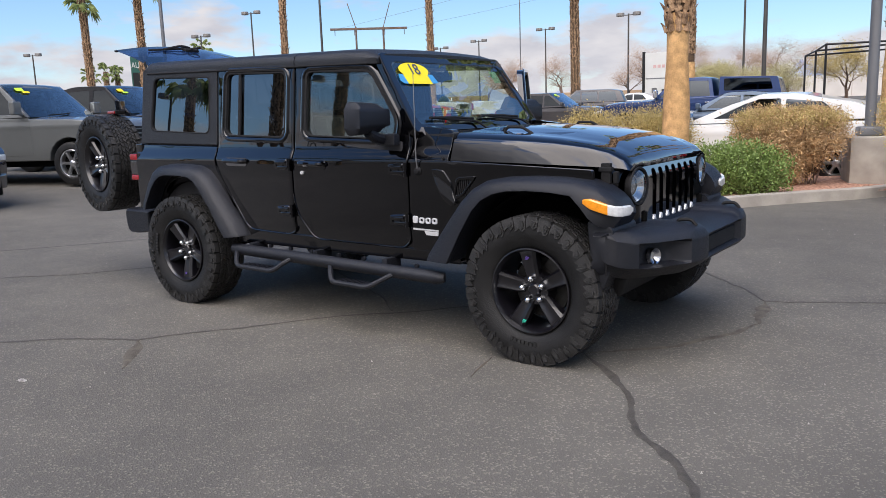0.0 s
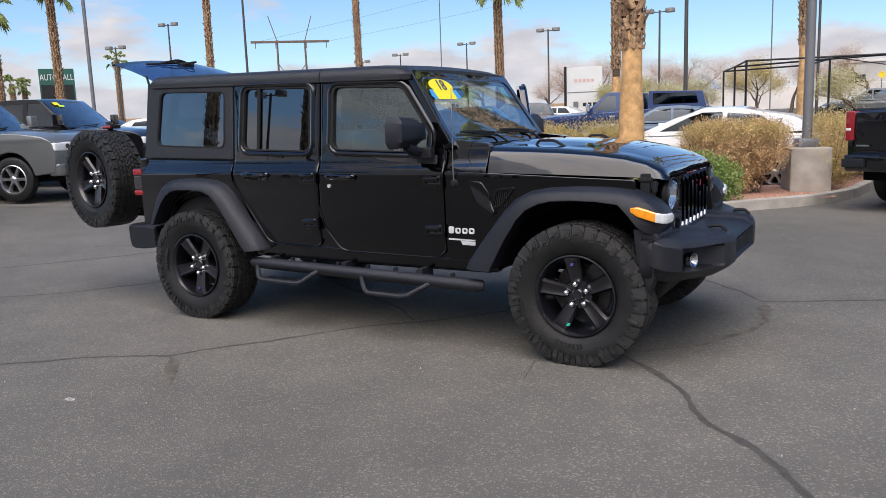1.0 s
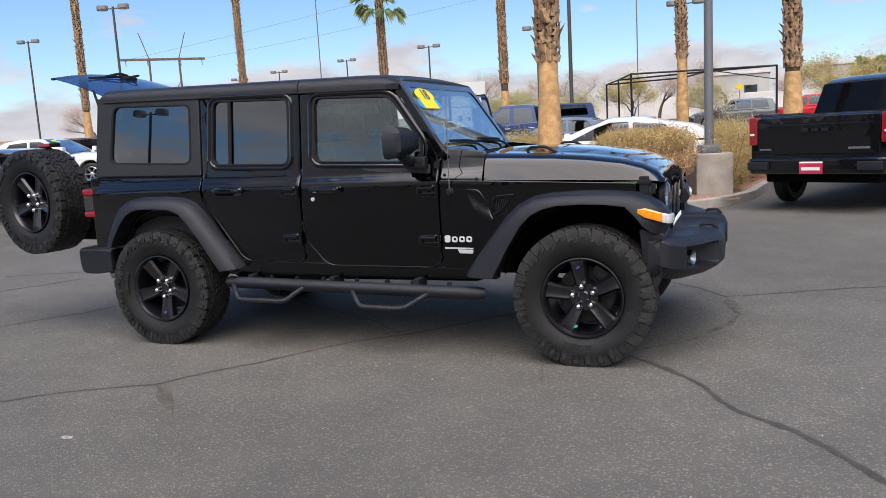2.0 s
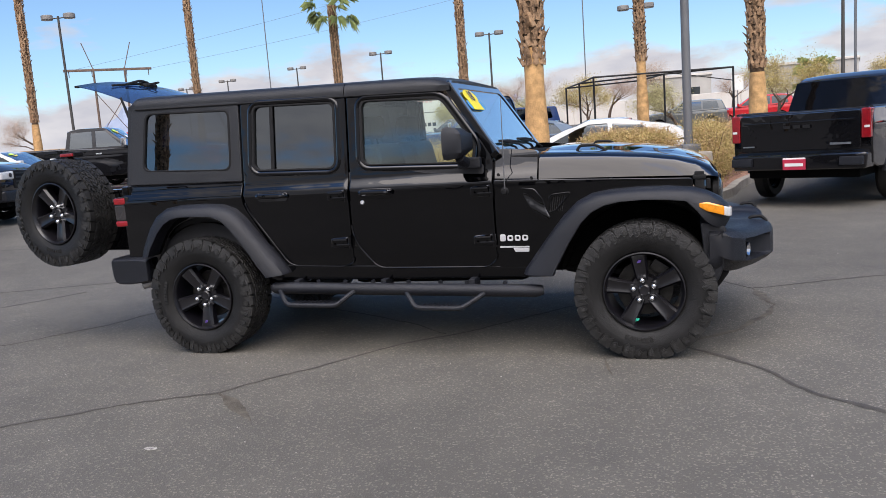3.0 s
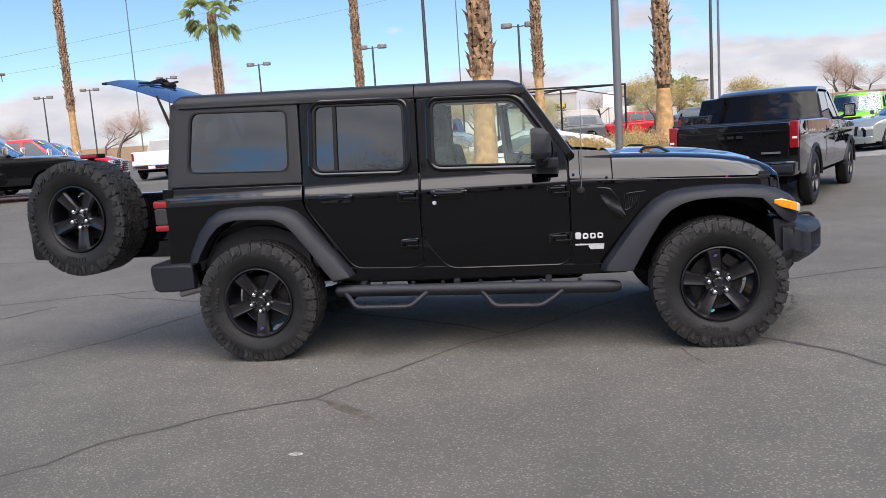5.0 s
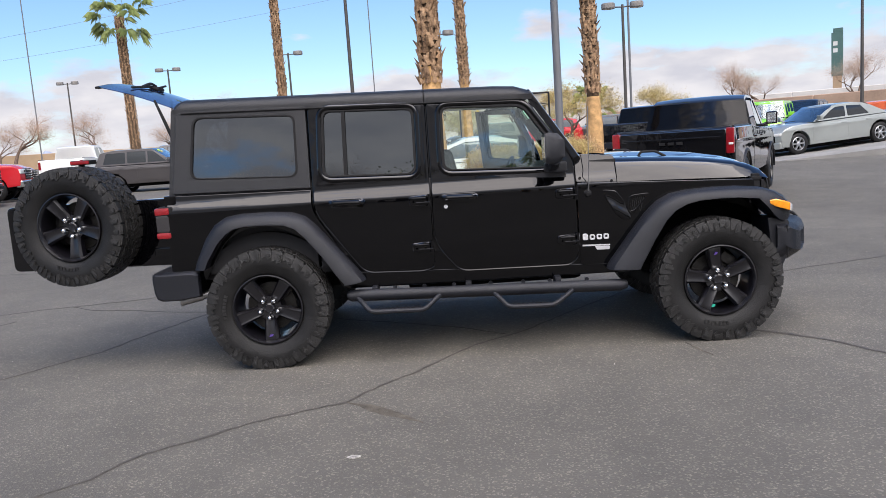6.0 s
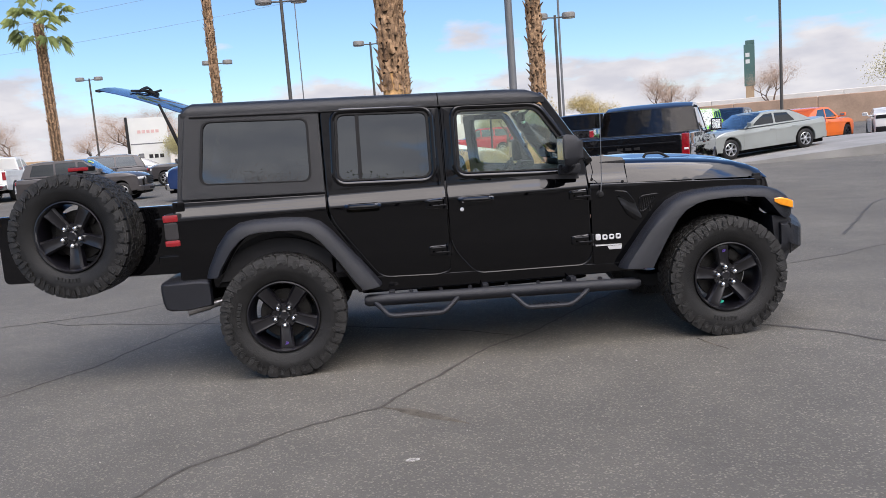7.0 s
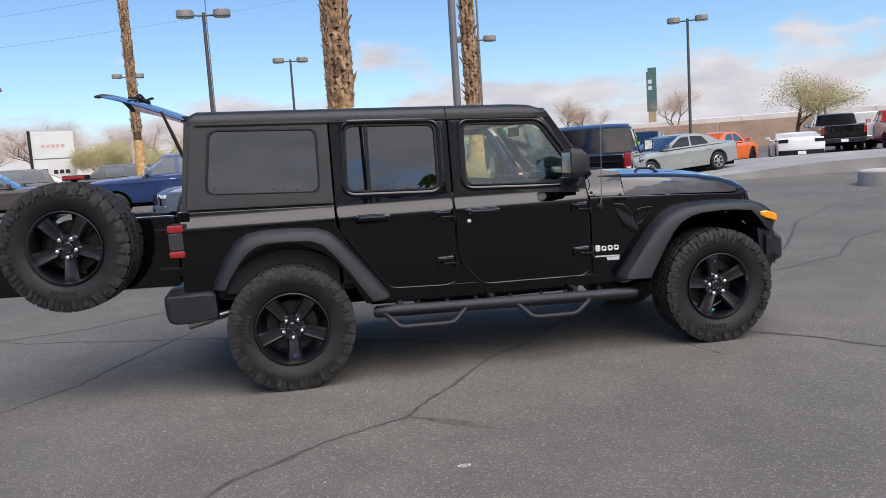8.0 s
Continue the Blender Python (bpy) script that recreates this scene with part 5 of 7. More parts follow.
    holes = [rounded(w, 0.035) for w in windows]
    ridge = [p for p in rounded(cab, [0.01] + [0.12] * (len(cab) - 2) + [0.01]) if p[1] > roof_z - 0.16]
    shell = ridge + [(x, z - 0.05) for x, z in ridge[::-1]]
    roof = part("roof", mapped(slice_y(moved(plate(shell, W - 0.05), pose(0, -half + 0.025, 0)), [f * half for f in (-0.8, -0.55, -0.3, 0.0, 0.3, 0.55, 0.8)]), house), colour, root, sharp=45)
    for s in (-1, 1):
        fix = (lambda b: b) if s < 0 else mirrored
        frame_bm = mapped(moved(plate(side_line, 0.05, holes, 0.008, 1, (), zs), pose(0, -half, 0)), house)
        fr = part("window_frame", fix(frame_bm), colour, root)
        for w in holes:
            part("side_window", fix(mapped(moved(plate(w, 0.006, (), 0, 1, (), zs), pose(0, -half + 0.010, 0)), house)), GLASS_CAR, fr)

    def pane_between(a, b, inset, lift, edge=0.02):
        (x0, z0), (x1, z1) = a, b
        d = Vector((x1 - x0, 0, z1 - z0)).normalized()
        nrm = Vector((d.z, 0, -d.x)) * lift
        rows = []
        for p in (Vector((x0, 0, z0)) + d * inset, Vector((x0 + x1, 0, z0 + z1)) / 2, Vector((x1, 0, z1)) - d * inset * 0.3):
            rows.append([house(Vector((p.x, v * (half - edge), min(p.z, roof_z - 0.13)))) + nrm + Vector((0, 0, p.z - min(p.z, roof_z - 0.13))) for v in (-1, -0.8, -0.5, 0, 0.5, 0.8, 1)])
        bm = loft(rows, False, False)
        bmesh.ops.solidify(bm, geom=bm.faces[:], thickness=0.006)
        return bm

    screen = part("windscreen", pane_between(cab[-2], cab[-1], 0.04, 0.004, 0.06), GLASS_CAR_SCREEN, root)
    if cab[1][0] - cab[0][0] > 0.02:
        part("cab_back", pane_between(cab[1], cab[0], 0.02, -0.002), colour, root)
        part("rear_window", pane_between(cab[1], cab[0], 0.09 if bed else 0.05, -0.014, 0.17 if bed else 0.10), GLASS_CAR_DARK if bed else GLASS_CAR, root)
    part("wiper", tube([(screen_x - 0.02, -half * 0.55, belt + 0.035), (screen_x - 0.04, 0.0, belt + 0.06), (screen_x - 0.06, half * 0.1, belt + 0.075)], 0.012, 6), TRIM_DARK, screen)
    # cabin above the sills
    part("cabin_floor", mapped(box(cab[0][0] + 0.12, screen_x - 0.12, -half + 0.14, half - 0.14, belt - 0.02, belt + 0.012), house), CABIN, root)
    part("dashboard", mapped(box(screen_x - 0.62, screen_x - 0.16, -half + 0.16, half - 0.16, belt, belt + 0.07, 0.03), house), CABIN, root)
    part("steering_wheel", moved(lathe([(0.175 + 0.016 * math.cos(2 * math.pi * k / 6), 0.016 * math.sin(2 * math.pi * k / 6)) for k in range(7)], 16), pose(screen_x - 0.72, half * 0.42, belt + 0.05) @ Matrix.Rotation(radians(-90), 4, "Z") @ Matrix.Rotation(radians(-25), 4, "X")), CABIN, root)
    seat_h = roof_z - belt - 0.32
    if seat_h not in CAR_SEAT:
        CAR_SEAT[seat_h] = join(mapped(box(-0.07, 0.07, -0.23, 0.23, 0.0, seat_h * 0.62, 0.05, 2), lambda p: Vector((p.x - p.z * 0.2, p.y * (1 - p.z * 0.3), p.z))), box(-0.05 - seat_h * 0.22, 0.05 - seat_h * 0.22, -0.12, 0.12, seat_h * 0.68, seat_h, 0.04, 2))
    first = windows[-1][0][0] - 0.02
    for sx in [first, first - (0.62 if bed else 0.85)][:2 if len(windows) > 1 else 1]:
        for sy in (-0.42, 0.42):
            part("seat", moved(CAR_SEAT[seat_h].copy(), pose(sx, sy * half, belt)), SEAT, root)
    # doors as panels of their own with handles
    lo = lower + 0.10
    doors = [(windows[0][0][0] - 0.02, (windows[-1][0][0] + windows[0][-1][0]) / 2 - 0.004), ((windows[-1][0][0] + windows[0][-1][0]) / 2 + 0.004, min(screen_x - 0.05, fx - ar - 0.06))] if len(windows) > 1 else [(windows[0][0][0] - 0.02, screen_x - 0.05)]
    for x0, x1 in doors:
        x0 = max(x0, rx + 0.15)
        xl = max(x0, rx + ar + 0.06)
        for s in (-1, 1):
            bm = mapped(moved(plate(rounded([(x0, belt - 0.015), (x1, belt - 0.015), (x1, lo), (xl, lo), (x0, lo + 0.3)], 0.05), 0.02, (), 0.006, 2, (), cz), pose(0, -half - 0.004, 0)), squeeze)
            dr = part("door", bm if s < 0 else mirrored(bm), colour, root)
            hy = squeeze(Vector((x0 + 0.15, half, belt - 0.13))).y
            part("door_handle", box(x0 + 0.06, x0 + 0.24, s * (hy + 0.014) - 0.014, s * (hy + 0.014) + 0.014, belt - 0.15, belt - 0.115, 0.008), bumper if bumper is CHROME else colour, dr)
    for s in (-1, 1):
        side_of = lambda p: Vector((p.x, s * p.y, p.z))
        my = half - 0.05
        mx = screen_x - 0.26
        th = 0.25 if bed else 0.15
        mir = part("mirror", mapped(join(box(mx - 0.05, mx + 0.07, my + 0.06, my + 0.27, belt + 0.05, belt + 0.05 + th, 0.035, 3), tube([(mx, my - 0.03, belt + 0.03), (mx, my + 0.10, belt + 0.09)], 0.03, 8)), side_of), bumper if bumper is CHROME else colour, root)
        part("mirror_glass", mapped(box(mx - 0.056, mx - 0.05, my + 0.09, my + 0.245, belt + 0.08, belt + 0.02 + th), side_of), CHROME, mir)
        if tail:
            tall, wide = (0.36, 0.15) if bed else (0.16, 0.40)
            part("tail_light", mapped(box(back - 0.012, back + 0.14, half * 0.99 - wide, half * 0.99, rz - tall - 0.07, rz - 0.07, 0.02, 3), lambda p: side_of(squeeze(p) + Vector((-0.006, 0.004, 0)))), tail, root, "red tail lamp")
        hz = hood_z - 0.20
        lamp = part("headlight", mapped(slice_y(box(front - 0.22, front + 0.004, half * 0.60, half * 0.985, hz - (0.15 if bed else 0.10), hz - 0.005, 0.03, 3), [half * 0.7, half * 0.82, half * 0.92]), lambda p: side_of(squeeze(p) + Vector((0.012, 0.006, 0)))), WHITE_LENS, root, "clear headlamp")
        part("projector", mapped(disc((0, 0, 0), 0.045, 0.03, 12, 0.01), lambda p: side_of(squeeze(Vector((front + 0.02 + p.y * 0.4, half * 0.74 + p.x, hz - 0.07 + p.z))))), SMOKE_LENS, lamp)
        for ax in (fx, rx):
            road_wheel(root, pose(ax, s * (half - 0.115), wheel_r, 0, 0, 0 if s < 0 else 180), wheel_r, dark_rims)
    g0, g1 = lower + 0.24, hood_z - 0.19
    wide = half * (0.60 if bed else 0.52)
    ys = [wide * f for f in (-0.7, -0.35, 0.0, 0.35, 0.7)]
    proud = Vector((0.012, 0, 0))
    gr = part("grille", mapped(slice_y(box(front - 0.10, front, -wide, wide, g0, g1, 0.03, 2), ys), lambda p: squeeze(p) + proud), TRIM_DARK, root)
    for k in range(4):
        z = g0 + 0.05 + k * (g1 - g0 - 0.10) / 3
        part("grille_bar", mapped(slice_y(box(front - 0.02, front + 0.014, -wide * 0.95, wide * 0.95, z - 0.014, z + 0.014, 0.006), ys), lambda p: squeeze(p) + proud), CHROME if chrome_grille else (bumper or TRIM), gr)
    wy = [half * f for f in (-0.85, -0.7, -0.5, -0.25, 0.0, 0.25, 0.5, 0.7, 0.85)]
    fb = part("front_bumper", mapped(slice_y(box(front - 0.20, front + 0.05, -half * 0.985, half * 0.985, lower - 0.02, lower + 0.20, 0.045, 3), wy), squeeze), bumper or colour, root)
    part("air_intake", mapped(slice_y(box(front - 0.02, front + 0.056, -half * 0.5, half * 0.5, lower + 0.03, lower + 0.11, 0.015), wy[2:-2]), squeeze), TRIM_DARK, fb)
    rb = part("rear_bumper", mapped(slice_y(box(back - 0.05 - (0.10 if bed else 0), back + 0.16, -half * 0.985, half * 0.985, lower + 0.02, lower + 0.25, 0.045, 3), wy), squeeze), bumper or colour, root)
    part("number_plate", box(back - 0.062 - (0.10 if bed else 0), back - 0.03, -0.16, 0.16, lower + 0.06, lower + 0.20, 0.004), WHITE_PAPER, rb)
    if bed:
        # flat dark plate added at rail height in place of the bed's hollow
        part("bed_cover_plate", box(back + 0.14, cab[0][0] - 0.04, -half + 0.12, half - 0.12, rz - 0.02, rz + 0.006), TRIM_DARK, root)
        part("tailgate", moved(plate(rounded([(-half + 0.17, rz - 0.03), (half - 0.17, rz - 0.03), (half - 0.17, lower + 0.30), (-half + 0.17, lower + 0.30)], 0.03), 0.03, (), 0.012), pose(back - 0.012, 0, 0) @ Matrix.Rotation(radians(-90), 4, "Z")), colour, root)
        for s in (-1, 1):
            part("bed_rail", tube([(back + 0.12, s * (half - 0.07), rz + 0.004), (cab[0][0] - 0.05, s * (half - 0.07), rz + 0.004)], 0.022, 6), TRIM, root)
    if sticker or paper:
        (x0, z0), (x1, z1) = cab[-2], cab[-1]
        d = Vector((x1 - x0, 0, z1 - z0)).normalized()
        nn = Vector((-d.z, 0, d.x))

        def on_pane(f, v, w, h, corner):
            q = Vector((x0 + (x1 - x0) * f, v * half, z0 + (z1 - z0) * f))
            return mapped(plate(rounded([(-w, -h), (w, -h), (w, h), (-w, h)], corner), 0.004), lambda p: house(q + Vector((0, p.x, 0)) + d * p.z) + nn * (0.018 + p.y))

        if sticker:
            part("price_sticker", on_pane(0.20, -0.62, 0.11, 0.055, 0.04), sticker, screen, "bright price sticker")
            part("price_tag", on_pane(0.28, -0.50, 0.10, 0.028, 0.01), YELLOW_STICKER if sticker is not YELLOW_STICKER else GREEN_STICKER, screen)
        if paper:
            part("window_paper", on_pane(0.55, -0.1, 0.10, 0.13, 0.005), WHITE_PAPER, screen, "white paper behind the glass")
    return root


def pickup(at, heading, label, color, **kw):
    o = dict(L=5.85, W=2.04, H=1.95, base=3.68, front_over=0.98, belt=1.28, hood_z=1.24, cab=[(-1.02, 1.28), (-0.90, 1.90), (-0.55, 1.955), (0.30, 1.945), (1.10, 1.28)], rear_z=1.34,
             windows=[[(-0.88, 1.34), (-0.80, 1.83), (-0.14, 1.86), (-0.14, 1.34)], [(-0.02, 1.34), (-0.02, 1.86), (0.28, 1.85), (0.86, 1.34)]], bed=True, wheel_r=0.405, lower=0.46, bumper=CHROME)
    o.update(kw)
    return vehicle("pickup_truck", at, heading, label, "pickup truck", color, **o)


def suv(at, heading, label, color, **kw):
    o = dict(L=4.85, W=1.92, H=1.75, base=2.88, front_over=0.95, belt=1.12, hood_z=1.10, cab=[(-2.30, 1.12), (-2.05, 1.66), (-1.5, 1.745), (0.10, 1.74), (1.02, 1.12)],
             windows=[[(-1.95, 1.18), (-1.82, 1.60), (-1.02, 1.64), (-1.02, 1.18)], [(-0.94, 1.18), (-0.94, 1.65), (-0.14, 1.65), (-0.14, 1.18)], [(-0.06, 1.18), (-0.06, 1.65), (0.14, 1.64), (0.74, 1.18)]], wheel_r=0.36)
    o.update(kw)
    return vehicle("estate_car", at, heading, label, "car", color, **o)


def sedan(at, heading, label, color, **kw):
    o = dict(L=5.0, W=1.90, H=1.48, base=3.05, front_over=0.90, belt=0.98, hood_z=0.96, cab=[(-1.95, 0.98), (-1.05, 1.42), (-0.6, 1.475), (0.15, 1.465), (1.05, 0.98)], rear_z=1.03,
             windows=[[(-1.20, 1.03), (-0.88, 1.36), (-0.34, 1.40), (-0.34, 1.03)], [(-0.26, 1.03), (-0.26, 1.40), (0.12, 1.39), (0.72, 1.03)]], wheel_r=0.345, lower=0.26)
    o.update(kw)
    return vehicle("saloon_car", at, heading, label, "car", color, **o)


GREY = ("grey_metallic", (0.135, 0.142, 0.142), 0.3)
BLACK = ("gloss_black", (0.006, 0.006, 0.007))
WHITE = ("gloss_white", (0.78, 0.78, 0.76))
RED = ("gloss_red", (0.52, 0.014, 0.022))
BLUE = ("deep_blue", (0.012, 0.035, 0.12), 0.25)
SILVER = ("pale_silver", (0.36, 0.385, 0.37), 0.5)
ORANGE = ("gloss_orange", (0.75, 0.16, 0.03))
LIME = ("lime_green", (0.20, 0.55, 0.03))
DARKGREY = ("dark_grey_metallic", (0.075, 0.07, 0.072), 0.35)

ROW = "vehicles parked in the row"
sedan((-9.7, 0.55), 0, "black coupe with quad headlamps at the end of the row", BLACK, sticker=None, group=ROW)
pickup((-11.3, 3.65), 22, "grey metallic pickup truck with a lime price sticker", GREY, bumper=car_paint(*GREY), sticker=GREEN_STICKER, group=ROW)
pickup((-12.4, 6.5), 22, "black pickup truck with a yellow price sticker", BLACK, bumper=TRIM, dark_rims=True, sticker=YELLOW_STICKER, group=ROW)
sedan((-15.9, 13.1), 20, "white saloon with a dark grille", WHITE, bumper=TRIM, sticker=GREEN_STICKER, group=ROW)
pickup((-15.1, 16.3), 24, "black crew-cab pickup with chrome mirrors and a window paper", BLACK, size=1.05, paper=True, sticker=GREEN_STICKER, group=ROW)
pickup((-15.9, 19.8), 20, "red pickup truck with a windscreen sticker", RED, sticker=YELLOW_STICKER, group=ROW)
pickup((-17.4, 23.0), 20, "red pickup truck with a chrome grille", RED, chrome_grille=True, sticker=YELLOW_STICKER, group=ROW)
pickup((-16.9, 32.4), 98, "white pickup truck seen from its tailgate", WHITE)
suv((-10.3, 24.7), 4, "dark grey estate car with a white window paper", DARKGREY, sticker=GREEN_STICKER, L=4.95, size=0.95)
sedan((-1.5, 18.7), 190, "dull blue saloon in front of the blue pickup", ("slate_blue", (0.10, 0.14, 0.20), 0.4))
suv((1.4, 10.25), 181, "white hatchback behind the planter hedge", WHITE, L=4.5, W=1.76, H=1.5, base=2.70, front_over=0.95, belt=1.0, hood_z=0.92, lower=0.26, wheel_r=0.32,
    cab=[(-2.05, 1.02), (-1.75, 1.25), (-0.75, 1.47), (-0.10, 1.48), (1.25, 0.98)], windows=[[(-1.45, 1.06), (-1.15, 1.30), (-0.55, 1.39), (-0.55, 1.06)], [(-0.47, 1.06), (-0.47, 1.40), (-0.08, 1.40), (0.72, 1.06)]])
camper = pickup((-3.65, 21.4), 188, "deep blue pickup truck with a matching bed canopy", BLUE, chrome_grille=True)
part("canopy", mapped(moved(plate(rounded([(-2.85, 1.34), (-2.72, 1.86), (-1.06, 1.92), (-1.04, 1.34)], [0.02, 0.08, 0.05, 0.02]), 1.86, (), 0.04, 2, both=True), pose(0, -0.93, 0)), lambda p: Vector((p.x, p.y * (1 - 0.16 * max(0, p.z - 1.34)), p.z))), car_paint(*BLUE), camper)
for s in (-1, 1):
    bm = moved(plate(rounded([(-2.6, 1.45), (-2.52, 1.78), (-1.2, 1.82), (-1.2, 1.45)], 0.05), 0.01), pose(0, -0.912, 0) @ Matrix.Rotation(radians(8), 4, "X") @ pose(0, 0.20, 0.02))
    part("canopy_window", bm if s < 0 else mirrored(bm), GLASS_CAR, camper)
suv((-12.5, 31.5), 200, "dark estate car far down the lot", DARKGREY)
sil = pickup((6.14, 9.28), 62.4, "black pickup truck with red tail lamps and a red dealer plate", BLACK, bumper=car_paint(*BLACK), wheel_r=0.43, lower=0.52, belt=1.31, hood_z=1.30, rear_z=1.38, tail=None, size=0.97, dark_rims=True,
             cab=[(-1.06, 1.36), (-0.86, 1.87), (-0.52, 1.965), (0.30, 1.955), (1.14, 1.31)])
silver_car = sedan((13.2, 19.8), 192, "pale silver saloon with alloy wheels on the raised strip", SILVER)
sedan((18.6, 25.9), 34, "orange saloon with black wheels", ORANGE, dark_rims=True)
sedan((22.6, 26.2), 62, "white low sports car seen from behind", WHITE, H=1.23, L=4.6, base=2.72, belt=0.86, hood_z=0.80, rear_z=1.0, lower=0.2, cab=[(-1.6, 0.90), (-0.5, 1.18), (-0.2, 1.23), (0.1, 1.22), (1.0, 0.86)], windows=[[(-0.55, 0.92), (-0.30, 1.13), (0.08, 1.14), (0.62, 0.92)]], tail=TRIM_DARK, bumper=TRIM_DARK, dark_rims=True)
pickup((27.6, 30.2), 62, "black pickup truck seen from its tailgate", BLACK, bumper=TRIM, dark_rims=True)
pickup((30.0, 31.0), 62, "white pickup truck parked beyond the black one", WHITE, dark_rims=True)
pickup((29.2, 27.6), 62, "red pickup truck seen from its tailgate", RED, bumper=TRIM, dark_rims=True)
suv((13.6, 25.6), 240, "lime green off-road car with a roof rack", LIME, cab=[(-2.15, 1.12), (-2.05, 1.75), (-1.9, 1.80), (0.45, 1.79), (0.85, 1.12)], windows=[[(-1.95, 1.18), (-1.9, 1.68), (-1.02, 1.68), (-1.02, 1.18)], [(-0.94, 1.18), (-0.94, 1.68), (-0.14, 1.68), (-0.14, 1.18)], [(-0.06, 1.18), (-0.06, 1.68), (0.36, 1.68), (0.62, 1.18)]])
suv((15.6, 27.2), 235, "dark blue estate car beside the green one", ("midnight", (0.012, 0.015, 0.03)))
FAR = "vehicles in the far rows"
far_rows = [(7.0, 44.0, 175, RED, suv, "red"), (10.5, 44.0, 175, DARKGREY, suv, "dark grey"), (3.2, 43.0, 180, GREY, suv, "grey"), (-26.0, 15.0, 5, RED, sedan, "red"), (-27.0, 19.0, 5, WHITE, sedan, "white"), (-27.5, 23.0, 5, RED, sedan, "red"), (-27.0, 34.0, 0, WHITE, sedan, "white"),
            (-30.0, 40.0, 0, DARKGREY, sedan, "dark grey"), (-32.0, 46.0, 0, WHITE, pickup, "white"), (-9.0, 36.5, 185, DARKGREY, suv, "dark grey"), (-6.0, 35.0, 185, BLUE, suv, "blue"), (13.5, 44.5, 175, SILVER, sedan, "silver"), (-14.5, 43.0, 185, WHITE, sedan, "white"), (-19.5, 47.0, 182, BLUE, sedan, "blue")]
for x, y, h, col, kind, word in far_rows:
    kind((x, y), h, word + " car parked far down the lot", col, group=FAR)
pickup((8.8, 24.4), 61, "dark pickup parked beyond the nearer black one", BLACK, bumper=TRIM, dark_rims=True)

# the near pickup's lamps, plate, lettering bars and tailgate trim
back_x = 3.68 / 2 + 0.98 - 5.85
for s in (-1, 1):
    tlp = part("tail_lamp", mapped(join(box(back_x - 0.018, back_x + 0.16, 0.86, 0.985, 0.96, 1.37, 0.02, 3)), lambda p: Vector((p.x, s * p.y, p.z))), RED_LENS, sil, "tall red tail lamp")
    part("reversing_lens", mapped(box(back_x - 0.024, back_x + 0.02, 0.90, 0.972, 1.10, 1.135, 0.008), lambda p: Vector((p.x, s * p.y, p.z))), WHITE_LENS, tlp)
    part("bumper_step", mapped(box(back_x - 0.178, back_x - 0.10, 0.62, 0.93, 0.60, 0.72, 0.015), lambda p: Vector((p.x, s * p.y, p.z))), TRIM, sil)
    flare_b = lathe([(0.505, -0.02), (0.512, -0.045), (0.56, -0.04), (0.565, 0.0), (0.56, 0.05)], 28, radians(2), radians(178))
    for ax in (1.84, -1.84):
        bm = moved(flare_b.copy(), pose(ax, -0.995, 0.43))
        part("wheel_flare", bm if s < 0 else mirrored(bm), TRIM, sil)
part("dealer_plate", box(back_x - 0.19, back_x - 0.165, -0.17, 0.15, 0.55, 0.70, 0.004), surface("dealer_plate_red", (0.50, 0.03, 0.07), rough=0.4), sil, "red dealer plate with white bars")
part("plate_bar", box(back_x - 0.193, back_x - 0.188, -0.14, 0.12, 0.60, 0.645), WHITE_PAPER, sil)
part("tailgate_emblem", join(*[box(back_x - 0.050, back_x - 0.04, y - 0.05, y + 0.05, 1.14, 1.185, 0.004) for y in (-0.14, 0.0, 0.14)]), TRIM_DARK, sil)
part("tailgate_crease", box(back_x - 0.056, back_x - 0.04, -0.78, 0.78, 1.225, 1.245, 0.006), car_paint(*BLACK), sil)
part("tailgate_script", box(back_x - 0.050, back_x - 0.04, 0.62, 0.80, 0.885, 0.905), STEEL, sil)
part("tailgate_script", box(back_x - 0.050, back_x - 0.04, -0.74, -0.46, 0.885, 0.915), STEEL, sil)

# ---- planter, kerb and poles ----
PALM_GAP = surface("palm_fibre_dark", (0.11, 0.075, 0.05), rough=0.95, vary=0.4, scale=12, bump=0.8, fine=60, spec=0.1)
PALM_TAN = surface("palm_trunk_skinned", (0.54, 0.33, 0.15), rough=0.9, vary=0.3, scale=7, bump=0.8, fine=45, spec=0.2)
PALM_BOOT = surface("palm_leaf_base", (0.20, 0.125, 0.078), rough=0.9, vary=0.5, scale=9, bump=0.6, fine=60, spec=0.2, tint=(0.36, 0.235, 0.14))
PALM_LEAF = surface("palm_fronds", (0.30, 0.36, 0.13), rough=0.55, vary=0.3, scale=3, fine=30)
POLE_GREY = surface("grey_painted_steel", (0.16, 0.165, 0.175), rough=0.5, metal=0.2, vary=0.1, scale=2, fine=60)
POLE_DARK = surface("bronze_painted_steel", (0.075, 0.07, 0.065), rough=0.5, metal=0.2, vary=0.12, scale=2, fine=60)
HEAD_GREY = surface("lamp_head_grey", (0.20, 0.19, 0.18), rough=0.55, vary=0.15, scale=4)
HEAD_LENS = surface("lamp_head_lens", (0.55, 0.55, 0.53), rough=0.35)
BLACK_STEEL = surface("black_steel", (0.012, 0.012, 0.013), rough=0.5, metal=0.2)
BARK = surface("grey_brown_bark", (0.15, 0.105, 0.08), rough=0.95, vary=0.35, scale=12, bump=0.5, fine=60, spec=0.2)
TWIG = surface("bare_twigs", (0.30, 0.20, 0.14), rough=0.95, vary=0.25, scale=4, spec=0.2)
TWIG_FINE = surface("fine_brown_twigs", (0.48, 0.33, 0.23), rough=0.95, vary=0.3, scale=4, spec=0.1)
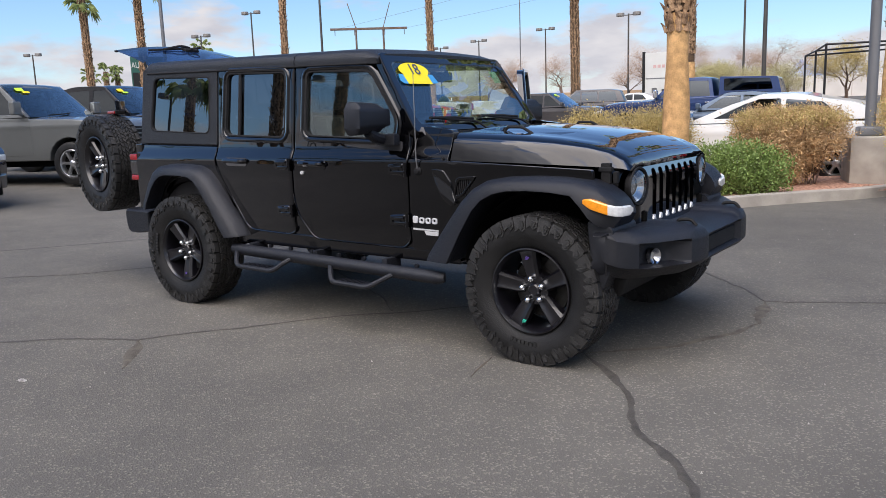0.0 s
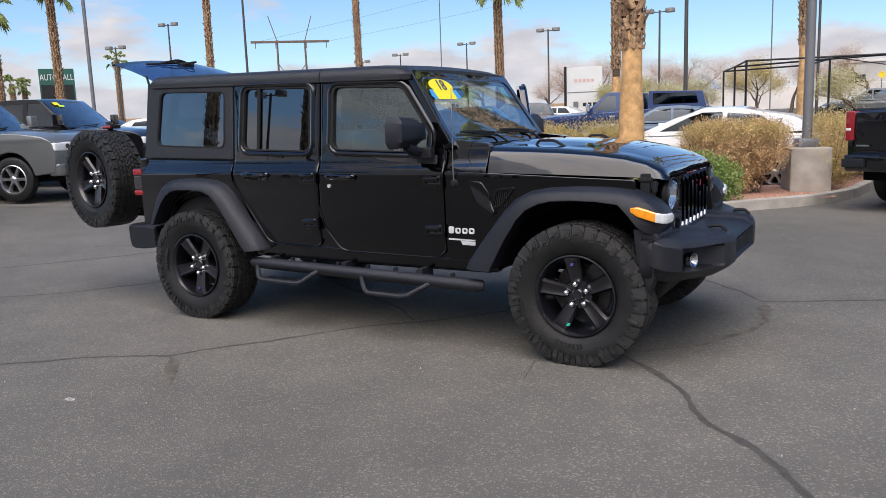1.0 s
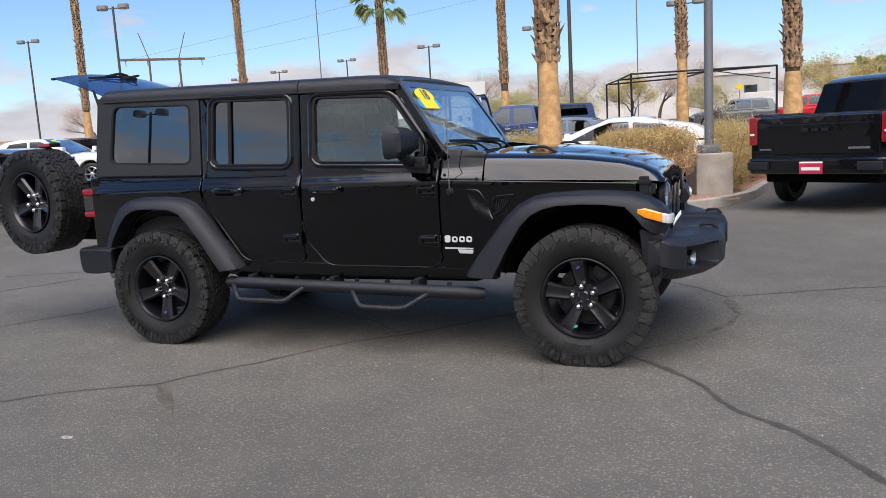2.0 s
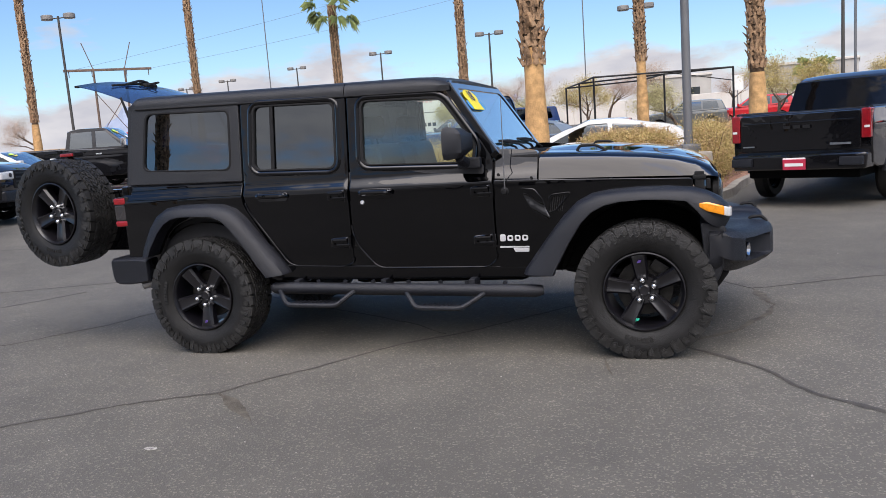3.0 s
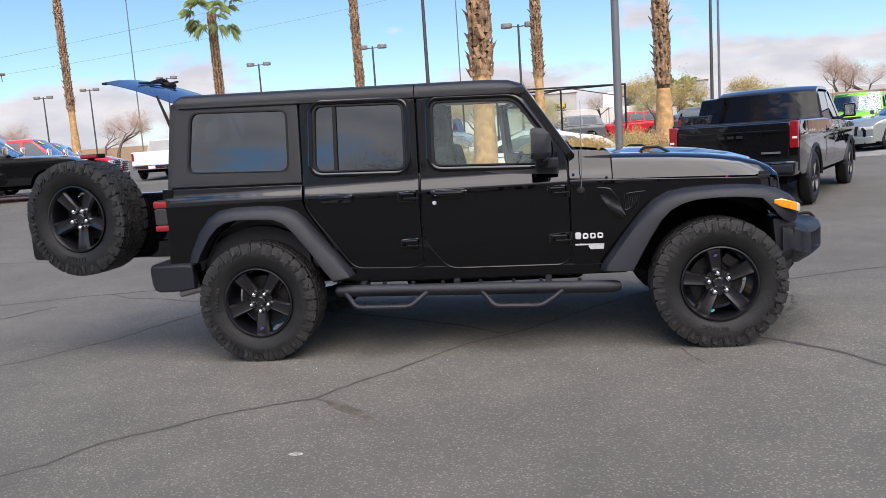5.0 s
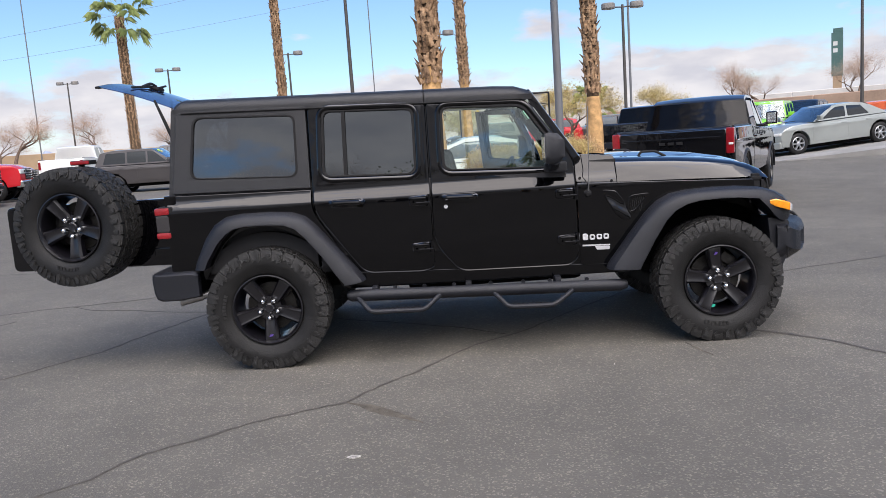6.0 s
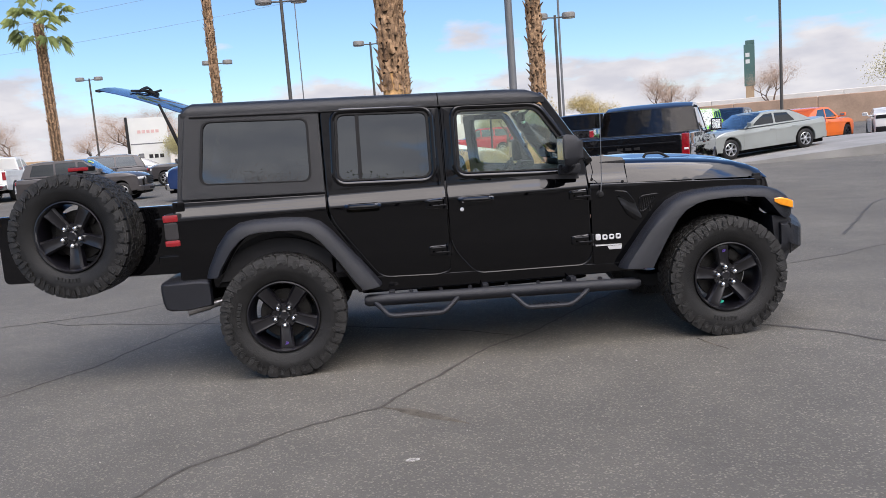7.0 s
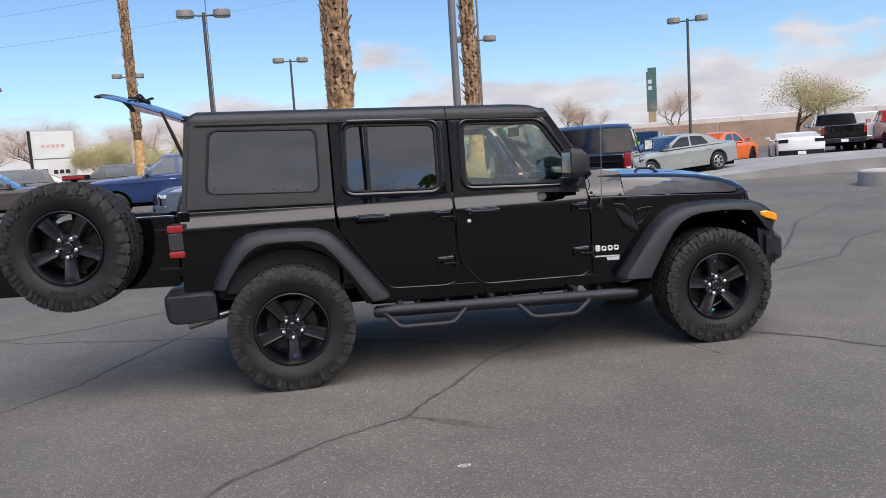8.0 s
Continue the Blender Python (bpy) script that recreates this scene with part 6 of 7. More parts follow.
LEAF_GREEN = surface("shrub_green_leaves", (0.16, 0.235, 0.055), rough=0.6, vary=0.35, scale=9, fine=40)
LEAF_GOLD = surface("shrub_golden_leaves", (0.46, 0.36, 0.135), rough=0.75, vary=0.35, scale=6, fine=40)
LEAF_BROWN = surface("dry_shrub_twigs", (0.40, 0.255, 0.135), rough=0.9, vary=0.45, scale=8, fine=40, tint=(0.58, 0.40, 0.21))
LEAF_OLIVE = surface("tree_olive_leaves", (0.44, 0.40, 0.20), rough=0.7, vary=0.35, scale=3, fine=20)

KERB = [(-3.6, 5.55), (1.2, 5.25), (2.0, 5.72), (2.75, 6.75), (3.45, 7.45), (4.0, 8.55), (4.25, 10.2), (5.1, 12.6), (5.6, 15.2), (4.4, 15.6), (3.2, 12.0), (-3.6, 9.6)]
kerb_line = rounded(KERB, [0.8, 1.2, 1.0, 0.6, 0.8, 0.8, 1.0, 1.0, 0.5, 0.5, 1.5, 0.8], 6)


def inset(pts, d):
    out = []
    for i, p in enumerate(pts):
        a, b = Vector(pts[i - 1]), Vector(pts[(i + 1) % len(pts)])
        t = (b - a).normalized()
        out.append((p[0] - t.y * d, p[1] + t.x * d))
    return out


def slab(outer, holes, z0, z1, bev):
    """A flat piece lying on the ground, cut to a plan."""
    bm = plate(outer, z1 - z0, holes, bev)
    return mapped(bm, lambda p: Vector((p.x, p.z, z1 - p.y + rise(p.x, p.z))))


tagged(link("kerb", slab(kerb_line, (inset(kerb_line, 0.16),), -0.05, 0.15, 0.02), CONCRETE), "grey concrete kerb round the planter", "kerb", kind="structure")
tagged(link("planter_bed", slab(inset(kerb_line, 0.155), (), -0.05, 0.10, 0), GRAVEL), "red gravel planter bed", "planter", kind="structure")

def gravel_stones():
    """Loose stones on the bed where it lies nearest."""
    rnd = random.Random(11)
    verts, faces = [], []
    for _ in range(2600):
        t, u = rnd.random(), rnd.random()
        x, y = 0.6 + t * 3.2 + u * 0.0, 5.75 + t * 2.1 + u * 1.8
        z = 0.10 + rise(x, y)
        r = rnd.uniform(0.008, 0.026)
        k = len(verts)
        for a in (0, 2.1, 4.2):
            verts.append((x + r * math.cos(a + t * 9), y + r * math.sin(a + t * 9), z - 0.002))
        verts.append((x + rnd.uniform(-0.3, 0.3) * r, y, z + r * rnd.uniform(0.5, 0.9)))
        faces += [(k, k + 1, k + 3), (k + 1, k + 2, k + 3), (k + 2, k, k + 3)]
    me = bpy.data.meshes.new("gravel")
    me.from_pydata(verts, [], faces)
    me.materials.append(GRAVEL)
    return tagged(new("gravel", me), "loose red gravel stones", "gravel", kind="stuff")


gravel_stones()


# ---- cracks and tar in the asphalt ----
TAR = surface("crack_sealant_tar", (0.060, 0.054, 0.046), rough=0.7, vary=0.35, scale=20, bump=0.4, fine=140, spec=0.4)
TAR_WORN = surface("worn_tar_stain", (0.098, 0.086, 0.068), rough=0.8, vary=0.45, scale=12, bump=0.4, fine=140, spec=0.3)


def crack(points, width, label, material, seed, wander=0.035):
    """A crack along a few points: its line wanders, its width swells and thins."""
    rnd = random.Random(seed)
    pts = [Vector((x, y)) for x, y in points]
    line = []
    for a, b in zip(pts, pts[1:]):
        n = max(3, int((b - a).length / 0.035))
        side_v = Vector((-(b - a).y, (b - a).x)).normalized()
        for i in range(n):
            t = i / n
            p = a.lerp(b, t)
            q = noise.noise(Vector((p.x * 2.3, p.y * 2.3, seed))) * wander + noise.noise(Vector((p.x * 11, p.y * 11, seed + 5))) * wander * 0.45
            line.append(p + side_v * q)
    line.append(pts[-1])
    rows = []
    for i, p in enumerate(line):
        d = (line[min(i + 1, len(line) - 1)] - line[max(i - 1, 0)]).normalized()
        s = Vector((-d.y, d.x))
        end = min(1.0, i / 6, (len(line) - 1 - i) / 6)
        w = width * (0.55 + 0.9 * abs(noise.noise(Vector((p.x * 4, p.y * 4, seed + 9)))) + rnd.uniform(-0.15, 0.15)) * max(0.12, end)
        z = rise(p.x, p.y)
        rows.append([Vector((*(p + s * w), z + 0.0015)), Vector((*(p + s * w * 0.35), z + 0.0045)), Vector((*(p - s * w * 0.35), z + 0.0045)), Vector((*(p - s * w), z + 0.0015))])
    ob = link("asphalt_crack", loft(rows, closed=False), material)
    tagged(ob, label, "crack", kind="structure")


CR = "dark sealed crack running through the asphalt"
crack([(-1.7, -3.6), (-0.47, -2.62), (-0.32, -2.33), (0.14, -1.99), (0.59, -1.73), (0.93, -1.27), (1.40, -0.60), (1.80, -0.25), (2.49, 0.63), (2.9, 1.0)], 0.017, CR, TAR, 1)
crack([(0.60, -1.74), (0.80, -1.87), (0.94, -2.0), (1.06, -2.14)], 0.05, "worn tar stain branching off the crack", TAR_WORN, 2)
crack([(-2.6, -1.3), (-1.95, -0.76), (-1.52, -0.15), (-1.27, 0.59), (-0.9, 1.5)], 0.015, CR, TAR, 3)
crack([(-4.2, 1.3), (-3.0, 1.86), (-2.06, 2.06), (-1.44, 2.64), (0.2, 3.6)], 0.022, CR, TAR, 4)
crack([(-2.75, 1.90), (-2.39, 1.63), (-1.39, 1.26), (-0.63, 1.01), (0.47, 0.37), (1.22, -0.05), (1.6, -0.38)], 0.013, CR, TAR, 5)
crack([(3.15, -0.60), (3.36, -0.76), (3.66, -1.13), (3.83, -1.45), (4.07, -1.68), (4.23, -1.93), (4.75, -2.7)], 0.024, CR, TAR, 6)
crack([(3.20, -0.62), (3.57, -0.22), (3.76, 0.19), (3.85, 0.52)], 0.030, CR, TAR_WORN, 7)
crack([(3.85, 0.45), (3.80, 0.78), (3.75, 1.08)], 0.05, "wide worn tar patch in the asphalt", TAR_WORN, 8)
crack([(3.75, 1.05), (3.53, 1.39), (3.05, 1.85), (2.2, 3.2)], 0.018, CR, TAR, 9)
crack([(3.75, 1.07), (4.4, 1.37), (5.3, 1.69), (6.47, 2.27), (7.46, 3.4), (8.6, 4.1)], 0.020, CR, TAR, 10)
crack([(-5.2, -2.2), (-4.08, -0.42), (-3.59, 0.3), (-3.0, 1.3)], 0.022, CR, TAR, 12)
crack([(2.77, -0.93), (2.80, -1.10), (2.84, -1.26)], 0.025, "small tar stain", TAR_WORN, 13, 0.02)
crack([(-9.0, 3.0), (-6.5, 4.4), (-4.5, 4.6), (-2.2, 4.9)], 0.03, CR, TAR, 14)
crack([(6.2, 3.0), (8.5, 6.0), (11.0, 8.2), (13.0, 8.4)], 0.03, CR, TAR, 15)
crack([(9.5, 2.2), (10.8, 5.2), (12.8, 7.2)], 0.03, CR, TAR, 16)
spot_rnd = random.Random(5)
fleck = [(0.034 * (1 + spot_rnd.uniform(-0.5, 0.4)) * math.cos(a), 0.018 * (1 + spot_rnd.uniform(-0.4, 0.5)) * math.sin(a)) for a in (2 * math.pi * k / 14 for k in range(14))]
tagged(link("paint_spot", mapped(plate(fleck, 0.003), lambda p: Vector((0.745 + p.x, -2.545 + p.z, 0.0045 - p.y))), surface("chipped_white_paint", (0.36, 0.34, 0.31), rough=0.9, vary=0.6, scale=60)), "small chipped white paint spot", "stain", kind="structure")
rnd_peb = random.Random(21)
pb_v, pb_f = [], []
for _ in range(520):
    a, r = rnd_peb.uniform(0, 2 * math.pi), 7.5 * math.sqrt(rnd_peb.random())
    x, y, s = 1.8 + r * math.cos(a), -1.5 + r * math.sin(a), rnd_peb.uniform(0.0025, 0.007)
    k = len(pb_v)
    pb_v += [(x + s, y, 0.0), (x - s * 0.6, y + s * 0.8, 0.0), (x - s * 0.5, y - s * 0.9, 0.0), (x, y, s * 1.1)]
    pb_f += [(k, k + 1, k + 3), (k + 1, k + 2, k + 3), (k + 2, k, k + 3)]
pb = bpy.data.meshes.new("pebbles")
pb.from_pydata(pb_v, [], pb_f)
pb.materials.append(surface("pale_pebble", (0.30, 0.28, 0.25), rough=0.9, vary=0.5, scale=40))
tagged(new("pebbles", pb), "scattered pale grit on the asphalt", "grit", kind="stuff")


# ---- lamp posts ----
def light_pole(at, height, heads, heading, label, base_h=0.0, material=POLE_DARK, r=0.075, base_r=0.30):
    """A straight pole; heads: number of box lamps, two of them opposite each other."""
    root = thing("street_lamp", pose(at[0], at[1], rise(*at), 0, 0, heading), label, "street lamp", "lamp posts")
    if base_h:
        foot = lathe([(0.001, 0.0), (base_r, 0.0), (base_r, base_h - 0.03), (base_r - 0.03, base_h), (0.001, base_h)], 28)
        foot = moved(foot, Matrix.Rotation(radians(90), 4, "X")) if base_r != 0.3 else box(-0.31, 0.31, -0.31, 0.31, -0.05, base_h, 0.04)
        part("concrete_base", foot, CONCRETE, root, "weathered concrete footing")
        part("base_cover", box(-0.17, 0.17, -0.17, 0.17, base_h, base_h + 0.14, 0.04), POLE_GREY, root)
    part("pole", tube([(0, 0, base_h), (0, 0, height * 0.5), (0, 0, height)], [r, r * 0.9, r * 0.75], 14), material, root)
    for k in range(heads):
        s = 1 if k == 0 else -1
        arm = part("arm", tube([(0, 0, height - 0.12), (s * 0.42, 0, height - 0.10)], 0.035, 8), material, root)
        hd = mapped(lathe([(0.001, 0.16), (0.30, 0.15), (0.335, 0.10), (0.335, -0.10), (0.31, -0.13), (0.001, -0.13)], 28), lambda p: Vector((s * 0.70 + p.x, p.z * 0.9, height - 0.05 + p.y)))
        lamp = part("lamp_head", hd, HEAD_GREY, root)
        part("lamp_glass", mapped(lathe([(0.001, 0), (0.27, 0.0), (0.27, 0.012), (0.001, 0.012)], 24), lambda p: Vector((s * 0.70 + p.x, p.z * 0.9, height - 0.185 + p.y))), HEAD_LENS, lamp)
    return root


LP = "dark steel lamp post with two drum-shaped heads"
light_pole((3.30, 8.78), 11.0, 2, 20, "grey steel lamp post on a square concrete footing", 0.80, POLE_GREY, 0.075)
for x, y, top, h in ((-53.0, 46.4, 11.0, 10), (-21.86, 59.92, 8.9, 5), (-35.35, 70.4, 9.5, 5), (-10.08, 51.24, 8.45, 5), (0.69, 42.34, 7.9, 0), (10.03, 34.06, 7.5, 0), (-2.71, 26.82, 7.75, 0), (21.2, 33.0, 7.95, -30), (-31.36, 33.13, 9.9, 10), (-74.8, 37.0, 8.35, 20), (-54.2, 41.5, 8.75, 10), (-45.2, 72.8, 9.2, 5), (-50.0, 72.0, 8.7, 5)):
    light_pole((x, y), top - rise(x, y), 2, h, LP, 0.0, POLE_DARK, 0.085)
TP = "tall plain dark steel pole"
for x, y, h in ((11.57, 39.73, 13.0), (-7.5, 87.0, 22.0), (-42.5, 77.5, 18.0), (-21.0, 14.02, 11.0)):
    light_pole((x, y), h, 0, 0, TP, 0.0, POLE_GREY, 0.07)
# lamps behind the camera, which the windows mirror
for x, y, h in ((-24.0, -27.5, 8.2), (-33.0, -23.5, 6.9), (3.2, -28.6, 8.9)):
    light_pole((x, y), h, 2, 0, LP, 0.0, POLE_DARK, 0.085)
drum = thing("planter_drum", pose(14.9, 11.1, rise(14.9, 11.1)), "low round pale concrete footing in the lot", "footing")
part("concrete_drum", moved(lathe([(0.001, 0.36), (0.86, 0.36), (0.90, 0.32), (0.90, -0.05), (0.001, -0.05)], 36), Matrix.Rotation(radians(90), 4, "X")), SLAB, drum)


# ---- palms ----
def palm(at, height, r0, r1, skinned, label, crown=True, seed=1, lean=0.0, big=1.0):
    """A fan palm: the trunk smooth and tan below, above wrapped in cut leaf bases, with a crown of fronds."""
    rnd = random.Random(seed)
    root = thing("palm_tree", pose(at[0], at[1], rise(*at), 0, lean, rnd.uniform(0, 360)), label, "palm tree", "palms round the lot")
    pts, rs = [], []
    for i in range(14):
        t = i / 13
        pts.append((0.05 * math.sin(t * 3 + seed) * height * 0.1, 0.04 * math.cos(t * 2.3 + seed) * height * 0.1, height * t))
        rs.append((r0 * (1.25 - 1.25 * t * 4) + r0 * (t * 5) if t < 0.2 else r0 + (r1 - r0) * t))
    cut = max(1, min(12, round(skinned / height * 13)))
    part("trunk", tube(pts[:cut + 1], [max(r1, r) for r in rs[:cut + 1]], 16), PALM_TAN, root)
    part("upper_trunk", tube(pts[cut:], [max(r1, r) - 0.012 for r in rs[cut:]], 14), PALM_GAP, root, "dark fibrous upper trunk")
    verts, faces = [], []
    z = skinned
    while z < height - 0.05:
        t = z / height
        f = t * 13
        i = min(12, int(f))
        c = Vector(pts[i]).lerp(Vector(pts[i + 1]), f - i)
        rr = r0 + (r1 - r0) * t
        n = 9
        for k in range(n):
            a = 2 * math.pi * (k / n) + z * 7.3 + rnd.uniform(-0.15, 0.15)
            w, h, o = rnd.uniform(0.04, 0.075), rnd.uniform(0.08, 0.20), rnd.uniform(0.02, 0.075) + (0.08 if rnd.random() < 0.12 else 0)
            d, s = Vector((math.cos(a), math.sin(a), 0)), Vector((-math.sin(a), math.cos(a), 0))
            b = c + d * (rr - 0.015)
            q = len(verts)
            tip = b + d * o + Vector((0, 0, h)) + s * rnd.uniform(-0.06, 0.06)
            verts += [b - s * w, b + s * w, tip + s * w * 0.45, tip - s * w * 0.45, b + d * 0.05 + Vector((0, 0, -0.03))]
            faces += [(q, q + 1, q + 2, q + 3), (q, q + 3, q + 4), (q + 1, q + 4, q + 2), (q + 4, q + 3, q + 2)]
        z += 0.095
    me = bpy.data.meshes.new("leaf_base")
    me.from_pydata([tuple(v) for v in verts], [], faces)
    me.materials.append(PALM_BOOT)
    lb = new("leaf_base", me)
    lb.parent = root
    tagged(lb, "rough cut leaf bases", kind="stuff")
    if not crown:
        return root
    for nm, mat, count, el0, el1, ln in (("crown", PALM_LEAF, 20, -48, 72, 1.35),):
        verts, faces = [], []
        for _ in range(count):
            az, el = rnd.uniform(0, 2 * math.pi), radians(rnd.uniform(el0, el1))
            d = Vector((math.cos(az) * math.cos(el), math.sin(az) * math.cos(el), math.sin(el)))
            top = Vector(pts[-1])
            stem = ln * big * rnd.uniform(0.7, 1.0)
            e = top + d * stem
            s = d.cross(Vector((0, 0, 1))).normalized()
            u = s.cross(d).normalized()
            q = len(verts)
            verts += [tuple(top + s * 0.02), tuple(top - s * 0.02), tuple(e - s * 0.012), tuple(e + s * 0.012)]
            faces.append((q, q + 1, q + 2, q + 3))
            for k in range(20):
                a = radians(-105 + 210 * k / 19 + rnd.uniform(-4, 4))
                ld = d * math.cos(a) + s * math.sin(a)
                l1 = big * rnd.uniform(0.55, 0.8) * (1 - 0.25 * abs(a) / 1.9)
                droop = Vector((0, 0, -0.45 * l1 * rnd.uniform(0.5, 1.4)))
                m1, m2 = e + ld * l1 * 0.55 + u * 0.05, e + ld * l1 + droop
                wv = ld.cross(u).normalized() * 0.026 * big
                q = len(verts)
                verts += [tuple(e), tuple(m1 + wv), tuple(m2), tuple(m1 - wv)]
                faces += [(q, q + 1, q + 2), (q, q + 2, q + 3)]
        me = bpy.data.meshes.new(nm)
        me.from_pydata(verts, [], faces)
        me.materials.append(mat)
        ob = new(nm, me)
        ob.parent = root
        tagged(ob, "green fan fronds", kind="stuff")
    return root


palm((0.98, 6.95), 8.6, 0.155, 0.150, 2.40, "palm tree with skinned tan lower trunk in the planter", True, 1)
PL = "tall palm tree with rough leaf bases on its trunk"
for x, y, h, sk, sd in ((4.82, 13.88, 9.5, 2.3, 2), (1.80, 23.28, 11.0, 3.2, 3), (-5.82, 27.96, 11.5, 3.0, 4), (-21.86, 31.91, 12.5, 3.6, 6), (-27.0, 25.75, 12.5, 3.0, 7)):
    palm((x, y), h, 0.165, 0.150, sk, PL, True, sd)
palm((-18.7, 43.53), 9.75, 0.29, 0.25, 0.4, "palm tree with a green crown over a thick trunk", True, 5, 0.0, 1.2)
palm((-42.5, 23.7), 8.6, 0.22, 0.20, 2.6, "palm tree with a green crown over a thick trunk", True, 8)
palm((-38.0, 24.5), 9.3, 0.22, 0.20, 2.6, "palm tree with a green crown over a thick trunk", True, 9)
for x, y, h, sd in ((-72.3, 41.5, 5.0, 12), (-69.8, 41.6, 5.2, 13), (-70.0, 43.0, 5.0, 14), (-58.1, 44.6, 7.0, 15)):
    palm((x, y), h, 0.25, 0.22, 1.0, "short palm tree far across the lot", True, sd, 0.0, 0.62)
palm((11.5, 52.0), 2.6, 0.25, 0.24, 0.6, "short young palm beyond the lot", True, 16)
# palms behind the camera, mirrored in the windows
for x, y, h, sd in ((-15.0, -15.0, 9.5, 21), (-24.2, -18.4, 6.6, 22), (-12.8, -17.3, 10.0, 23), (6.2, -30.4, 5.0, 24)):
    palm((x, y), h, 0.19, 0.17, 1.0, PL, True, sd)


# ---- shrubs ----
def leaf_cloud(name, blobs, count, size, material, seed, twig=0):
    """Many small leaves and sprigs spread through a lumpy volume, thicker towards its skin; blobs: centre and half sizes."""
    rng = np.random.default_rng(seed)
    vol = np.array([b[3] * b[4] * b[5] for b in blobs])
    pick = rng.choice(len(blobs), count, p=vol / vol.sum())
    B = np.array(blobs)[pick]
    d = rng.normal(size=(count, 3))
    d /= np.linalg.norm(d, axis=1)[:, None]
    rad = rng.random(count) ** 0.30
    lump = 1.0 + 0.16 * np.sin(d[:, 0] * 7 + seed) * np.sin(d[:, 1] * 6 + d[:, 2] * 5) + 0.10 * rng.normal(size=count)
    p = B[:, :3] + d * (rad * lump)[:, None] * B[:, 3:]
    p[:, 2] = np.maximum(p[:, 2], 0.02)
    a = rng.normal(size=(count, 3)) + d * 0.7
    a[:, 2] += 0.5
    a /= np.linalg.norm(a, axis=1)[:, None]
    b = np.cross(a, rng.normal(size=(count, 3)))
    b /= np.linalg.norm(b, axis=1)[:, None] + 1e-9
    s = size * rng.uniform(0.6, 1.4, count)[:, None]
    long = 1.0 + twig * rng.random(count)[:, None]
    v = np.stack([p, p + a * s * 0.5 * long + b * s * 0.28, p + a * s * long, p + a * s * 0.5 * long - b * s * 0.28], 1).reshape(-1, 3)
    f = np.arange(count * 4).reshape(-1, 4)
    me = bpy.data.meshes.new(name)
    me.from_pydata(v.tolist(), [], f.tolist())
    me.materials.append(material)
    return me


def stems(blobs, seed, n=26, material=LEAF_BROWN):
    rnd = random.Random(seed)
    bms = []
    for _ in range(n):
        b = rnd.choice(blobs)
        x0, y0 = b[0] + rnd.uniform(-0.2, 0.2) * b[3], b[1] + rnd.uniform(-0.2, 0.2) * b[4]
        x1, y1 = b[0] + rnd.uniform(-0.85, 0.85) * b[3], b[1] + rnd.uniform(-0.85, 0.85) * b[4]
        bms.append(tube([(x0, y0, 0), ((x0 + x1) / 2, (y0 + y1) / 2, b[2] * 0.7), (x1, y1, b[2] + b[5] * 0.6)], [0.012, 0.008, 0.004], 5))
    return join(*bms)


def shrub(at, blobs, count, size, material, label, seed, twig=0.0, inner=None):
    root = thing("shrub", pose(at[0], at[1], rise(*at) + 0.08), label, "shrub", "planter shrubs")
    part("stem", stems(blobs, seed), BARK, root)
    ob = new("foliage", leaf_cloud("foliage", blobs, count, size, material, seed, twig))
    ob.parent = root
    tagged(ob, kind="stuff")
    if inner:
        ob2 = new("inner_twig", leaf_cloud("inner_twig", [(x, y, z, a * 0.85, b * 0.85, c * 0.85) for x, y, z, a, b, c in blobs], count // 2, size * 0.8, inner, seed + 50, 3.0))
        ob2.parent = root
        tagged(ob2, kind="stuff")
    return root


shrub((1.95, 6.75), [(0, 0, 0.36, 0.52, 0.5, 0.42), (-0.45, 0.1, 0.33, 0.42, 0.45, 0.36), (0.35, 0.05, 0.32, 0.38, 0.4, 0.34)], 22000, 0.034, LEAF_GREEN, "clipped green shrub in the gravel bed", 31)
dry = shrub((2.30, 8.00), [(0, 0, 0.66, 0.55, 0.55, 0.52), (-0.36, 0.1, 0.78, 0.48, 0.5, 0.42), (0.38, 0.1, 0.77, 0.48, 0.5, 0.44), (0, 0, 0.3, 0.4, 0.4, 0.3)], 46000, 0.022, LEAF_BROWN, "dry brown rounded shrub with a golden top beside the lamp post", 32, 0.9, LEAF_BROWN)
tip = new("green_tip", leaf_cloud("green_tip", [(0, 0.05, 1.00, 0.78, 0.6, 0.20), (-0.4, 0.1, 0.97, 0.42, 0.45, 0.20), (0.42, 0.1, 0.97, 0.42, 0.45, 0.20)], 20000, 0.020, LEAF_GOLD, 37, 0.4))
tip.parent = dry
tagged(tip, kind="stuff")
HG = "golden-brown clipped hedge in the planter"
shrub((-0.95, 7.95), [(-0.05, 0.1, 0.66, 0.5, 0.6, 0.60), (0.35, 0.05, 0.66, 0.5, 0.6, 0.60)], 20000, 0.022, LEAF_GOLD, HG, 33, 0.5, LEAF_GOLD)
shrub((0.15, 7.95), [(-0.12, 0.1, 0.66, 0.55, 0.6, 0.60), (0.35, 0, 0.64, 0.55, 0.55, 0.60), (-0.1, 0.75, 0.64, 0.5, 0.6, 0.58)], 32000, 0.022, LEAF_GOLD, HG, 34, 0.5, LEAF_GOLD)
shrub((3.65, 9.5), [(-0.05, -0.5, 0.66, 0.42, 0.5, 0.60), (-0.2, 0.4, 0.66, 0.6, 0.6, 0.60), (0.1, 1.2, 0.66, 0.5, 0.6, 0.58)], 36000, 0.022, LEAF_GOLD, HG, 35, 0.5, LEAF_BROWN)
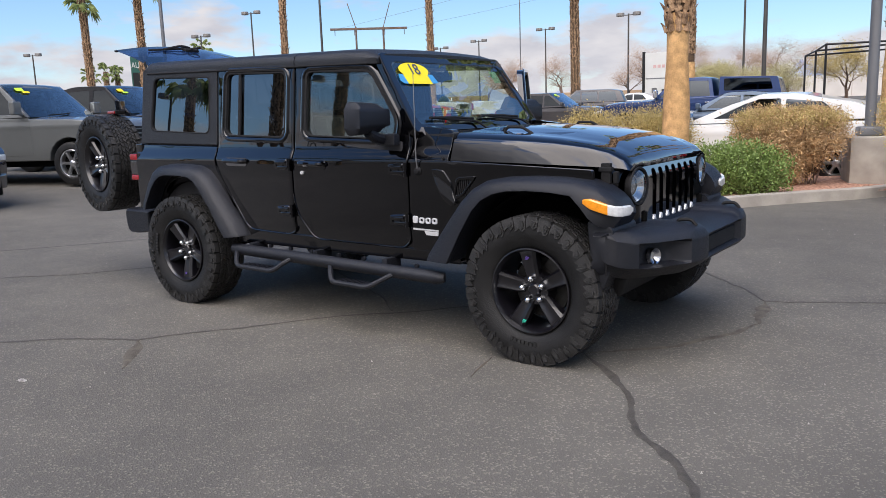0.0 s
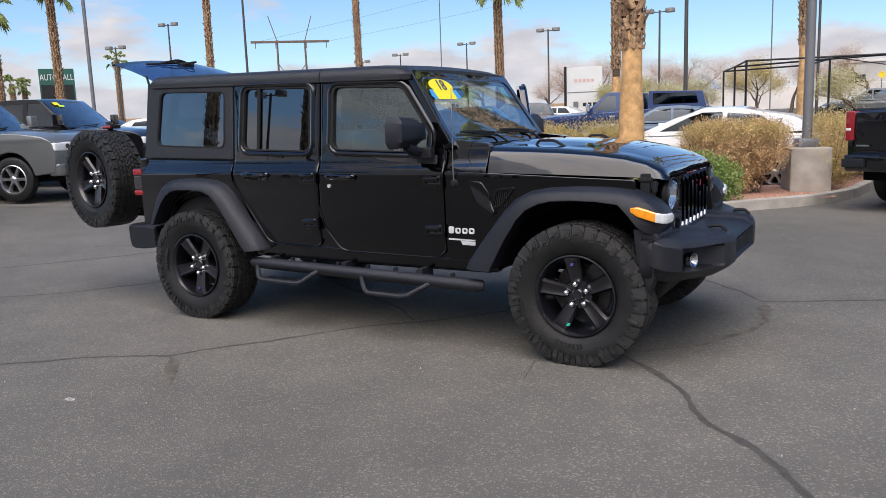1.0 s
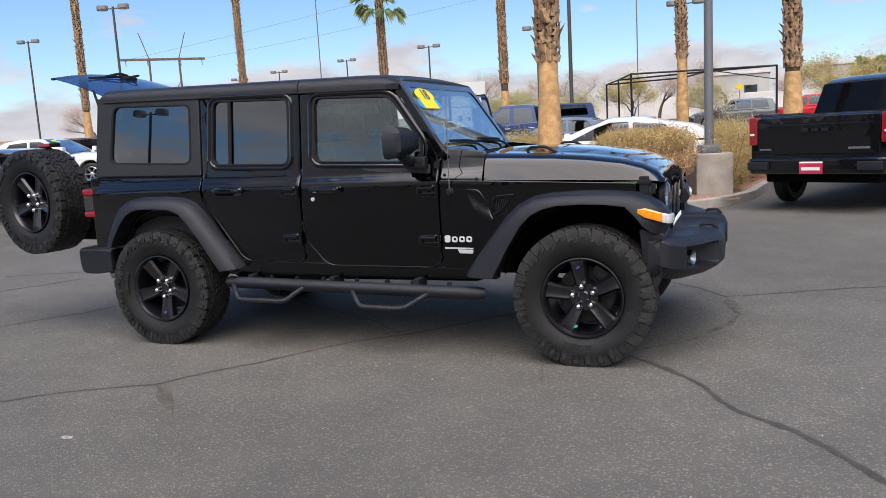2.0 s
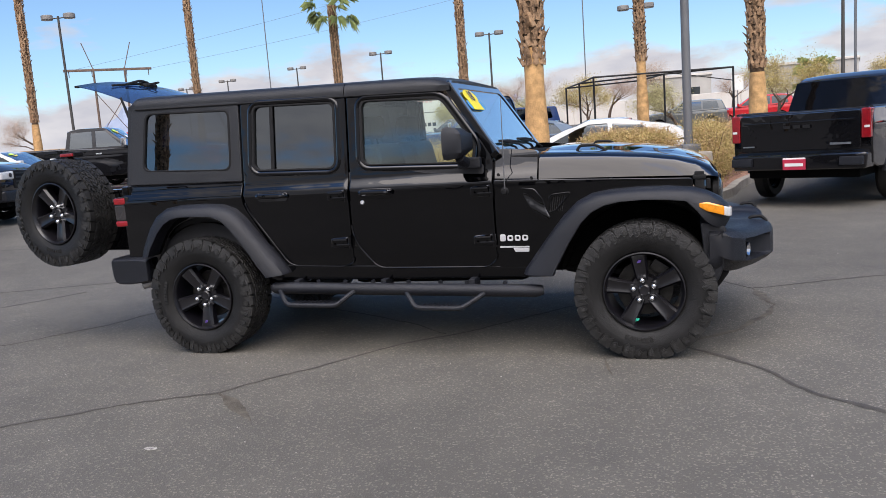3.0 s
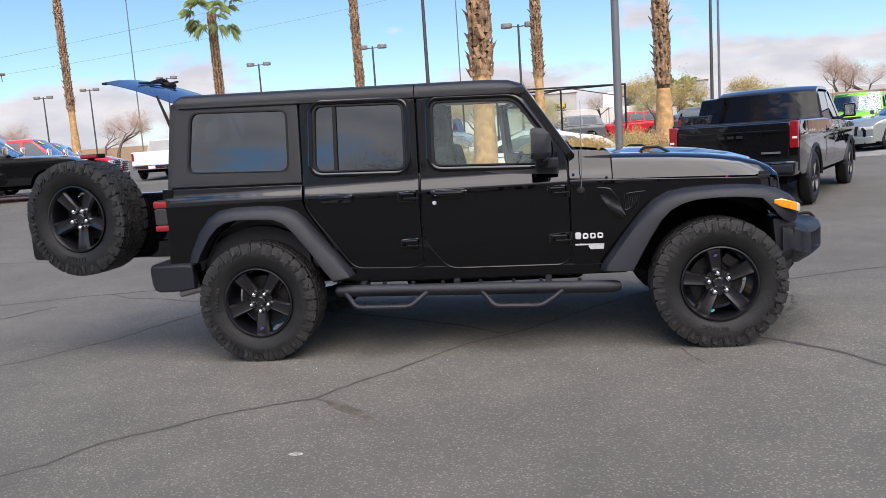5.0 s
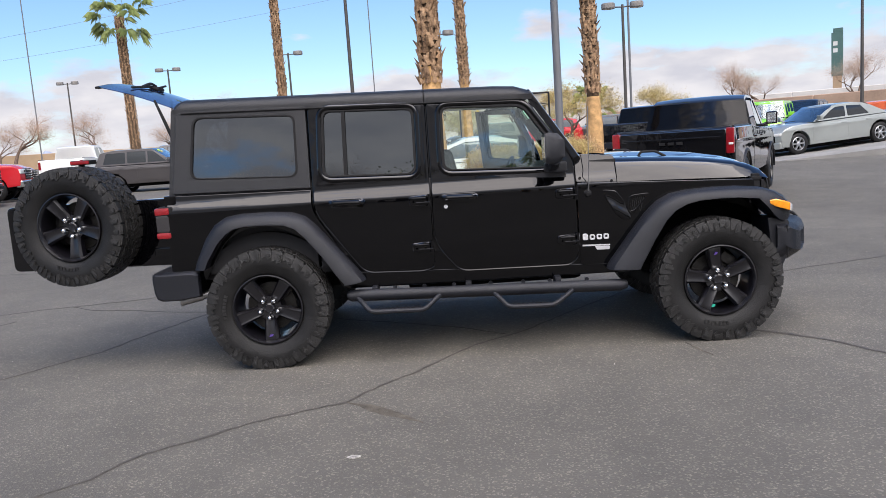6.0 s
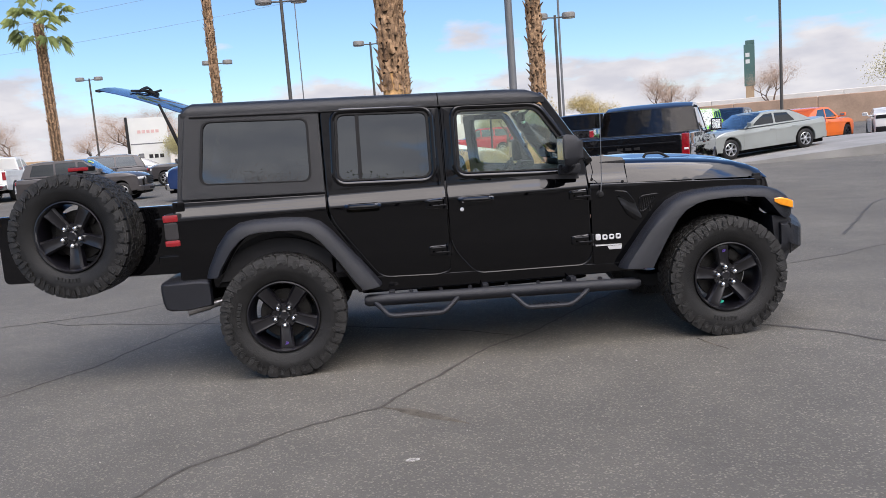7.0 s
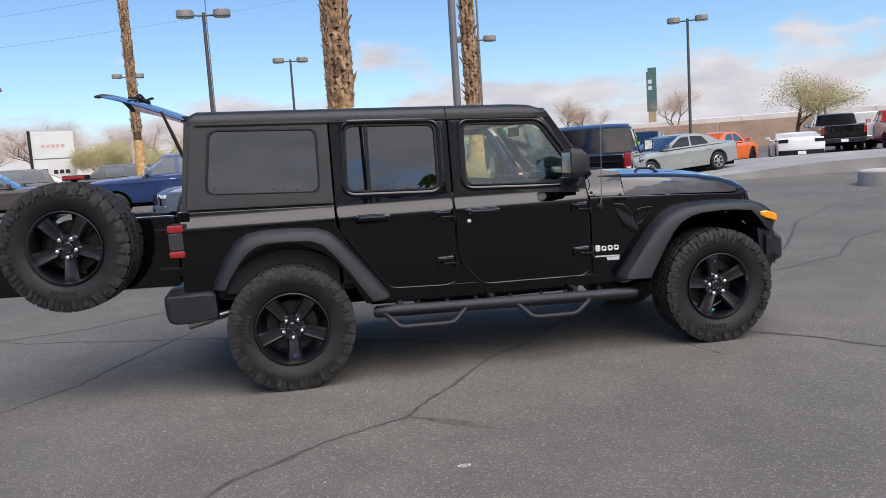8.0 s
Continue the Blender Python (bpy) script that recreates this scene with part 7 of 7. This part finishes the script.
shrub((4.2, 12.0), [(-0.2, -0.5, 0.60, 0.45, 0.6, 0.55), (0.2, 0.6, 0.6, 0.45, 0.7, 0.55)], 14000, 0.03, LEAF_BROWN, "dry brown shrub along the planter", 36, 0.7, LEAF_BROWN)


# ---- trees ----
def bare_tree(at, height, label, seed, leaves=None, count=0, spread=1.0, group="trees beyond the lot"):
    """Trunk that forks again and again into limbs and fine twigs; leaves: thin foliage on the twigs."""
    rnd = random.Random(seed)
    root = thing("tree", pose(at[0], at[1], rise(*at)), label, "tree", group)
    limbs, twigs, tips = [], [], []

    def grow(p, d, ln, r, level):
        n = 4
        pts, rs = [p], [r]
        for k in range(n):
            d = (d + Vector((rnd.uniform(-1, 1), rnd.uniform(-1, 1), rnd.uniform(-0.3, 0.6))) * 0.22).normalized()
            p = p + d * ln / n
            pts.append(p)
            rs.append(r * (1 - 0.45 * (k + 1) / n))
        (limbs if level < 3 else twigs).append(tube(pts, rs, 7 if level < 2 else 4 if level < 3 else 3, False))
        if level == 5 or r < 0.004:
            tips.append(p)
            return
        for _ in range(3 if level < 2 else 4):
            a = rnd.uniform(0, 2 * math.pi)
            out = Vector((math.cos(a), math.sin(a), 0)) * spread
            grow(pts[rnd.choice((2, 3, 4, 4))], (d * 0.7 + out * rnd.uniform(0.45, 0.9)).normalized(), ln * rnd.uniform(0.62, 0.8), rs[-1] * rnd.uniform(0.7, 0.95), level + 1)

    grow(Vector((0, 0, -0.05)), Vector((rnd.uniform(-0.15, 0.15), rnd.uniform(-0.15, 0.15), 1)), height * 0.30, height * 0.028, 0)
    part("limb", join(*limbs), BARK, root)
    tw = part("twig", join(*twigs), TWIG, root)
    tagged(tw, kind="stuff")
    if leaves:
        rng = np.random.default_rng(seed)
        T = np.array([tuple(t) for t in tips])
        idx = rng.integers(0, len(T), count)
        c = T[idx] + rng.normal(size=(count, 3)) * height * 0.045
        a = rng.normal(size=(count, 3))
        a /= np.linalg.norm(a, axis=1)[:, None]
        b = np.cross(a, rng.normal(size=(count, 3)))
        b /= np.linalg.norm(b, axis=1)[:, None] + 1e-9
        s = height * 0.0068 * rng.uniform(0.6, 1.4, count)[:, None]
        thin = 0.09 if leaves is TWIG_FINE else 0.5
        v = np.stack([c, c + a * s + b * s * thin, c + a * s * 2, c + a * s - b * s * thin], 1).reshape(-1, 3)
        me = bpy.data.meshes.new("foliage")
        me.from_pydata(v.tolist(), [], np.arange(count * 4).reshape(-1, 4).tolist())
        me.materials.append(leaves)
        ob = new("foliage", me)
        ob.parent = root
        tagged(ob, kind="stuff")
    return root


BT = "bare winter tree with fine brown twigs"
first = bare_tree((-20, 66), 8.0, BT, 41, TWIG_FINE, 16000)
second = bare_tree((-10, 64), 7.0, BT, 42, TWIG_FINE, 16000)
third = bare_tree((36, 62), 7.2, BT, 43, TWIG_FINE, 16000)
for k, (x, y, h, src) in enumerate(((-26, 70, 30, second), (-32, 68, 80, first), (-38, 64, 130, second), (-14, 70, 200, first), (-4, 74, 60, second), (-46, 76, 20, first), (-54, 70, 90, second), (2, 80, 140, first), (8, 84, 10, second), (27, 66, 100, third), (44, 55, 220, third), (31, 70, 300, second), (50, 60, 30, third), (-60, 60, 170, first), (-18, 58, 250, second))):
    s = 0.8 + 0.25 * ((k * 7) % 5) / 4
    src.scale = (s, s, s)
    copy_thing(src, pose(x, y, rise(x, y), 0, 0, h))
    src.scale = (1, 1, 1)
GT = "small tree with sparse olive leaves"
olive = bare_tree((30.8, 37.8), 6.2, GT, 44, LEAF_OLIVE, 10000)
olive2 = bare_tree((3.0, 40.0), 4.2, GT, 45, LEAF_OLIVE, 13000)
gold = bare_tree((7.5, 36.0), 4.6, "small tree with thin yellow-green leaves", 46, LEAF_GOLD, 14000)
copy_thing(olive2, pose(-6.5, 45.0, rise(-6.5, 45), 0, 0, 70))
copy_thing(olive2, pose(-9.5, 46.5, rise(-9.5, 46.5), 0, 0, 190))
copy_thing(gold, pose(16.0, 50.0, rise(16, 50), 0, 0, 80))
copy_thing(gold, pose(-2.0, 41.0, rise(-2, 41), 0, 0, 150))
bush = bare_tree((-11.8, 49.8), 5.0, "broad olive-green tree behind the dealer sign", 47, LEAF_OLIVE, 34000, 1.35)
olive.scale = (0.62, 0.62, 0.62)
copy_thing(olive, pose(9.0, 56.0, rise(9, 56), 0, 0, 150))
olive.scale = (1, 1, 1)
copy_thing(olive2, pose(48.0, 44.0, rise(48, 44), 0, 0, 30))
# trees behind the camera, low in the window reflections
bush.scale = (1.45, 1.45, 1.45)
for k in (0, 2, 3, 5, 6, 8, 10):
    copy_thing(bush, pose(-42 + k * 8.3, -25 - (k * 5 % 7), rise(-42 + k * 8.3, -27), 0, 0, k * 71))
bush.scale = (1, 1, 1)
for src, k, x, y, turn in ((second, 1.1, -1.0, -25.0, 250), (second, 1.12, 1.4, -25.5, 40), (olive, 1.2, -1.6, -27.0, 110), (first, 0.95, -4.5, -28.0, 200), (olive, 1.1, 2.4, -26.5, 20), (second, 1.1, -8.0, -27.0, 75)):
    src.scale = (k, k, k)
    copy_thing(src, pose(x, y, rise(x, y), 0, 0, turn))
    src.scale = (1, 1, 1)
for k, (x, y) in enumerate(((-6, -40), (2, -42), (-14, -38), (12, -44), (-24, -36), (22, -40))):
    copy_thing((first, second)[k % 2], pose(x, y, rise(x, y), 0, 0, k * 77))

# ---- steel frame beyond the planter ----
cage = thing("steel_frame", pose(0, 0, 0.24), "black steel tube frame standing behind the hedge", "steel frame")
corners = dict(a=(-1.36, 27.19), b=(-0.46, 24.31), c=(0.40, 21.22), d=(1.64, 26.19), e=(2.59, 23.13), f=(4.80, 22.6))
for x, y in corners.values():
    part("post", tube([(x, y, 0), (x, y, 2.70)], 0.035, 8), BLACK_STEEL, cage)
for pair in ("ab", "bc", "de", "ad", "be", "cf", "ef"):
    part("rail", tube([(*corners[pair[0]], 2.68), (*corners[pair[1]], 2.68)], 0.03, 8), BLACK_STEEL, cage)
part("brace", tube([(2.75, 22.0, 2.66), (4.80, 22.6, 2.25)], 0.018, 6), BLACK_STEEL, cage)

# ---- wooden power-line frame ----
line = thing("power_line_frame", pose(-47.3, 56.4, rise(-47.3, 56.4), 0, 0, 41) @ Matrix.Diagonal((0.74, 1, 0.85, 1)), "tall timber power-line frame with cross braces", "power pole")
WOOD = surface("weathered_timber", (0.16, 0.11, 0.085), rough=0.95, vary=0.3, scale=3, bump=0.3, fine=20)
for s in (-1, 1):
    part("pole", tube([(s * 1.9, 0, 0), (s * 1.8, 0, 10.2)], [0.17, 0.13], 10), WOOD, line)
    part("brace", tube([(s * 1.85, 0, 3.0), (s * -1.82, 0.1, 7.6)], 0.05, 6), WOOD, line)
    part("outrigger", tube([(s * 1.8, 0, 10.1), (s * 2.8, 0, 12.9)], 0.06, 6), WOOD, line)
part("crossarm", box(-5.2, 5.0, -0.12, 0.12, 9.9, 10.15, 0.02), WOOD, line)
for k, off in enumerate((-4.6, -2.0, 2.0, 4.6)):
    part("insulator", tube([(off, 0, 9.9), (off, 0, 9.3)], 0.05, 6), WOOD, line)


def wire(a, b, sag, label):
    pts = [Vector(a).lerp(Vector(b), t) - Vector((0, 0, sag * 4 * t * (1 - t))) for t in (i / 20 for i in range(21))]
    tagged(link("overhead_wire", tube(pts, 0.010, 4), POLE_GREY), label, "wire")


wire((-50.0, 54.0, 9.6), (30.0, 75.0, 27.0), 1.5, "thin overhead power line")
wire((-45.0, 58.5, 9.6), (30.0, 79.0, 24.0), 1.5, "thin overhead power line")

# ---- signs ----
# the pylon's teal is paled to stand for haze over the distance
TEAL_SIGN = surface("hazed_teal_sign", (0.06, 0.13, 0.12), rough=0.6, vary=0.12, scale=0.4)
GREEN_SIGN = surface("dark_green_sign", (0.015, 0.09, 0.07), rough=0.5, vary=0.1, scale=0.5)
SIGN_WHITE = surface("pale_sign_panel", (0.62, 0.63, 0.61), rough=0.5, vary=0.06, scale=1)
TAN_SIGN = surface("tan_stucco", (0.38, 0.27, 0.17), rough=0.9, vary=0.12, scale=1)
SIGN_RED = surface("sign_red", (0.60, 0.40, 0.38), rough=0.5)

tower = thing("pylon_sign", pose(77.0, 152.0, 1.6, 0, 0, -28) @ Matrix.Diagonal((0.78, 0.78, 1, 1)), "tall green pylon sign on a tan pillar", "sign")
part("pillar", box(-1.0, 1.0, -0.8, 0.8, 0, 7.2, 0.05), TAN_SIGN, tower)
head_t = part("sign_panel", box(-1.3, 1.3, -0.9, 0.9, 7.2, 15.5, 0.1), TEAL_SIGN, tower)
part("top_cap", box(-0.9, 1.3, -0.8, 0.8, 15.5, 16.3, 0.1), TEAL_SIGN, tower)
for k in range(2):
    part("sign_bar", box(-0.9, 0.1, -0.94, -0.9, 11.7 + k * 1.3, 12.5 + k * 1.3), SIGN_WHITE, head_t)
mono = thing("monument_sign", Matrix.Translation((-14.75, 48.9, rise(-14.75, 48.9))) @ Matrix.Rotation(radians(15), 4, 'Z') @ Matrix.Scale(1.15, 4), "pale upright dealer sign with a dark edge", "sign")
ms = part("sign_board", box(-1.02, 1.12, -0.20, 0.20, 0.0, 3.55, 0.02), SIGN_WHITE, mono)
part("dark_edge", box(-1.18, -1.03, -0.24, 0.24, 0.0, 3.62, 0.02), BLACK_STEEL, ms)
part("reveal", box(-0.98, 1.10, -0.206, -0.19, 2.02, 2.08), POLE_GREY, ms)
for k in range(5):
    part("red_bar", box(-0.55 + k * 0.25, -0.37 + k * 0.25, -0.21, -0.19, 2.66, 2.84), SIGN_RED, ms)
for k in range(3):
    part("dark_bar", box(-0.05 + k * 0.30, 0.17 + k * 0.30, -0.21, -0.19, 1.20, 1.42), BLACK_STEEL, ms)
part("emblem", box(-0.62, -0.32, -0.21, -0.19, 1.12, 1.50, 0.05), POLE_GREY, ms)
mall = thing("road_sign", pose(-69.3, 46.1, rise(-69.3, 46.1), 0, 0, 52) @ Matrix.Diagonal((0.92, 1, 1.1, 1)), "dark green roadside sign lettered automall", "sign")
part("plinth", box(-1.6, 1.6, -0.2, 0.2, 0, 2.8), BLACK_STEEL, mall)
board = part("sign_panel", box(-1.75, 1.75, -0.25, 0.25, 2.8, 6.15, 0.05), GREEN_SIGN, mall)
part("sign_words", mapped(lettering("AUTOMALL", 0.78, 0.01), lambda p: Vector((p.x * 0.82, -0.27 - p.z, 5.35 + p.y))), SIGN_WHITE, board)
part("dark_panel", box(-1.6, 1.6, -0.262, -0.25, 3.0, 4.7), BLACK_STEEL, board)
# ---- far walls, buildings, mountains ----
STUCCO = surface("tan_block_wall", (0.36, 0.25, 0.18), rough=0.95, vary=0.18, scale=0.8, bump=0.3, fine=8)
BARRIER = surface("pale_concrete_barrier", (0.66, 0.62, 0.57), rough=0.9, vary=0.12, scale=0.4)
BUILD_PALE = surface("pale_building", (0.46, 0.44, 0.41), rough=0.9, vary=0.12, scale=0.4)
# distance haze is mixed into the mountains' blue-grey colour
HAZED_HILL = surface("haze_tinted_hills", (0.27, 0.31, 0.40), rough=1.0, vary=0.15, scale=0.004, fine=0.05)


def long_wall(name, pts, z0, z1, thick, material, label):
    for a, b in zip(pts, pts[1:]):
        a, b = Vector((*a, 0)), Vector((*b, 0))
        d = b - a
        m = Matrix.Translation(a) @ Matrix.Rotation(math.atan2(d.y, d.x), 4, "Z")
        n = max(1, int(d.length / 6))
        bm = join(*[box(k * d.length / n + 0.03, (k + 1) * d.length / n - 0.03, -thick / 2, thick / 2, z0, z1, 0.04, 1) for k in range(n)], box(0, d.length, -thick * 0.3, thick * 0.3, z0, z1 - 0.08))
        tagged(link(name, moved(bm, m), material), label, "wall", kind="structure")


long_wall("wall_block", [(14.0, 66.0), (34.0, 52.0), (62.0, 33.0), (85.0, 10.0)], 0.4, 3.0, 0.3, STUCCO, "tan block wall along the far edge of the lot")
long_wall("wall_tan", [(-95.0, 40.0), (-66.0, 72.0), (-30.0, 92.0)], 0.5, 3.2, 0.3, TAN_SIGN, "low tan wall across the road")
long_wall("wall_barrier", [(-30.0, 100.0), (16.0, 92.0), (52.0, 66.0), (100.0, 30.0)], 0.5, 4.0, 0.6, BARRIER, "pale concrete highway barrier behind the wall")
for x, y, w, d, h, rot, mat, lab in ((21, 128, 14, 12, 7.0, -10, BUILD_PALE, "pale flat-roofed building beyond the highway"), (2, 125, 10, 10, 6.5, 0, BUILD_PALE, "pale flat-roofed building beyond the highway")):
    b = thing("building", pose(x, y, 0.9, 0, 0, rot), lab, "building")
    wl = part("wall", box(-w / 2, w / 2, -d / 2, d / 2, 0, h, 0.05), mat, b)
    part("roof", box(-w / 2 - 0.2, w / 2 + 0.2, -d / 2 - 0.2, d / 2 + 0.2, h, h + 0.35, 0.05), BARRIER, b)
    for k in range(int(w / 5)):
        wx = -w / 2 + 2.5 + k * 5
        part("window", box(wx - 0.9, wx + 0.9, -d / 2 - 0.03, -d / 2 + 0.1, h * 0.45, h * 0.75, 0.02), GLASS_CAR, wl)


def ridge(name, r, a0, a1, peak, seed, label):
    """A long mountain ridge on a far arc."""
    rows = []
    n = 90
    for i in range(n + 1):
        a = radians(a0 + (a1 - a0) * i / n)
        env = math.sin(math.pi * i / n) ** 0.7
        h = peak * env * (0.45 + 0.5 * abs(noise.noise(Vector((i * 0.09, seed, 0)))) * 1.6 + 0.16 * noise.noise(Vector((i * 0.4, seed, 3))))
        d = Vector((math.cos(a), math.sin(a), 0))
        rows.append([d * (r - peak * 1.5) + Vector((0, 0, -4)), d * (r - peak * 0.5) + Vector((0, 0, h * 0.6)), d * r + Vector((0, 0, h)), d * (r + peak * 2) + Vector((0, 0, -4))])
    tagged(link(name, loft(rows, closed=False), HAZED_HILL), label, "mountain", kind="structure")


def peak(name, r, a0, tall, broad, seed, label):
    """One hazy mountain with long shoulders."""
    rows = []
    for i in range(61):
        u = (i - 30) / 30
        a = radians(a0 + u * broad)
        h = tall * ((1 - abs(u)) ** 1.5 * 0.85 + 0.15 * (1 - u * u)) * (1 + 0.16 * noise.noise(Vector((i * 0.33, seed, 1))) * min(1.0, 4 * (1 - abs(u)))) if abs(u) < 1 else 0.0
        d = Vector((math.cos(a), math.sin(a), 0))
        rows.append([d * (r - tall * 2.5) + Vector((0, 0, -4)), d * (r - tall) + Vector((0, 0, h * 0.55)), d * r + Vector((0, 0, h)), d * (r + tall * 2) + Vector((0, 0, -4))])
    tagged(link(name, loft(rows, closed=False), HAZED_HILL), label, "mountain", kind="structure")


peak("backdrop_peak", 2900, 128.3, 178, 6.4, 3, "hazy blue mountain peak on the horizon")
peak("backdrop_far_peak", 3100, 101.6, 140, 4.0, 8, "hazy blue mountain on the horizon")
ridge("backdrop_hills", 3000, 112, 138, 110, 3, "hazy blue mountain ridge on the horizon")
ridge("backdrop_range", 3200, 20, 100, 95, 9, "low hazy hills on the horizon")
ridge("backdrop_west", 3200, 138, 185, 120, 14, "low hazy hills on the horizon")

# pale strip of raised concrete with the silver car on it
APRON_A, APRON_T = Vector((10.2, 17.35)), Vector((0.985, -0.17)).normalized()


def apron_height(x, y):
    """The slab climbs along its length."""
    v = Vector((x, y)) - APRON_A
    return 0.01 + 0.062 * max(0.0, min(6.0, v.dot(APRON_T) - 0.6))


strip = [tuple(APRON_A + APRON_T * u + Vector((-APRON_T.y, APRON_T.x)) * v) for u, v in ((0.0, 0.0), (12.5, 0.0), (12.5, 6.4), (0.0, 6.4))]
apron = plate(strip, 0.45, cuts_x=[10.6 + 0.75 * k for k in range(12)])
tagged(link("concrete_apron", mapped(apron, lambda p: Vector((p.x, p.z, rise(p.x, p.z) + apron_height(p.x, p.z) - p.y))), APRON_GREY), "pale concrete strip across the asphalt", "pavement", kind="structure")
silver_car.matrix_basis = Matrix.Translation((13.2, 19.8, rise(13.2, 19.8) + apron_height(13.2, 19.8))) @ Matrix.Rotation(radians(192), 4, "Z") @ Matrix.Rotation(radians(3.3), 4, "Y") @ Matrix.Scale(0.95, 4)

for x, y, w, h, z, mat, lab in ((3.4, 60.0, 0.20, 0.20, 2.5, surface("warning_yellow", (0.85, 0.55, 0.02), rough=0.5), "yellow diamond warning sign on a post"), (7.0, 58.0, 0.42, 0.56, 2.6, WHITE_PAPER, "white rectangular road sign on a post")):
    sg = thing("road_sign", pose(x, y, rise(x, y)), lab, "sign")
    part("post", tube([(0, 0, 0), (0, 0, z)], 0.035, 6), POLE_GREY, sg)
    panel_bm = box(-w, w, -0.02, 0.02, -h, h, 0.01)
    part("sign_plate", moved(panel_bm, pose(0, -0.06, z + 0.2) @ (Matrix.Rotation(radians(45), 4, "Y") if w == h else Matrix())), mat, sg)
